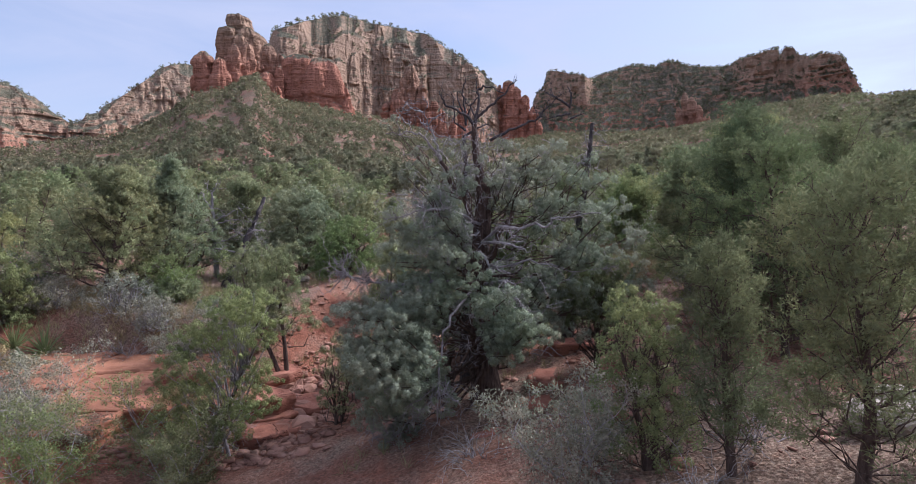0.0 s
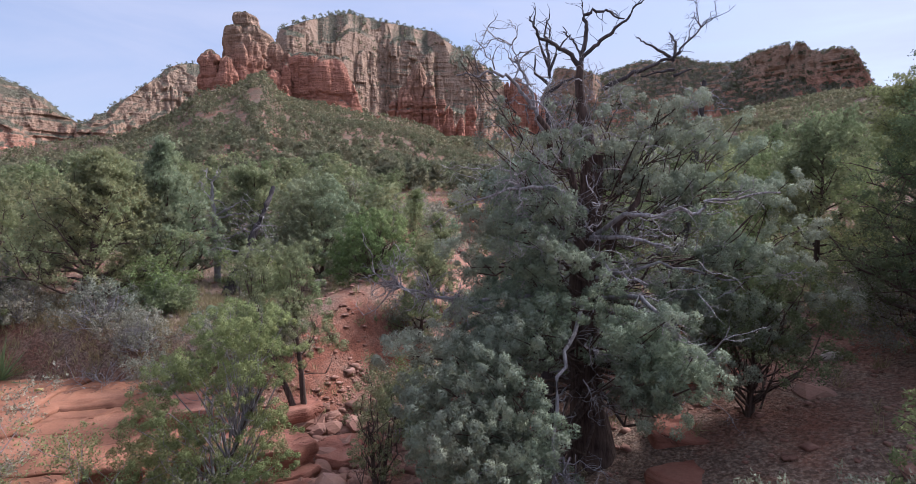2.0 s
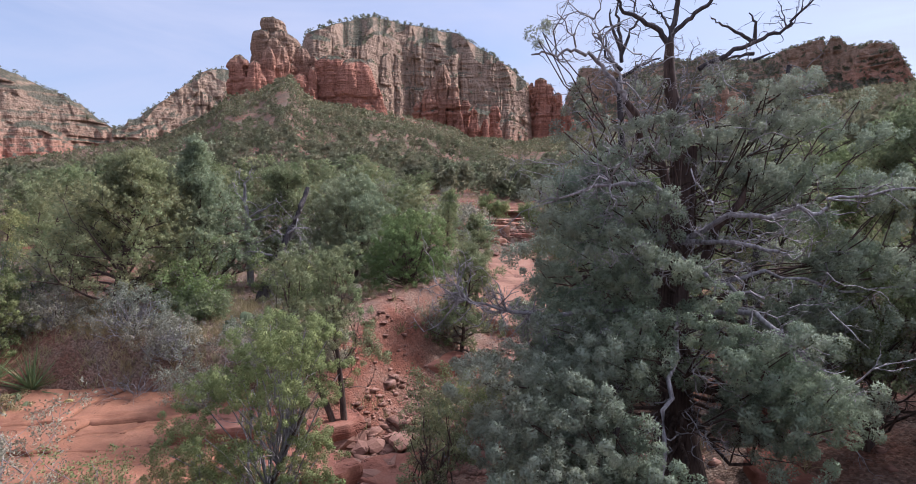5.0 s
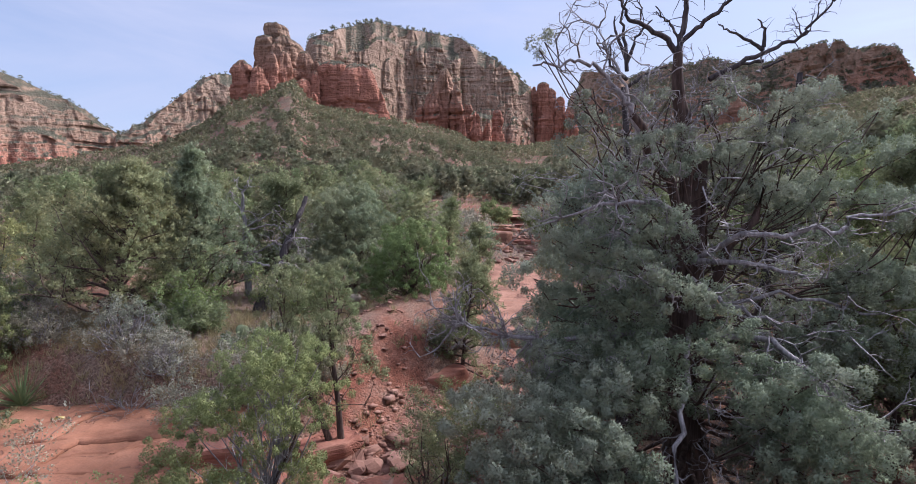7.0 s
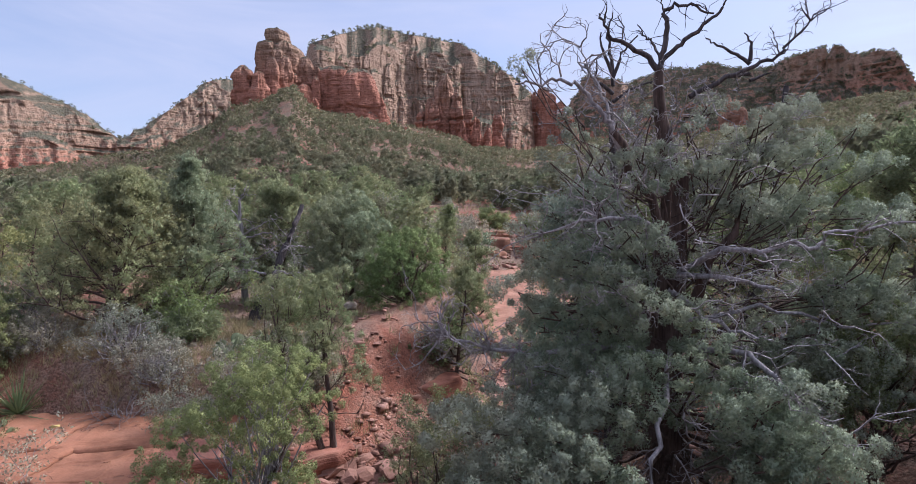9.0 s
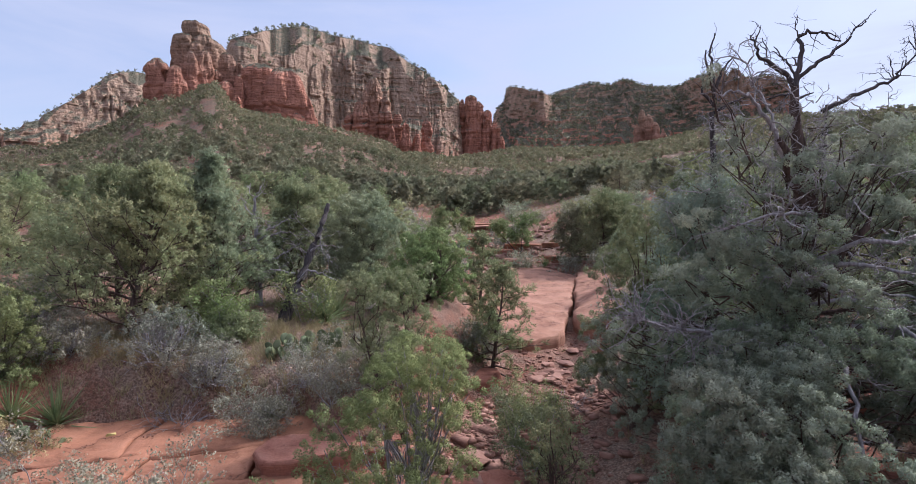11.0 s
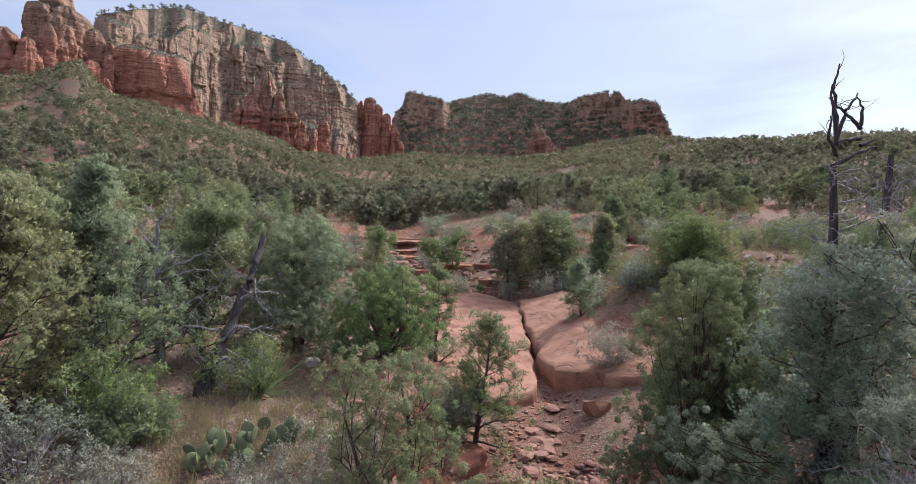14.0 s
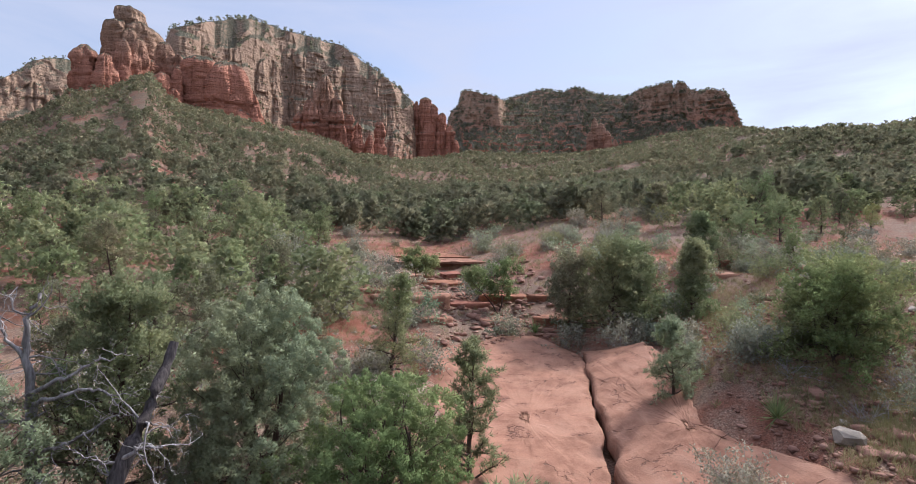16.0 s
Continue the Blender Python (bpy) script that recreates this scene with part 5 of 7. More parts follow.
def clumped_tree(name, label, x, y, height, start, reach, count, size, seed, mat, stems=2, tilt=0.2, leaf=(84, 0.025, 0.019, 0.075), puff_count=30, flat=0.7, dense=True, drop=1.5, category="tree", twig=None):
    """A tree of crooked stems whose foliage stands in separate rounded masses."""
    rng = np.random.default_rng(seed)
    ob = put(tagged(new(name), label, category), x, y)
    trunks, limbs, tips, ways = [], [], [], []
    for k in range(stems):
        a = k * 2.5 + 0.6
        trunks.append(polyline((0, 0, -0.15), (tilt * math.cos(a), tilt * math.sin(a), 1), height * (rng.uniform(0.7, 0.8) if drop > 1 else 0.92), 8, 0.10, 0.08, rng))
    for k in range(count):
        f = start + (1 - start) * (k + rng.random()) / count
        a = k * 2.4 + rng.normal(0, 0.3)
        out = reach * math.sqrt(max(0.05, 1 - ((f - start) / (1.02 - start)) ** 2.4)) * rng.uniform(0.2, 1.0) ** 0.7
        c = np.array([out * math.cos(a), out * math.sin(a), height * f])
        trunk = trunks[k % stems]
        c[:2] += trunk[min(8, int(f * 8))][:2] * 0.8
        i = max(1, min(7, int(f * 8 - drop)))
        mid = (trunk[i] + c) / 2 + rng.normal(0, 0.07, 3) + [0, 0, -0.08]
        limbs.append((np.stack([trunk[i], (trunk[i] + mid) / 2 + rng.normal(0, 0.03, 3), mid, (mid + c) / 2 + rng.normal(0, 0.04, 3), c]), np.linspace(0.018, 0.005, 5) * (1 if drop > 1 else 0.6)))
        p, w = foliage_mass(c, size * rng.uniform(0.7, 1.2), puff_count, rng, flat)
        tips.append(p)
        ways.append(w + [0, 0, 0.3])
        for _ in range(2):
            limbs += spray(mid, c - trunk[i] + rng.normal(0, 0.4, 3), rng.uniform(0.2, 0.45), rng, 0.007, 1, 3, 0.0, 0.3)
    v, q = tubes([(t, np.linspace(0.016 * height + 0.02, 0.008, 9)) for t in trunks], 8)
    part("trunk", mesh_of("trunk", v, q, BARK, smooth_shade=True), ob)
    v, q = tubes(limbs, 5)
    part("branchwork", mesh_of("branchwork", v, q, twig or BARK, smooth_shade=True), ob, kind="stuff")
    tips, ways = np.concatenate(tips), unit(np.concatenate(ways))
    v, q, out = tufts(*apart(tips, ways, leaf[3] * 1.2), rng, int(leaf[0] * 1.7), *leaf[1:]) if dense else leaves(tips, ways, rng, *leaf[:3], 0.9, leaf[3])
    part("crown", mesh_of("crown", v, q, mat, smooth_shade=True, normals=out), ob)
    return ob


def great_juniper():
    rng = np.random.default_rng(300)
    bx, by = 0.45, 9.25
    b = gz(bx, by)
    ob = tagged(new("great_juniper"), "old juniper with blue-green foliage, grey dead twigs and bare dead tops", "tree")
    ob.location = (bx, by, b)
    here = lambda line: [(x - bx, y - by, z - b) for x, y, z in line]
    up = lambda z: z - b
    trunk = [(np.array(here([(0.52, 9.25, b - 0.2), (0.46, 9.25, 0.9), (0.38, 9.22, 1.7), (0.36, 9.2, 2.5), (0.41, 9.15, 3.35), (0.45, 9.1, 4.06)])), np.array([0.34, 0.23, 0.19, 0.17, 0.155, 0.11])),
             (np.array(here([(0.43, 9.12, 3.7), (0.36, 9.1, 4.3), (0.29, 9.1, 4.64), (0.27, 9.1, 4.92), (0.28, 9.1, 5.1)])), np.array([0.11, 0.078, 0.062, 0.05, 0.04])),
             (np.array(here([(0.36, 9.15, 2.6), (0.60, 8.95, 2.9), (0.66, 8.85, 3.25), (0.85, 8.75, 3.5), (0.90, 8.7, 3.8)])), np.array([0.07, 0.055, 0.045, 0.035, 0.02])),
             (np.array(here([(0.40, 9.15, 3.3), (0.22, 8.85, 3.5), (0.10, 8.75, 3.85), (-0.12, 8.68, 4.05), (-0.18, 8.6, 4.3), (-0.28, 8.6, 4.42)])), np.array([0.055, 0.045, 0.042, 0.038, 0.034, 0.03]))]
    v, q = tubes(trunk, 10)
    part("trunk", mesh_of("trunk", v, q, BARK, smooth_shade=True), ob, "dark stringy juniper trunk")
    # bare tops: forked, crooked, with few twigs
    dark = (
        ([(0.28, 9.1, 5.06), (0.17, 9.08, 5.2), (-0.02, 9.05, 5.31), (-0.22, 9.02, 5.39), (-0.27, 9.0, 5.52), (-0.33, 9.0, 5.62)], 0.05, 0.012),
        ([(-0.10, 9.04, 5.33), (-0.06, 9.1, 5.48), (-0.12, 9.1, 5.62)], 0.02, 0.008),
        ([(0.28, 9.1, 5.2), (0.23, 9.15, 5.37), (0.13, 9.15, 5.44), (0.10, 9.2, 5.58)], 0.028, 0.008),
        ([(0.28, 9.1, 5.08), (0.31, 9.1, 5.28), (0.36, 9.1, 5.48), (0.32, 9.12, 5.65), (0.42, 9.12, 5.72), (0.58, 9.1, 5.70), (0.75, 9.05, 5.58)], 0.052, 0.012),
        ([(0.32, 9.12, 5.65), (0.30, 9.15, 5.78), (0.33, 9.15, 5.92)], 0.016, 0.006),
        ([(0.30, 9.1, 5.18), (0.48, 9.05, 5.32), (0.62, 9.0, 5.44), (0.76, 8.97, 5.55), (0.84, 8.95, 5.68), (0.98, 8.95, 5.78)], 0.042, 0.010),
        ([(0.53, 9.0, 4.80), (0.85, 8.98, 4.97), (1.12, 8.97, 5.07), (1.33, 8.95, 5.16), (1.45, 8.95, 5.30), (1.60, 8.95, 5.46)], 0.045, 0.010))
    for k, (line, r0, r1) in enumerate(dark):
        line = here(line)
        lines = crooked(line, r0 * 0.62, r1 * 0.7, rng, 0.010)
        if k == 6:
            for _ in range(9):
                lines += spray(line[rng.integers(3, 6)], (rng.normal(0.3, 0.5), rng.normal(0, 0.3), 0.7), rng.uniform(0.2, 0.4), rng, 0.009, 2, 3, 0.03, 0.3)
        else:
            lines += spray(line[-2], np.subtract(line[-1], line[-2]) * 3 + rng.normal(0, 0.2, 3), 0.2, rng, r1, 1, 2, 0.05)
        v, q = tubes(lines, 6)
        part("dead_bough", mesh_of("dead_bough", v, q, CHAR, smooth_shade=True), ob, "dark bare dead bough")
    pale = (
        ([(-0.05, 8.7, 3.95), (-0.28, 8.6, 4.42), (-0.38, 8.6, 4.60), (-0.53, 8.6, 4.78), (-0.74, 8.55, 4.90), (-0.92, 8.55, 4.84), (-1.12, 8.55, 4.86)], 0.042, 0.010),
        ([(-0.30, 8.6, 4.45), (-0.34, 8.65, 4.75), (-0.48, 8.7, 5.0), (-0.55, 8.7, 5.2)], 0.028, 0.008),
        ([(0.36, 9.1, 3.05), (0.69, 8.6, 3.38), (0.99, 8.55, 3.35), (1.22, 8.5, 3.42), (1.42, 8.5, 3.38), (1.50, 8.5, 3.50), (1.80, 8.5, 3.53), (2.26, 8.5, 3.60)], 0.042, 0.012),
        ([(0.40, 9.0, 3.1), (0.70, 8.6, 3.11), (1.0, 8.4, 3.04)], 0.045, 0.020),
        ([(0.36, 9.0, 2.95), (0.50, 8.5, 2.78), (0.78, 8.2, 2.66)], 0.040, 0.014),
        ([(0.30, 9.0, 2.3), (-0.10, 8.7, 2.45), (-0.53, 8.55, 2.5), (-1.06, 8.45, 2.44), (-1.38, 8.4, 2.5), (-1.75, 8.45, 2.6)], 0.050, 0.012),
        ([(0.40, 9.1, 2.6), (1.2, 9.0, 2.8), (1.9, 8.9, 2.62), (2.4, 8.85, 2.66)], 0.034, 0.010),
        ([(0.36, 9.0, 3.4), (-0.05, 8.4, 3.62), (-0.5, 8.2, 3.66), (-0.95, 8.3, 3.5)], 0.040, 0.012),
        ([(0.45, 8.95, 2.4), (0.70, 8.2, 2.55), (0.85, 7.9, 2.35), (1.05, 7.7, 2.05)], 0.045, 0.012),
        ([(0.35, 8.95, 2.4), (0.0, 8.05, 2.2), (-0.2, 7.65, 1.9), (-0.3, 7.5, 1.2), (-0.25, 7.35, 0.7)], 0.034, 0.016))
    for k, (line, r0, r1) in enumerate(pale):
        line = here(line)
        lines = crooked(line, r0 * 0.7, r1 * 0.8, rng)
        for _ in range((5, 8, 4, 3, 3, 44, 4, 14, 12, 0)[k]):
            at = rng.integers(1 if k != 5 else 3, len(line))
            lines += spray(line[at], np.subtract(line[-1], line[0]) * 0.5 + rng.normal(0, 0.6, 3) + [0, 0, (0.4, 0.9, 0, 0, 0, 0.1, 0, 0.2, -0.2, 0)[k]], rng.uniform(0.25, 0.55), rng, 0.011, 2, 3, 0.0, 0.36)
        if k == 9:
            for _ in range(16):
                lines += spray((line[3][0] + rng.normal(0, 0.08), line[3][1], line[3][2]), (rng.normal(-0.2, 0.7), rng.normal(-0.2, 0.4), -0.9), 0.75, rng, 0.011, 2, 4, -0.02, 0.34)
        v, q = tubes(lines, 6)
        part("grey_bough", mesh_of("grey_bough", v, q, DEADWOOD, smooth_shade=True), ob, "silvery grey dead bough")
    # dead twigs: thick on the shaded side of the crown and among the upper limbs
    grey = []
    for k in range(380):
        a = rng.uniform(0, 6.28) if k % 3 else rng.uniform(3.0, 5.2)
        h = rng.uniform(up(1.2), up(4.9))
        r = rng.uniform(0.15, 1.45) * (1.0 if h < up(4.2) else 0.75)
        grey += spray((r * math.cos(a), r * math.sin(a), h), (math.cos(a), math.sin(a), rng.normal(0.15, 0.45)), rng.uniform(0.22, 0.5), rng, 0.008, 2, 3, -0.01, 0.42)
    v, q = tubes(grey, 3)
    part("twig_tangle", mesh_of("twig_tangle", v, q, DEADWOOD, smooth_shade=True), ob, "grey dead twigs within the crown", "stuff")
    # living limbs: height on the trunk, then the bough's end and the size of the foliage that it carries
    low = (
        (1.6, -0.35, 8.0, 2.42, 0.34), (1.5, -0.55, 7.9, 2.28, 0.34), (1.5, -1.0, 7.7, 2.16, 0.36), (1.4, -1.4, 7.6, 2.08, 0.34), (1.5, -0.8, 7.4, 2.0, 0.36), (1.4, -1.2, 7.3, 1.95, 0.36), (1.3, -1.55, 7.35, 1.9, 0.34), (1.3, -0.62, 7.35, 1.78, 0.34), (1.2, -0.95, 7.2, 1.70, 0.36), (1.2, -1.4, 7.25, 1.65, 0.36), (1.0, -0.9, 7.7, 1.45, 0.40), (1.0, -1.2, 7.5, 1.3, 0.40), (0.9, -0.75, 7.5, 1.25, 0.40), (0.8, -0.85, 7.55, 0.95, 0.40), (0.8, -1.3, 8.0, 0.9, 0.40),
        (1.9, 0.13, 8.1, 2.50, 0.30), (1.7, 0.49, 8.0, 2.42, 0.28), (1.7, 0.60, 7.9, 2.30, 0.30), (1.6, 0.80, 7.7, 2.26, 0.32), (1.5, 0.52, 7.6, 2.08, 0.28), (1.4, 0.76, 7.5, 2.0, 0.32), (1.5, 0.90, 7.6, 2.14, 0.30), (1.3, 0.58, 7.4, 1.88, 0.28), (1.2, 0.85, 7.5, 1.75, 0.30), (1.2, -1.0, 8.8, 1.5, 0.36),
        (0.8, -1.2, 8.3, 0.55, 0.40), (0.7, -1.35, 8.4, 0.15, 0.40), (0.6, -0.95, 8.0, 0.10, 0.36))
    middle = (
        (2.0, 1.6, 9.0, 2.45, 0.40), (2.1, 1.4, 8.95, 2.65, 0.34), (2.4, 2.1, 9.1, 2.95, 0.36), (2.3, 2.6, 9.2, 2.9, 0.40), (2.2, 2.9, 9.3, 2.75, 0.36), (1.8, 2.4, 9.1, 2.2, 0.38), (1.7, 2.75, 9.2, 2.2, 0.34), (1.7, 1.9, 8.9, 2.1, 0.38), (1.8, 1.3, 8.8, 2.2, 0.34),
        (2.4, -0.55, 8.4, 3.40, 0.36), (2.5, -0.25, 8.3, 3.46, 0.32), (2.4, 0.25, 8.3, 3.08, 0.28), (2.1, -0.9, 8.6, 2.9, 0.34), (2.2, -1.1, 8.9, 2.85, 0.30), (2.1, -0.3, 8.5, 2.85, 0.32), (1.8, -0.7, 8.5, 2.45, 0.38))
    upper = (
        (3.0, 2.35, 9.0, 3.78, 0.36), (2.9, 2.75, 9.1, 3.68, 0.34), (3.0, 1.95, 9.0, 3.82, 0.34), (3.1, 1.6, 9.1, 3.85, 0.32), (2.6, 2.4, 8.9, 3.25, 0.34), (2.6, 2.95, 9.1, 3.25, 0.34), (3.4, 0.9, 9.0, 4.22, 0.28), (3.3, 0.6, 8.9, 4.0, 0.24), (3.5, 1.3, 9.2, 4.4, 0.30), (3.4, 1.9, 9.4, 4.5, 0.24), (3.3, 2.2, 9.4, 4.3, 0.24), (3.3, 1.7, 9.2, 4.2, 0.30), (3.2, -0.75, 8.7, 4.1, 0.20), (3.2, -0.1, 8.6, 4.25, 0.24), (3.1, 0.3, 8.8, 3.75, 0.24), (3.2, 0.75, 8.6, 4.0, 0.24), (3.0, 1.0, 8.6, 3.75, 0.26), (3.3, 0.1, 8.5, 4.05, 0.22), (3.1, -0.45, 8.6, 3.85, 0.24), (3.3, 0.5, 8.6, 4.45, 0.2), (2.9, -1.0, 8.8, 3.7, 0.22), (3.3, -0.6, 8.9, 4.4, 0.2), (3.4, 1.1, 8.8, 4.55, 0.22), (3.5, 1.5, 9.0, 4.6, 0.22), (3.5, 2.3, 9.3, 4.5, 0.22), (3.3, 0.95, 8.9, 4.35, 0.26))
    crest = ((3.9, 0.9, 9.1, 4.6, 0.2), (3.7, 1.5, 9.3, 4.65, 0.24), (3.6, -0.95, 8.55, 4.92, 0.16), (3.6, -1.12, 8.55, 4.86, 0.14), (3.6, 0.1, 8.9, 4.62, 0.16), (3.4, 2.45, 9.4, 4.2, 0.26))
    wood, tips, ways = [], [], []
    for rank, group in enumerate((low, middle, upper, crest)):
        for z0, x, y, z, size in group:
            for flip in (1, -1):
                if flip < 0 and (rng.random() < 0.4 or rank == 3):
                    continue
                end = np.array([(x - bx) * (1 if flip > 0 else rng.uniform(0.6, 1.0)), y - by if flip > 0 else abs(y - by) * 0.8 + rng.uniform(0.3, 0.9), up(z)])
                foot = np.array([0, -0.05, up(z0) + rng.uniform(-0.2, 0.2)])
                t = np.linspace(0, 1, 8)[:, None]
                sag = np.array([0, 0, -0.22 * np.linalg.norm(end - foot)])
                line = foot + (end - foot) * t + 4 * t * (1 - t) * (sag * rng.uniform(0.1, 0.9) + rng.normal(0, 0.18, 3)) + rng.normal(0, 0.085, (8, 3)) * np.minimum(t * 3, 1)
                wood.append((line, np.linspace(0.014 if rank > 1 else 0.024, 0.006, 8) * (1 if flip > 0 else 0.6)))
                for g in ((1.0, 0.95, 0.86, 0.74) if rank < 2 else (1.0, 0.9, 0.78))[: 4 if flip > 0 else 2]:
                    c = line[int(g * 7)] + rng.normal(0, 0.75, 3) * size * [1, 1, 0.5] * (g < 1)
                    if abs(c[0] + 0.08) < 0.24 and c[1] < 0.1 and up(2.9) < c[2] < up(3.9):
                        continue
                    if -0.72 < c[0] < 0.0 and c[1] < 0.1 and c[2] < up(2.30):
                        continue
                    rr = size * (0.72, 0.66, 0.62, 0.62)[rank] * rng.uniform(0.8, 1.15)
                    wood.append((np.stack([line[int(g * 7) - 2], (line[int(g * 7) - 2] + c) / 2 + rng.normal(0, 0.05, 3), c]), np.array([0.010, 0.007, 0.004])))
                    p, w = foliage_mass(c, rr, (62, 56, 50, 46)[rank] if flip > 0 else 18, rng, 0.62)
                    tips.append(p)
                    ways.append(w)
    v, q = tubes(wood, 5)
    part("branchwork", mesh_of("branchwork", v, q, BARK, smooth_shade=True), ob, kind="stuff")
    tips, ways = np.concatenate(tips), unit(np.concatenate(ways))
    v, q, out = tufts(*apart(tips, ways, 0.088), rng, 190, 0.019, 0.0145, 0.066)
    part("crown", mesh_of("crown", v, q, CYPRESS, smooth_shade=True, normals=out), ob, "rounded blue-green foliage clumps")
    return ob


great_juniper()


def dead_topped(name, label, x, y, top, reach, seed, leaf_mat, stem=0.09, boughs=(), live=0.72):
    """A juniper whose leader has died above a living crown."""
    rng = np.random.default_rng(seed)
    b = gz(x, y)
    h = top - b
    ob = tagged(new(name), label, "tree")
    ob.location = (x, y, b)
    trunk = polyline((0, 0, -0.2), (0, 0, 1), h * 0.92, 8, 0.05, 0.1, rng)
    v, q = tubes([(trunk, np.linspace(stem * 1.3, stem * 0.3, 9))], 8)
    part("trunk", mesh_of("trunk", v, q, CHAR, smooth_shade=True), ob)
    dead = []
    for line in boughs:
        lines = crooked([(p[0] - x, p[1] - y, p[2] - b) for p in line], stem * 0.26, 0.008, rng, 0.010)
        v, q = tubes(lines, 6)
        part("dead_bough", mesh_of("dead_bough", v, q, CHAR, smooth_shade=True), ob, "dark bare broken bough")
    for k in range(84):
        at = rng.uniform(2, 7.9)
        p = trunk[int(at)] + (trunk[int(at) + 1] - trunk[int(at)]) * (at % 1)
        a = rng.uniform(0, 6.28)
        dead += spray(p, (math.cos(a), math.sin(a), rng.normal(0.2, 0.25)), rng.uniform(0.3, 0.8) * (1.15 - 0.06 * at), rng, 0.013, 2, 3, 0.0, 0.34)
    v, q = tubes(dead, 4)
    part("dead_bough_tangle", mesh_of("dead_bough_tangle", v, q, DEADWOOD, smooth_shade=True), ob, "bare weathered boughs", "stuff")
    wood, tips, ways = grow(h * live, stem, 30, reach, rng, 0.2, rise=0.1, subs=5, twigs=5, pull=-0.01, top_reach=0.4, shape=0.6)
    v, q = tubes(wood[1:], 5)
    part("branchwork", mesh_of("branchwork", v, q, BARK, smooth_shade=True), ob, kind="stuff")
    v, q, out = leaves(*puffs(tips, ways, rng, 4, 0.09), rng, 14, 0.033, 0.024, 0.95, 0.07)
    part("crown", mesh_of("crown", v, q, leaf_mat, smooth_shade=True, normals=out), ob)
    return ob


dead_topped("juniper", "juniper with a dead forked top close behind the great juniper", 0.15, 10.5, 5.75, 1.0, 310, CYPRESS, 0.10,
            (((0.15, 10.5, 5.3), (0.13, 10.5, 5.7), (0.06, 10.5, 5.95), (0.16, 10.5, 6.2)), ((0.15, 10.5, 5.4), (0.25, 10.5, 5.7), (0.44, 10.5, 5.9)), ((0.14, 10.5, 5.45), (0.02, 10.45, 5.72), (-0.02, 10.45, 5.92)), ((0.15, 10.5, 5.2), (-0.05, 10.4, 5.35), (-0.08, 10.4, 5.6)), ((0.15, 10.5, 5.1), (0.38, 10.4, 5.25), (0.6, 10.4, 5.32))), 0.66)
dead_topped("juniper", "juniper with a broken dead top on the bank", 2.5, 12.0, 6.25, 1.4, 311, PINYON, 0.12,
            (((2.5, 12.0, 5.95), (2.3, 12.0, 6.1), (2.02, 12.0, 6.24), (1.85, 12.0, 6.36)), ((2.5, 12.0, 6.0), (2.52, 12.0, 6.25), (2.42, 12.0, 6.42)), ((2.5, 12.0, 5.8), (2.25, 12.0, 5.78), (1.95, 12.0, 5.68)), ((2.5, 12.0, 5.7), (2.8, 12.0, 5.82))), 0.66)


def tree(x, y, height, reach, seed, leaf_mat, label, name="juniper", limbs=34, rise=0.25, shape=0.7, top_reach=0.2, start=0.12, stems=1, leaf=None, subs=5, twigs=3, radius=None, tilt=0.2, turn=0.0, category="tree", bark=None, z=None, lift=0.15, loose=0.07):
    if leaf is None:
        # finer sprays on the plants that stand nearest the path
        leaf = (84, 0.028, 0.021, 0.8, 0.12) if y < 10 else (52, 0.045, 0.030, 0.7, 0.12) if y < 12.6 else (48, 0.050, 0.037, 0.6, 0.13) if y < 18.7 else (45, 0.056, 0.040, 0.65, 0.13) if y < 24 else (30, 0.072, 0.050, 0.65, 0.14)
    spec = dict(height=height, radius=radius or 0.022 * height + 0.01, limbs=limbs, reach=reach, start=start, rise=rise, shape=shape, top_reach=top_reach, stems=stems, subs=subs, twigs=twigs, tilt=tilt, lift=lift, loose=loose)
    return put(plant(name, label, category, spec, leaf, leaf_mat, bark or BARK, seed, sides=6 if y < 21 else 4), x, y, turn, z=z)


NEEDLE = (26, 0.10, 0.020, 0.8, 0.06)
AIRY = (40, 0.050, 0.014, 0.09)
clumped_tree("juniper", "young juniper with fresh yellow-green foliage over the gully", -4.4, 9.3, 2.85, 0.16, 1.04, 70, 0.22, 320, LIME, 1, 0.18, (100, 0.018, 0.013, 0.062), 46, 0.62, drop=1.1, twig=DEADWOOD)
clumped_tree("pinyon_pine", "slender dark pinyon on the edge of the gully", -3.98, 12.1, 3.3, 0.45, 0.68, 44, 0.24, 321, PINYON, 2, 0.13, (60, 0.028, 0.018, 0.075), 26, 0.7, drop=0.5)
tree(-8.9, 16.6, 3.85, 1.75, 322, TEAL, "tall blue-green pointed juniper", limbs=60, shape=1.0, rise=0.5, start=0.06, subs=6, top_reach=0.07, lift=0.9, loose=0.03)
tree(-10.0, 14.9, 3.5, 2.2, 323, PINYON, "broad dense juniper of upright pointed sprays", limbs=64, shape=0.9, rise=0.45, start=0.06, subs=6, top_reach=0.1, lift=0.9, loose=0.03)
tree(-11.6, 17.5, 3.3, 1.9, 324, PINYON, "broad dense juniper on the flat", limbs=48, shape=0.8, rise=0.4, start=0.06, subs=6, lift=0.9, loose=0.03)
tree(-7.6, 18.6, 3.2, 1.4, 325, PINYON, "juniper beside the grey snag", limbs=40, shape=0.6, start=0.1, lift=0.9, loose=0.03)
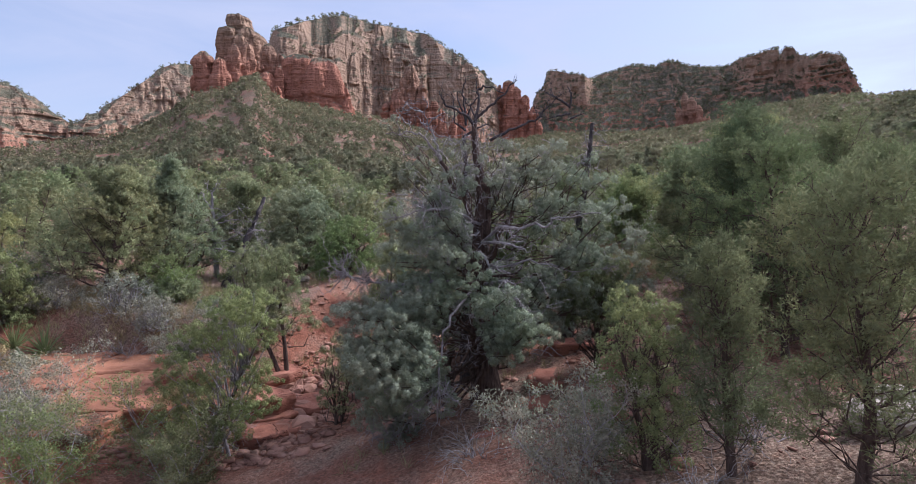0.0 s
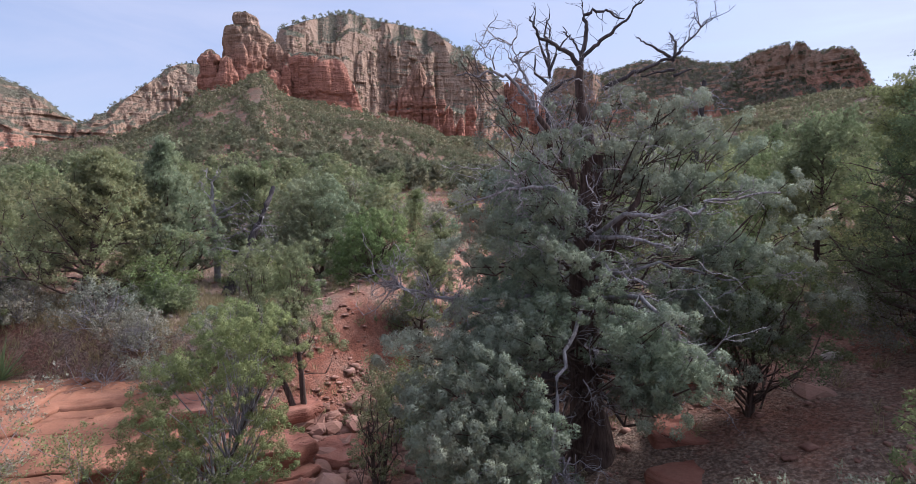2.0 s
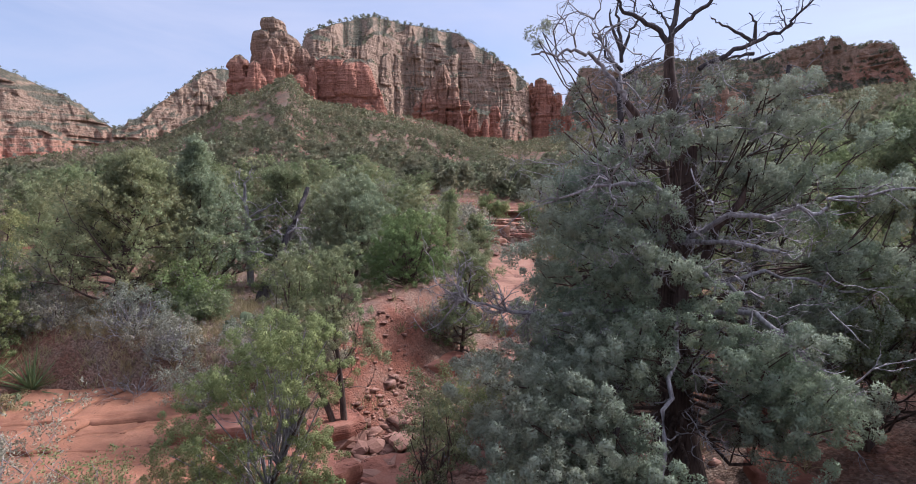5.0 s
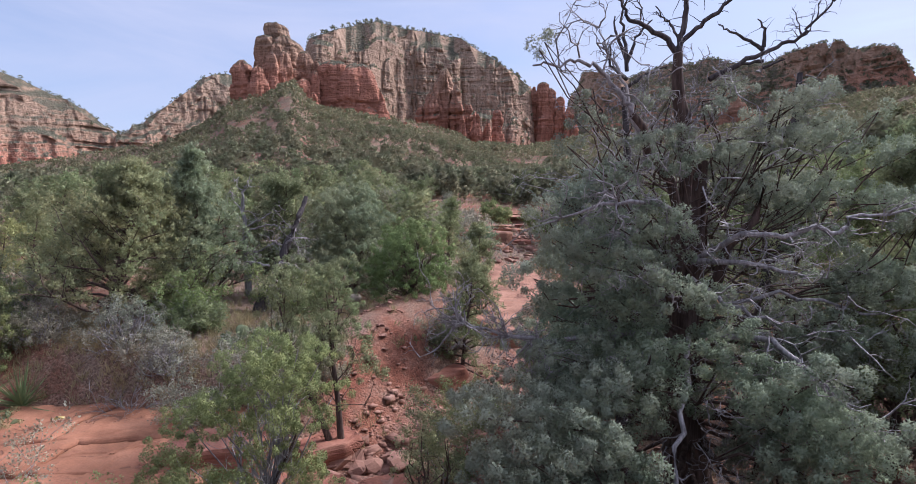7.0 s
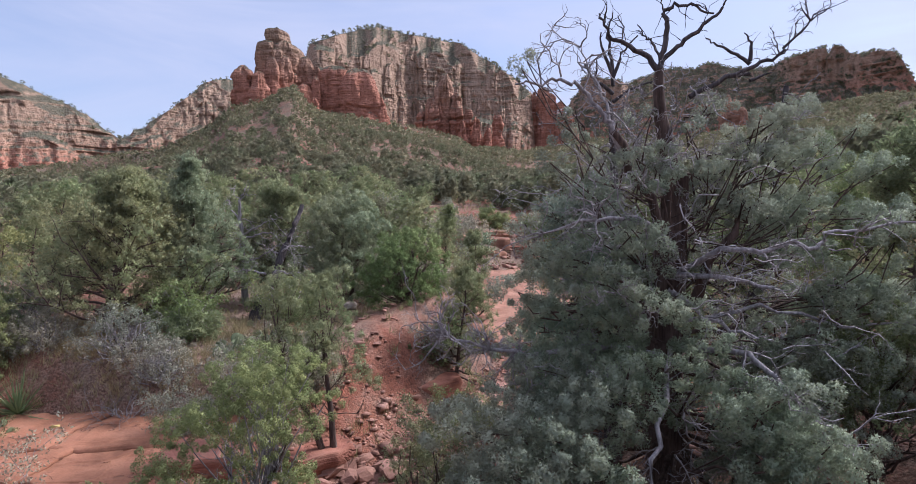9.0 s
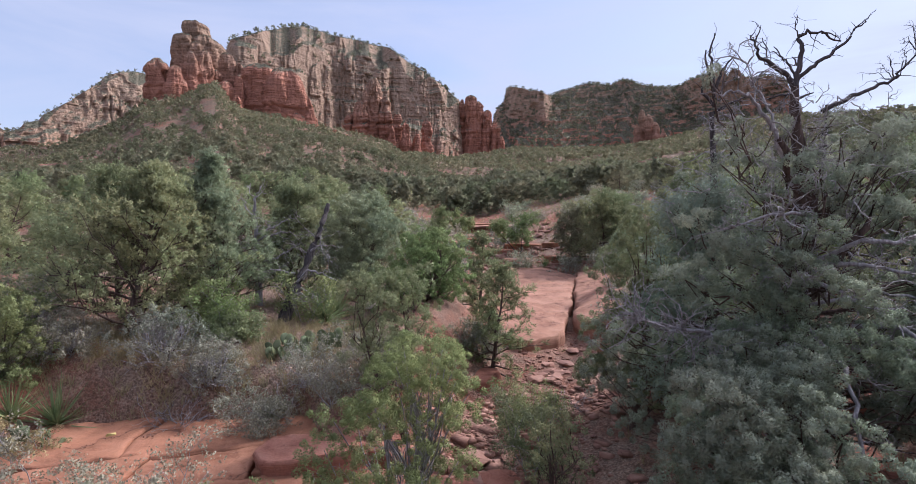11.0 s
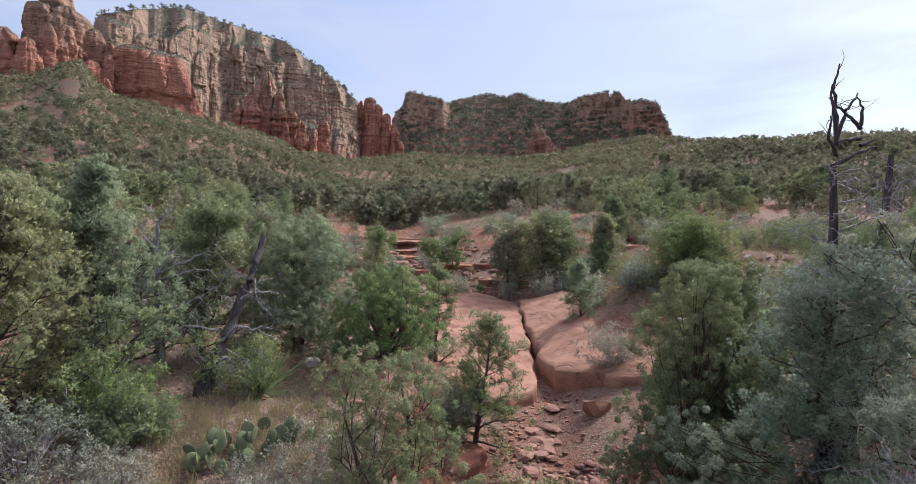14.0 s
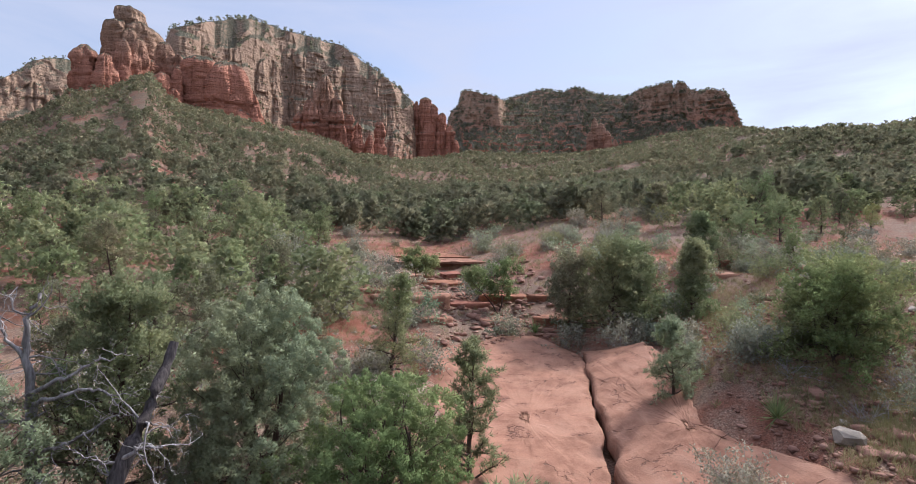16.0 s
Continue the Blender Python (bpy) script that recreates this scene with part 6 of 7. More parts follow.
clumped_tree("juniper", "grey-green juniper of dense upright sprays", -5.6, 18.9, 3.0, 0.05, 1.4, 90, 0.30, 326, TEAL, 2, 0.15, (70, 0.036, 0.026, 0.095), 26, 1.25, drop=0.8)
clumped_tree("pinyon_pine", "bushy bright green pinyon beside the wash", -3.75, 17.5, 1.8, 0.06, 1.2, 72, 0.24, 327, LIME, 4, 0.4, (56, 0.042, 0.024, 0.09), 26, 1.25)
tree(-1.95, 20.1, 2.7, 0.8, 328, PINYON, "slim young pinyon at the edge of the pink slab", "pinyon_pine", limbs=34, shape=0.5, start=0.1, top_reach=0.25, leaf=NEEDLE, lift=0.9, loose=0.03)
tree(-2.2, 15.7, 2.5, 0.95, 342, PINYON, "young pinyon standing before the pink slab", "pinyon_pine", limbs=36, shape=0.5, start=0.12, top_reach=0.25, leaf=NEEDLE)
tree(-3.35, 24.6, 2.9, 1.05, 329, PINYON, "young pinyon with tiered boughs beside the wash", "pinyon_pine", limbs=36, shape=0.7, start=0.08, top_reach=0.12, leaf=NEEDLE)
clumped_tree("juniper", "dark juniper shading the wash", -0.3, 12.2, 3.8, 0.15, 0.95, 48, 0.30, 330, PINYON, 1)
clumped_tree("juniper", "dense green pointed juniper on the bank", 1.1, 13.4, 3.3, 0.04, 1.0, 84, 0.28, 331, DEEP, 1, 0.1, (60, 0.034, 0.025, 0.085), 30, 1.2, drop=0.6)
tree(5.1, 28.4, 2.8, 1.5, 332, PINYON, "round dark juniper at the head of the slab", limbs=50, shape=0.4, start=0.05, top_reach=0.5, subs=6)
tree(6.2, 28.3, 2.9, 1.3, 333, PINYON, "dense dark pinyon among junipers", "pinyon_pine", limbs=44, shape=0.5, start=0.05, top_reach=0.35)
tree(4.0, 29.9, 2.3, 1.1, 334, WOODS, "dark juniper by the wash", limbs=40, shape=0.4, start=0.05, top_reach=0.5)
tree(7.6, 27.3, 2.6, 0.9, 335, PINYON, "upright pinyon on the bank", "pinyon_pine", limbs=38, shape=0.6, start=0.05)
tree(10.4, 31.0, 2.5, 0.85, 336, PINYON, "upright dark pinyon on the slope", "pinyon_pine", limbs=40, shape=0.5, start=0.05, top_reach=0.25)
tree(3.5, 21.9, 1.7, 0.75, 337, SILVER, "small pointed pinyon on the sloping slab", "pinyon_pine", limbs=30, shape=0.6, start=0.04, leaf=NEEDLE, z=1.6)
tree(6.6, 20.5, 1.6, 1.45, 338, JUNIPER, "wide fresh green juniper bush on the stony bank", limbs=50, shape=0.35, start=0.04, top_reach=0.5, subs=6)
tree(7.6, 21.4, 1.7, 1.1, 339, JUNIPER, "rounded green juniper bush on the stony bank", limbs=40, shape=0.35, start=0.04, top_reach=0.5)
tree(1.7, 32.4, 2.1, 0.85, 340, JUNIPER, "two-stemmed juniper among the ledges", limbs=24, shape=0.3, start=0.4, stems=2, top_reach=0.6)
tree(-1.3, 37.0, 1.6, 0.8, 341, JUNIPER, "leaning small juniper on the ledges", limbs=22, shape=0.3, start=0.4, stems=2, top_reach=0.6)
tree(6.3, 9.9, 3.4, 1.5, 361, DEEP, "dense dark pinyon on the rise", "pinyon_pine", limbs=60, shape=0.5, start=0.08, top_reach=0.3)
clumped_tree("juniper", "slim sapling with sparse leaves beside the wash", -2.25, 9.8, 1.5, 0.2, 0.42, 20, 0.15, 362, PINYON, 2, 0.15, (44, 0.026, 0.019, 0.07), 40, 0.9)
# the bank on the sunny side
clumped_tree("pinyon_pine", "young pinyon on the shaded bank", 2.65, 5.1, 2.3, 0.25, 0.36, 30, 0.20, 350, DEEP, 1, 0.08, AIRY, 40, 0.8, False, 0.4)
clumped_tree("pinyon_pine", "small bright green pinyon on the bank", 2.03, 5.64, 1.85, 0.15, 0.42, 40, 0.18, 351, JUNIPER, 2, 0.12, (60, 0.026, 0.015, 0.07), 34, 0.9, drop=0.6)
# its shade is put into the colour: darker needles instead of teal
clumped_tree("juniper", "dark young juniper in the shade beside the great juniper", 2.42, 9.25, 1.95, 0.42, 0.8, 40, 0.24, 363, DEEP, 2, 0.1, (60, 0.026, 0.018, 0.075), 24, 0.6)
clumped_tree("pinyon_pine", "tall airy pinyon beside a pale boulder", 3.5, 4.6, 2.75, 0.16, 0.80, 46, 0.26, 352, DEEP, 1, 0.06, AIRY, 40, 0.8, False, 0.4)
tree(4.7, 9.4, 3.7, 1.5, 353, DEEP, "tall pinyon with a bare lower trunk", "pinyon_pine", limbs=60, shape=0.6, start=0.12, top_reach=0.2)
tree(4.9, 7.9, 3.2, 1.4, 354, DEEP, "forked pinyon on the bank", "pinyon_pine", limbs=60, shape=0.6, start=0.12, stems=2, tilt=0.12, top_reach=0.2)
tree(5.9, 10.9, 3.8, 1.2, 355, JUNIPER, "tall green juniper with a rounded top", limbs=46, shape=0.5, start=0.15, top_reach=0.35, lift=0.9, loose=0.03)
tree(5.6, 12.9, 3.0, 1.2, 356, PINYON, "juniper at the edge of the clearing", limbs=44, shape=0.4, start=0.15, top_reach=0.4)
tree(7.8, 12.0, 2.8, 1.4, 357, DEEP, "dark juniper on the rise", limbs=46, shape=0.4, start=0.1, top_reach=0.4)
tree(7.2, 8.8, 2.6, 1.3, 358, DEEP, "dark pinyon on the rise", "pinyon_pine", limbs=60, shape=0.4, start=0.1, top_reach=0.4)
tree(6.6, 15.5, 2.2, 1.1, 359, JUNIPER, "low green juniper on the stony slope", limbs=40, shape=0.4, start=0.05, top_reach=0.5)
clumped_tree("juniper", "bright green juniper bush above the boulders", 1.45, 12.9, 2.1, 0.06, 0.75, 34, 0.28, 360, JUNIPER, 2)


# ---- dead wood ----
def snag(x, y, height, lean, seed, label, mat, boughs=10, r=0.11, size=1.0, reach=11, wander=0.15):
    rng = np.random.default_rng(seed)
    ob = tagged(new("dead_tree"), label, "dead tree")
    ob.location = (x, y, gz(x, y))
    trunk = polyline((0, 0, -0.2), (lean[0], lean[1], 1), height + 0.2, 10, 0.035, 0.0, rng)
    v, q = tubes([(trunk, np.linspace(r * 1.35, r * 0.22, 11))], 9)
    part("trunk", mesh_of("trunk", v, q, mat, smooth_shade=True), ob)
    for k in range(boughs):
        at = rng.uniform(2, reach - 1.01)
        p = trunk[int(at)] + (trunk[int(at) + 1] - trunk[int(at)]) * (at % 1)
        a = rng.uniform(0, 6.28)
        v, q = tubes(spray(p, (math.cos(a), math.sin(a), rng.normal(0.2, 0.25)), rng.uniform(0.5, 1.3) * size, rng, r * 0.2, 2, 3, -0.03, wander), 5)
        part("bough", mesh_of("bough", v, q, DEADWOOD, smooth_shade=True), ob, "bare crooked grey bough")
    return ob


def snag_along(line, r0, r1, boughs, stubs, seed, label, mat):
    """A dead tree whose trunk and main boughs follow the given lines."""
    rng = np.random.default_rng(seed)
    x, y = line[0][:2]
    b = gz(x, y)
    here = lambda pts: [(p[0] - x, p[1] - y, p[2] - b) for p in pts]
    ob = tagged(new("dead_tree"), label, "dead tree")
    ob.location = (x, y, b)
    p = np.array(here([(x, y, b - 0.2)] + list(line)))
    t = np.linspace(0, len(p) - 1, 4 * len(p))
    trunk = np.stack([np.interp(t, np.arange(len(p)), p[:, k]) for k in range(3)], -1) + rng.normal(0, 0.012, (len(t), 3))
    v, q = tubes([(trunk, np.linspace(r0, r1, len(t)) * rng.uniform(0.9, 1.12, len(t)))], 10)
    part("trunk", mesh_of("trunk", v, q, mat, smooth_shade=True), ob)
    for pts in boughs:
        lines = crooked(here(pts), 0.032, 0.010, rng, 0.02)
        for _ in range(4):
            lines += spray(here(pts)[rng.integers(1, len(pts))], np.subtract(pts[-1], pts[0]) + rng.normal(0, 0.7, 3), rng.uniform(0.25, 0.6), rng, 0.010, 2, 3, -0.01, 0.36)
        v, q = tubes(lines, 6)
        part("bough", mesh_of("bough", v, q, DEADWOOD, smooth_shade=True), ob, "bare crooked grey bough")
    for _ in range(stubs):
        at = trunk[rng.integers(3, len(t) - 2)]
        a = rng.uniform(0, 6.28)
        v, q = tubes(spray(at, (math.cos(a), math.sin(a), rng.normal(0.1, 0.3)), rng.uniform(0.3, 0.8), rng, 0.018, 2, 3, -0.04, 0.3), 5)
        part("stub", mesh_of("stub", v, q, DEADWOOD, smooth_shade=True), ob, "short broken grey branch")
    return ob


snag_along([(-7.3, 16.0, 0.7), (-7.14, 16.1, 1.24), (-7.01, 16.2, 1.7), (-6.72, 16.4, 2.47), (-6.41, 16.7, 3.37), (-6.22, 17.0, 4.1)], 0.21, 0.05,
           (((-6.85, 16.3, 2.2), (-6.58, 16.2, 2.49), (-6.26, 16.2, 2.42), (-5.88, 16.2, 2.21)), ((-6.9, 16.3, 2.4), (-7.23, 16.2, 2.5), (-7.52, 16.2, 2.48)), ((-6.6, 16.5, 2.9), (-6.4, 16.4, 3.05), (-6.15, 16.4, 3.08)), ((-6.95, 16.2, 1.9), (-6.7, 16.0, 1.95), (-6.5, 16.0, 1.85))),
           12, 400, "leaning dark dead trunk with grey broken boughs", CHAR)
snag_along([(-8.2, 17.85, 0.9), (-8.23, 17.85, 2.21), (-8.24, 17.85, 2.69), (-8.26, 17.85, 3.37), (-8.3, 17.85, 3.88), (-8.27, 17.85, 4.33), (-8.13, 17.85, 4.6)], 0.11, 0.018,
           (((-8.23, 17.8, 2.4), (-8.0, 17.6, 2.6), (-7.73, 17.6, 2.69), (-7.5, 17.6, 2.83), (-7.28, 17.6, 2.97), (-7.04, 17.6, 3.11)), ((-8.24, 17.8, 3.15), (-7.93, 17.6, 3.29), (-7.62, 17.6, 3.36), (-7.4, 17.6, 3.39), (-7.23, 17.6, 3.31), (-7.07, 17.6, 3.15)), ((-8.25, 17.8, 3.3), (-7.76, 17.7, 3.54), (-7.48, 17.7, 3.7), (-7.16, 17.7, 3.8)), ((-8.28, 17.85, 3.7), (-8.5, 17.8, 4.0), (-8.62, 17.8, 4.3)), ((-8.25, 17.85, 2.9), (-8.6, 17.7, 3.0), (-8.95, 17.7, 2.9))),
           16, 401, "upright grey dead juniper with long crooked boughs", DEADWOOD)
snag(-10.0, 21.5, 1.6, (0.3, 0.2), 402, "low spreading dead juniper of silvery boughs", DEADWOOD, 26, 0.10, 1.3)
snag(-3.9, 9.0, 1.7, (-0.3, 0.1), 403, "thin bare dead sapling beside the green juniper", DEADWOOD, 10, 0.03, 0.6)


def brush(x, y, size, seed, label, mat=None):
    """A low tangle of bare stems."""
    rng = np.random.default_rng(seed)
    lines = []
    for k in range(22):
        a = rng.uniform(0, 6.28)
        lines += spray((rng.normal(0, 0.1), rng.normal(0, 0.1), -0.03), (math.cos(a), math.sin(a), rng.uniform(0.3, 1.2)), rng.uniform(0.5, 1.0) * size, rng, 0.010, 2, 3, -0.01)
    v, q = tubes(lines, 4)
    ob = tagged(new("dead_brush", mesh_of("dead_brush", v, q, mat or DEADWOOD, smooth_shade=True)), label, "dead brush")
    ob.location = (x, y, gz(x, y))
    return ob


for k, (x, y, s) in enumerate(((-2.2, 16.5, 0.9), (3.1, 5.6, 0.8), (2.2, 4.6, 0.7), (-8.1, 12.9, 0.8), (-4.7, 10.2, 0.6), (-0.9, 13.6, 0.8), (1.7, 6.2, 0.7), (7.6, 18.6, 0.9), (-6.6, 13.0, 0.6), (0.2, 6.9, 0.7), (-12.5, 16.3, 0.8), (-1.0, 8.2, 0.8), (5.6, 18.6, 0.7), (6.3, 17.4, 0.6), (7.3, 19.4, 0.8), (6.9, 22.0, 0.8), (5.3, 20.4, 0.6), (8.2, 18.0, 0.7), (-9.2, 14.6, 0.7), (-6.0, 13.3, 0.5))):
    brush(x, y, s, 420 + k, "grey tangle of dead brush on red soil")


# ---- shrubs, yuccas, cactus ----
SMALL = (12, 0.05, 0.033, 0.9, 0.10)
FINE = (36, 0.028, 0.020, 0.9, 0.10)
SPARE = (6, 0.075, 0.05, 0.9, 0.11)


def shrub(x, y, height, reach, seed, mat, label, z=None):
    return tree(x, y, height, reach, seed, mat, label, "shrub", limbs=26, rise=0.55, shape=0.2, top_reach=0.7, start=0.02, stems=5, tilt=0.7, leaf=FINE if y < 14 else SMALL if y < 20 else SPARE, subs=4, twigs=4 if y < 20 else 3, radius=0.02, category="shrub", bark=DEADWOOD, z=z)


for k, (x, y, h, r) in enumerate(((-8.75, 13.75, 0.95, 0.8), (-7.75, 13.35, 0.7, 0.6), (-10.6, 13.9, 0.8, 0.8), (-12.2, 15.2, 1.1, 1.0), (-13.0, 14.0, 1.0, 0.9), (-9.9, 11.9, 0.45, 0.4), (-10.5, 11.6, 0.5, 0.45))):
    clumped_tree("shrub", "dense grey-leaved shrub at the edge of the slick rock", x, y, h, 0.1, r, 46, 0.2, 430 + k, SAGE if k < 5 else GRASS, 4, 0.6, (40, 0.030, 0.017, 0.085), 20, 0.7, category="shrub", twig=DEADWOOD)
clumped_tree("juniper", "low yellow-green juniper bush beside a yucca", -11.4, 12.9, 1.6, 0.05, 0.85, 60, 0.24, 438, JUNIPER, 3, 0.3, (60, 0.034, 0.022, 0.085), 24, 0.8)
for k, (x, y, h, r) in enumerate(((-5.4, 12.7, 0.85, 0.75), (-6.5, 12.5, 0.7, 0.65), (-4.7, 13.1, 0.6, 0.5), (-5.1, 30.2, 0.7, 0.55), (0.9, 34.0, 0.8, 0.7), (4.4, 22.7, 0.6, 0.6), (5.2, 21.2, 0.5, 0.5), (6.5, 17.9, 0.7, 0.9), (1.3, 29.8, 0.6, 0.7), (4.6, 26.6, 0.6, 0.9), (3.3, 27.9, 0.5, 0.7), (-6.4, 33.0, 2.0, 1.3), (-11.7, 13.1, 0.9, 0.8), (-2.6, 15.9, 0.6, 0.5), (5.2, 10.0, 0.9, 0.8), (-6.9, 8.2, 1.2, 0.9), (-7.6, 9.0, 0.8, 0.7))):
    shrub(x, y, h, r, 440 + k, SAGE, "low grey-leaved shrub on red soil")
for k, (x, y, h, r) in enumerate(((1.3, 5.9, 1.0, 0.65), (-4.95, 8.8, 1.1, 0.95), (-4.4, 8.2, 0.8, 0.6), (-8.7, 15.6, 1.0, 0.65), (-8.1, 14.9, 0.8, 0.65), (-11.9, 14.3, 1.2, 0.8), (-6.2, 7.6, 1.1, 0.8), (5.4, 11.6, 0.8, 0.7), (-2.2, 11.6, 1.1, 0.5), (-1.9, 13.2, 0.8, 0.5))):
    shrub(x, y, h, r, 470 + k, (JUNIPER, LIME, PINYON)[k % 3] if k != 0 else SAGE, "small green shrub rooted in red soil")


for k, (x, y, h, r) in enumerate(((-6.6, 16.0, 1.0, 0.6), (-7.6, 14.6, 0.5, 0.38), (-8.3, 15.4, 0.6, 0.42), (-7.9, 14.5, 0.45, 0.35))):
    shrub(x, y, h, r, 482 + k, (JUNIPER, PINYON)[k % 2], "green leafy shrub at the foot of the leaning dead trunk")
shrub(1.9, 17.3, 0.6, 0.7, 439, SAGE, "grey-leaved shrub rooted in the lip of the slab", z=1.1)


def yucca(x, y, size, seed, label, blades=95, mat=None):
    rng = np.random.default_rng(seed)
    ob = tagged(new("yucca"), label, "yucca")
    v, q, _ = leaves(np.zeros((blades, 3)) + [0, 0, 0.06], np.tile([0, 0, 1.0], (blades, 1)), rng, 1, 0.62, 0.035, 0.75, 0.03)
    part("rosette", mesh_of("rosette", v, q, mat or YUCCA), ob, "stiff narrow green blades", "stuff")
    v, q, _ = leaves(np.zeros((40, 3)) + [0, 0, 0.04], np.tile([0, 0, 0.2], (40, 1)), rng, 1, 0.45, 0.03, 1.2, 0.04)
    v[:, 2] = np.abs(v[:, 2]) * 0.4
    part("dry_skirt", mesh_of("dry_skirt", v, q, GRASS), ob, "dry straw-coloured old blades")
    return put(ob, x, y, 0, size, 0.02)


for k, (x, y, s) in enumerate(((-10.1, 12.8, 1.35), (-10.6, 12.5, 1.1), (-6.0, 16.9, 1.15), (-4.85, 13.9, 1.0), (-2.85, 23.5, 1.0), (-9.4, 15.6, 1.0), (2.6, 30.0, 0.9), (-6.15, 16.05, 1.45), (-7.0, 7.4, 1.0), (4.3, 19.5, 0.9))):
    yucca(x, y, s, 490 + k, "green yucca rosette of stiff blades with a dry skirt")


def pad_mesh(seed):
    rng = np.random.default_rng(seed)
    n, m = 7, 12
    th, ph = np.meshgrid(np.linspace(0.03, np.pi - 0.03, n), np.linspace(0, 2 * np.pi, m, endpoint=False), indexing="ij")
    p = np.stack([0.09 * np.sin(th) * np.cos(ph), 0.018 * np.sin(th) * np.sin(ph), 0.11 - 0.11 * np.cos(th)], -1)
    return mesh_of("pad", p.reshape(-1, 3), grid_quads(n, m, True), CACTUS, smooth_shade=True)


PAD = pad_mesh(1)


def prickly_pear(x, y, seed, count=16):
    rng = np.random.default_rng(seed)
    ob = tagged(new("prickly_pear"), "clump of flat green cactus pads", "cactus")
    ob.location = (x, y, gz(x, y))
    for k in range(count):
        low = k < count // 2
        p = part("pad", PAD, ob)
        p.matrix_basis = pose(rng.normal(0, 0.2), rng.normal(0, 0.16), -0.02 if low else rng.uniform(0.12, 0.22), rng.normal(0, 25), rng.normal(0, 28), rng.uniform(0, 360)) @ Matrix.Scale(rng.uniform(0.8, 1.25), 4)
    return ob


for k, (x, y) in enumerate(((-6.2, 14.0), (-5.7, 14.2), (-9.9, 12.2), (-10.3, 12.1), (-6.6, 13.9))):
    prickly_pear(x, y, 510 + k)


# ---- trees of the middle distance ----
def middle_trees():
    rng = np.random.default_rng(520)
    wide = (30, 0.085, 0.050, 0.9, 0.15)
    spots = []
    for _ in range(4000):
        x, y = rng.uniform(-46, 42), rng.uniform(17, 52)
        side = x - float(wash_line(y))
        r = math.hypot(x - HUB[0], y - HUB[1])
        if r > 50 or x < -12 and y < 17 or abs(math.degrees(math.atan2(x - HUB[0], y - HUB[1]))) > 62:
            continue
        if side < 0 and (side > -6.5 or (y < 22 and side > -9)):
            continue
        if side > 0 and (side < 8 + max(0, 30 - y) * 0.4 or (side < 17 and rng.random() < 0.75)):
            continue
        gap = 2.1 if side < 0 else 2.6
        if any((x - a) ** 2 + (y - b) ** 2 < gap**2 for a, b in spots):
            continue
        spots.append((x, y))
        if len(spots) >= 140:
            break
    kinds = []
    for k, (h, reach, mat, name, label, shape, tr) in enumerate((
            (2.7, 1.25, WOODS, "juniper", "round dark green juniper on the valley floor", 0.4, 0.45),
            (2.4, 1.2, PINYON, "juniper", "bushy green juniper on the valley floor", 0.35, 0.5),
            (3.0, 1.0, WOODS, "pinyon_pine", "upright dark pinyon on the valley floor", 0.6, 0.25),
            (2.0, 1.15, SAGE, "oak_shrub", "leafless grey scrub tree on the valley floor", 0.3, 0.6),
            (2.5, 1.2, JUNIPER, "juniper", "yellow-green juniper on the valley floor", 0.4, 0.45),
            (2.8, 1.1, PINYON, "pinyon_pine", "dense pinyon on the valley floor", 0.5, 0.3))):
        spec = dict(height=h, radius=0.07, limbs=24, reach=reach, start=0.06, rise=0.3, shape=shape, top_reach=tr, subs=3, twigs=3)
        kinds.append(plant(name, label, "tree", spec, wide if k != 3 else (14, 0.085, 0.034, 0.95, 0.15), mat, BARK, 530 + k, "trees of the valley", 4))
    for k, (x, y) in enumerate(spots):
        j = int(rng.choice(6, p=(0.3, 0.2, 0.15, 0.1, 0.1, 0.15)))
        m = pose(x, y, gz(x, y) - 0.08, 0, 0, rng.uniform(0, 360)) @ Matrix.Scale(rng.uniform(0.6, 1.15), 4)
        if k < 6:
            kinds[k].matrix_basis = m
        else:
            copy_thing(kinds[j], m)


middle_trees()


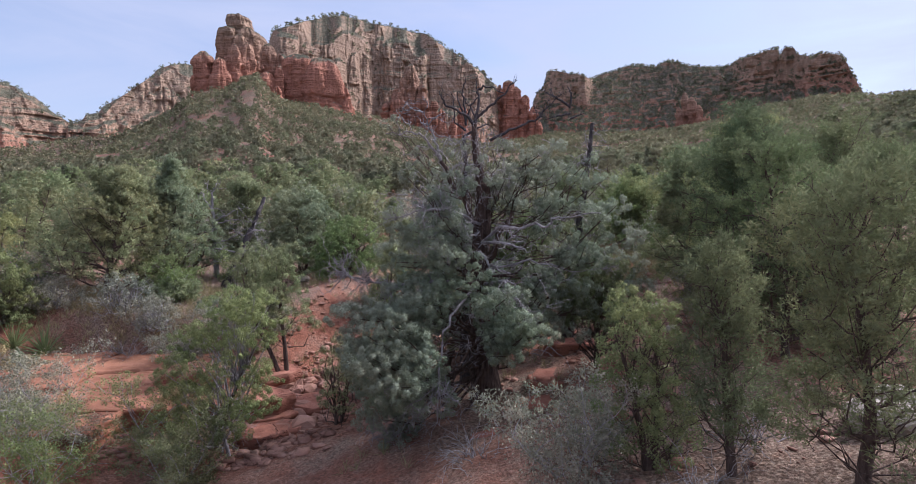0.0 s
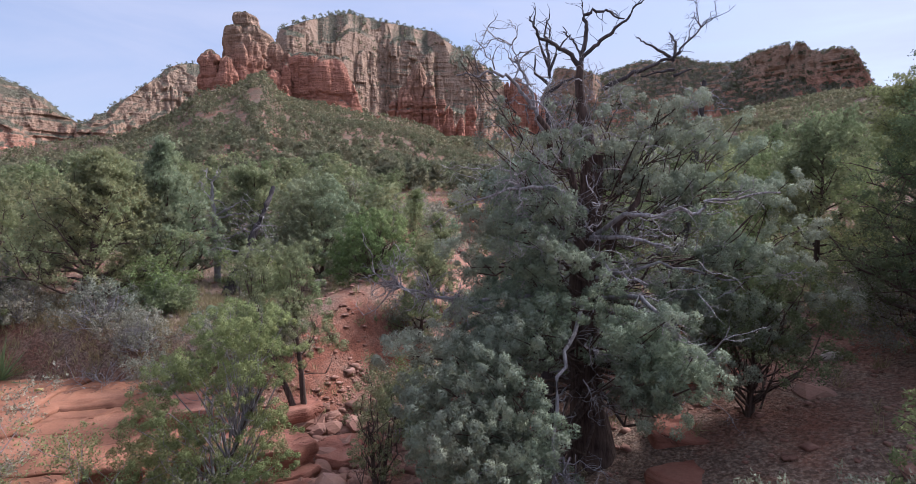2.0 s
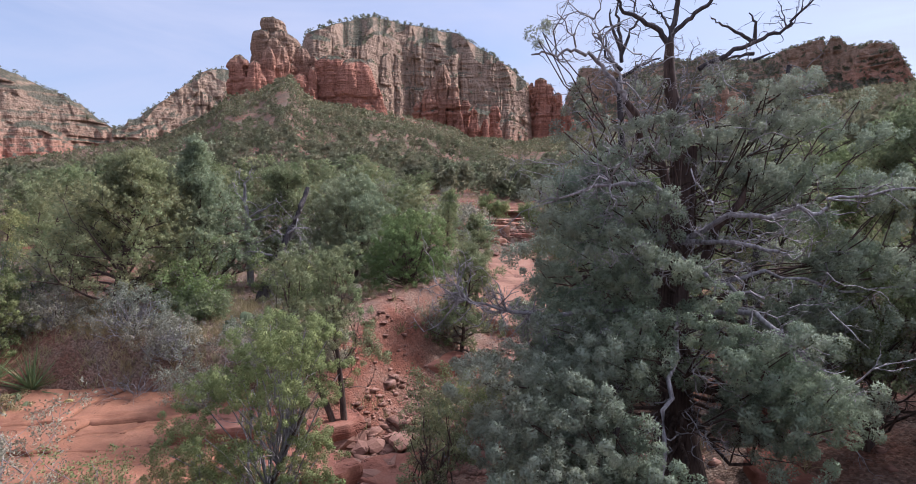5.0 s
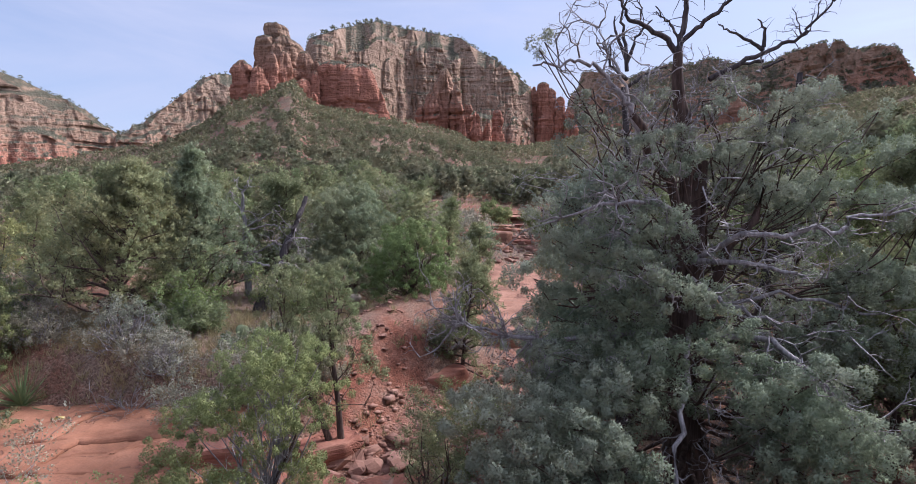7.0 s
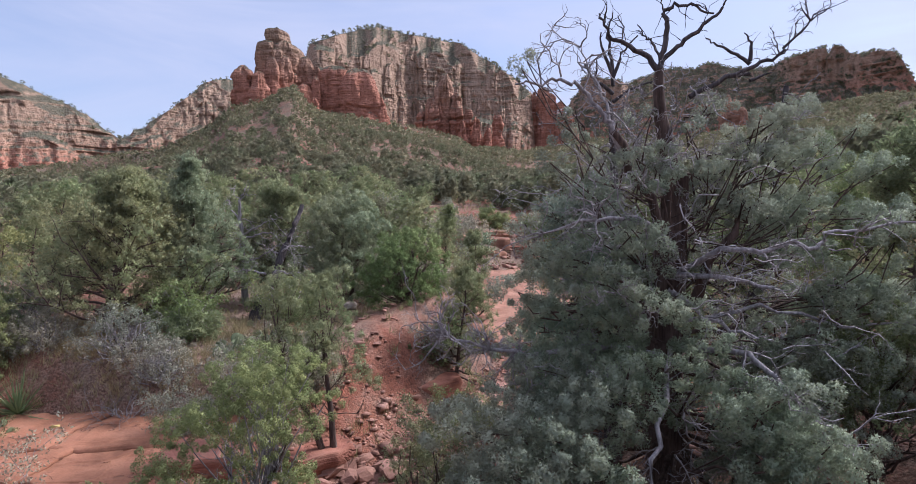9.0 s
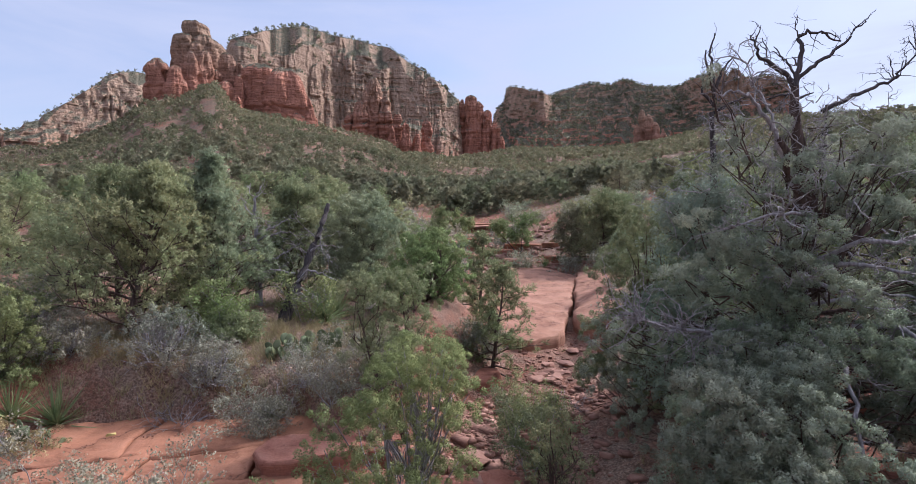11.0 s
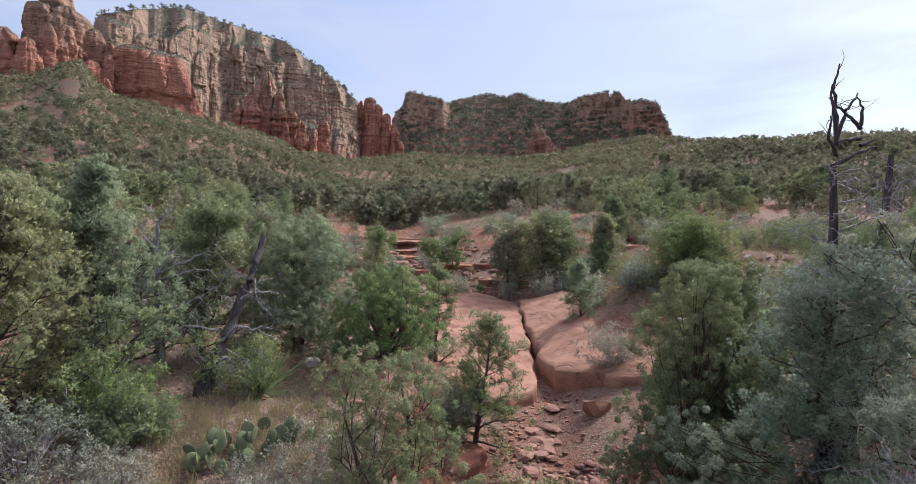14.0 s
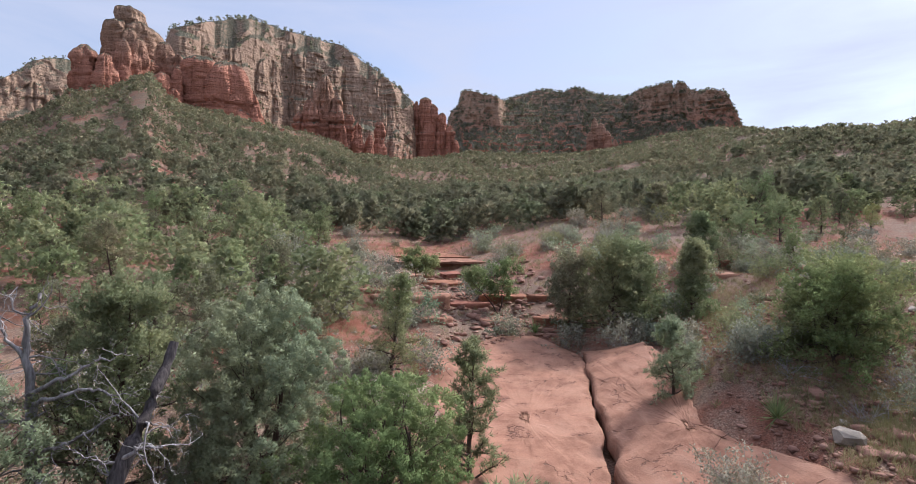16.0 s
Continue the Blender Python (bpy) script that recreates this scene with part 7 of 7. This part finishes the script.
# ---- grass and litter ----
def grass():
    rng = np.random.default_rng(560)
    spots = []
    for _ in range(5200):
        x, y = rng.uniform(-30, 30), rng.uniform(7, 60)
        side = x - float(wash_line(y))
        if -3 < side < 2.5 and rng.random() < 0.9:
            continue
        if field(x, y, 0, 4.0, 90) < -0.05 + (0.2 if y < 20 else -0.25):
            continue
        spots.append((x, y))
    spots += list(zip(rng.uniform(-16, 26, 2600), rng.uniform(43, 64, 2600))) + list(zip(rng.uniform(-9, -3, 500), rng.uniform(20, 34, 500)))
    spots += list(zip(rng.uniform(-10, -3, 420), rng.uniform(12, 20, 420))) + list(zip(rng.uniform(-11.5, -5, 700), rng.uniform(12.9, 15.5, 700))) + list(zip(rng.uniform(4.5, 9.5, 700), rng.uniform(16, 23, 700))) + list(zip(rng.uniform(-7, 14, 1300), rng.uniform(28, 46, 1300))) + list(zip(rng.uniform(6, 22, 1000), rng.uniform(20, 38, 1000)))
    for _ in range(2600):
        y = rng.uniform(14.5, 29)
        spots.append((float(wash_line(y)) + 3.8 + rng.gamma(2, 1.5), y))
    s = np.array(spots)
    c = np.column_stack([s, ground_z(s[:, 0], s[:, 1])])
    v, q, _ = leaves(c, np.tile([0, 0, 1.0], (len(c), 1)), rng, 16, 0.20, 0.012, 0.55, 0.08)
    tagged(new("grass_tufts", mesh_of("grass_tufts", v, q, GRASS)), "dry straw-coloured grass tufts", "grass", kind="stuff")


grass()
for k in range(46):
    rng = np.random.default_rng(600 + k)
    y = rng.uniform(21, 44)
    x = float(wash_line(y)) + (rng.uniform(3.6, 12) if k % 3 else -rng.uniform(4.2, 8))
    if math.hypot(x - 5.9, y - 19.9) > 1.5:
        shrub(x, y, rng.uniform(0.35, 0.75), rng.uniform(0.4, 0.75), 620 + k, (SAGE, SAGE, PINYON)[k % 3], "low desert shrub on stony ground")


def low_scrub():
    """Knee-high bushes between the trees, a few kinds repeated."""
    rng = np.random.default_rng(680)
    kinds = []
    for k, mat in enumerate((SAGE, WOODS, SAGE, SILVER)):
        spec = dict(height=0.6, radius=0.016, limbs=20, reach=0.55, start=0.02, rise=0.55, shape=0.2, top_reach=0.7, stems=5, tilt=0.7, subs=3, twigs=3)
        kinds.append(plant("shrub", "knee-high desert bush on red soil", "shrub", spec, SPARE, mat, DEADWOOD, 690 + k, "low bushes of the flat", 4))
    k = 0
    while k < 140:
        if k >= 95:
            x, y = rng.uniform(6.5, 20), rng.uniform(21, 37)
        elif k % 3 == 0:
            x, y = rng.uniform(-11, -4.5), rng.uniform(19, 34)
        else:
            x, y = rng.uniform(-8, 18), rng.uniform(27, 50)
        side = x - float(wash_line(y))
        if -3.0 < side < 3.2 and y < 31 or -1.8 < side < 1.8:
            continue
        m = pose(x, y, gz(x, y) - 0.03, 0, 0, rng.uniform(0, 360)) @ Matrix.Scale(rng.uniform(0.6, 1.3), 4)
        if k < 4:
            kinds[k].matrix_basis = m
        else:
            copy_thing(kinds[int(rng.integers(0, 4))], m)
        k += 1


low_scrub()
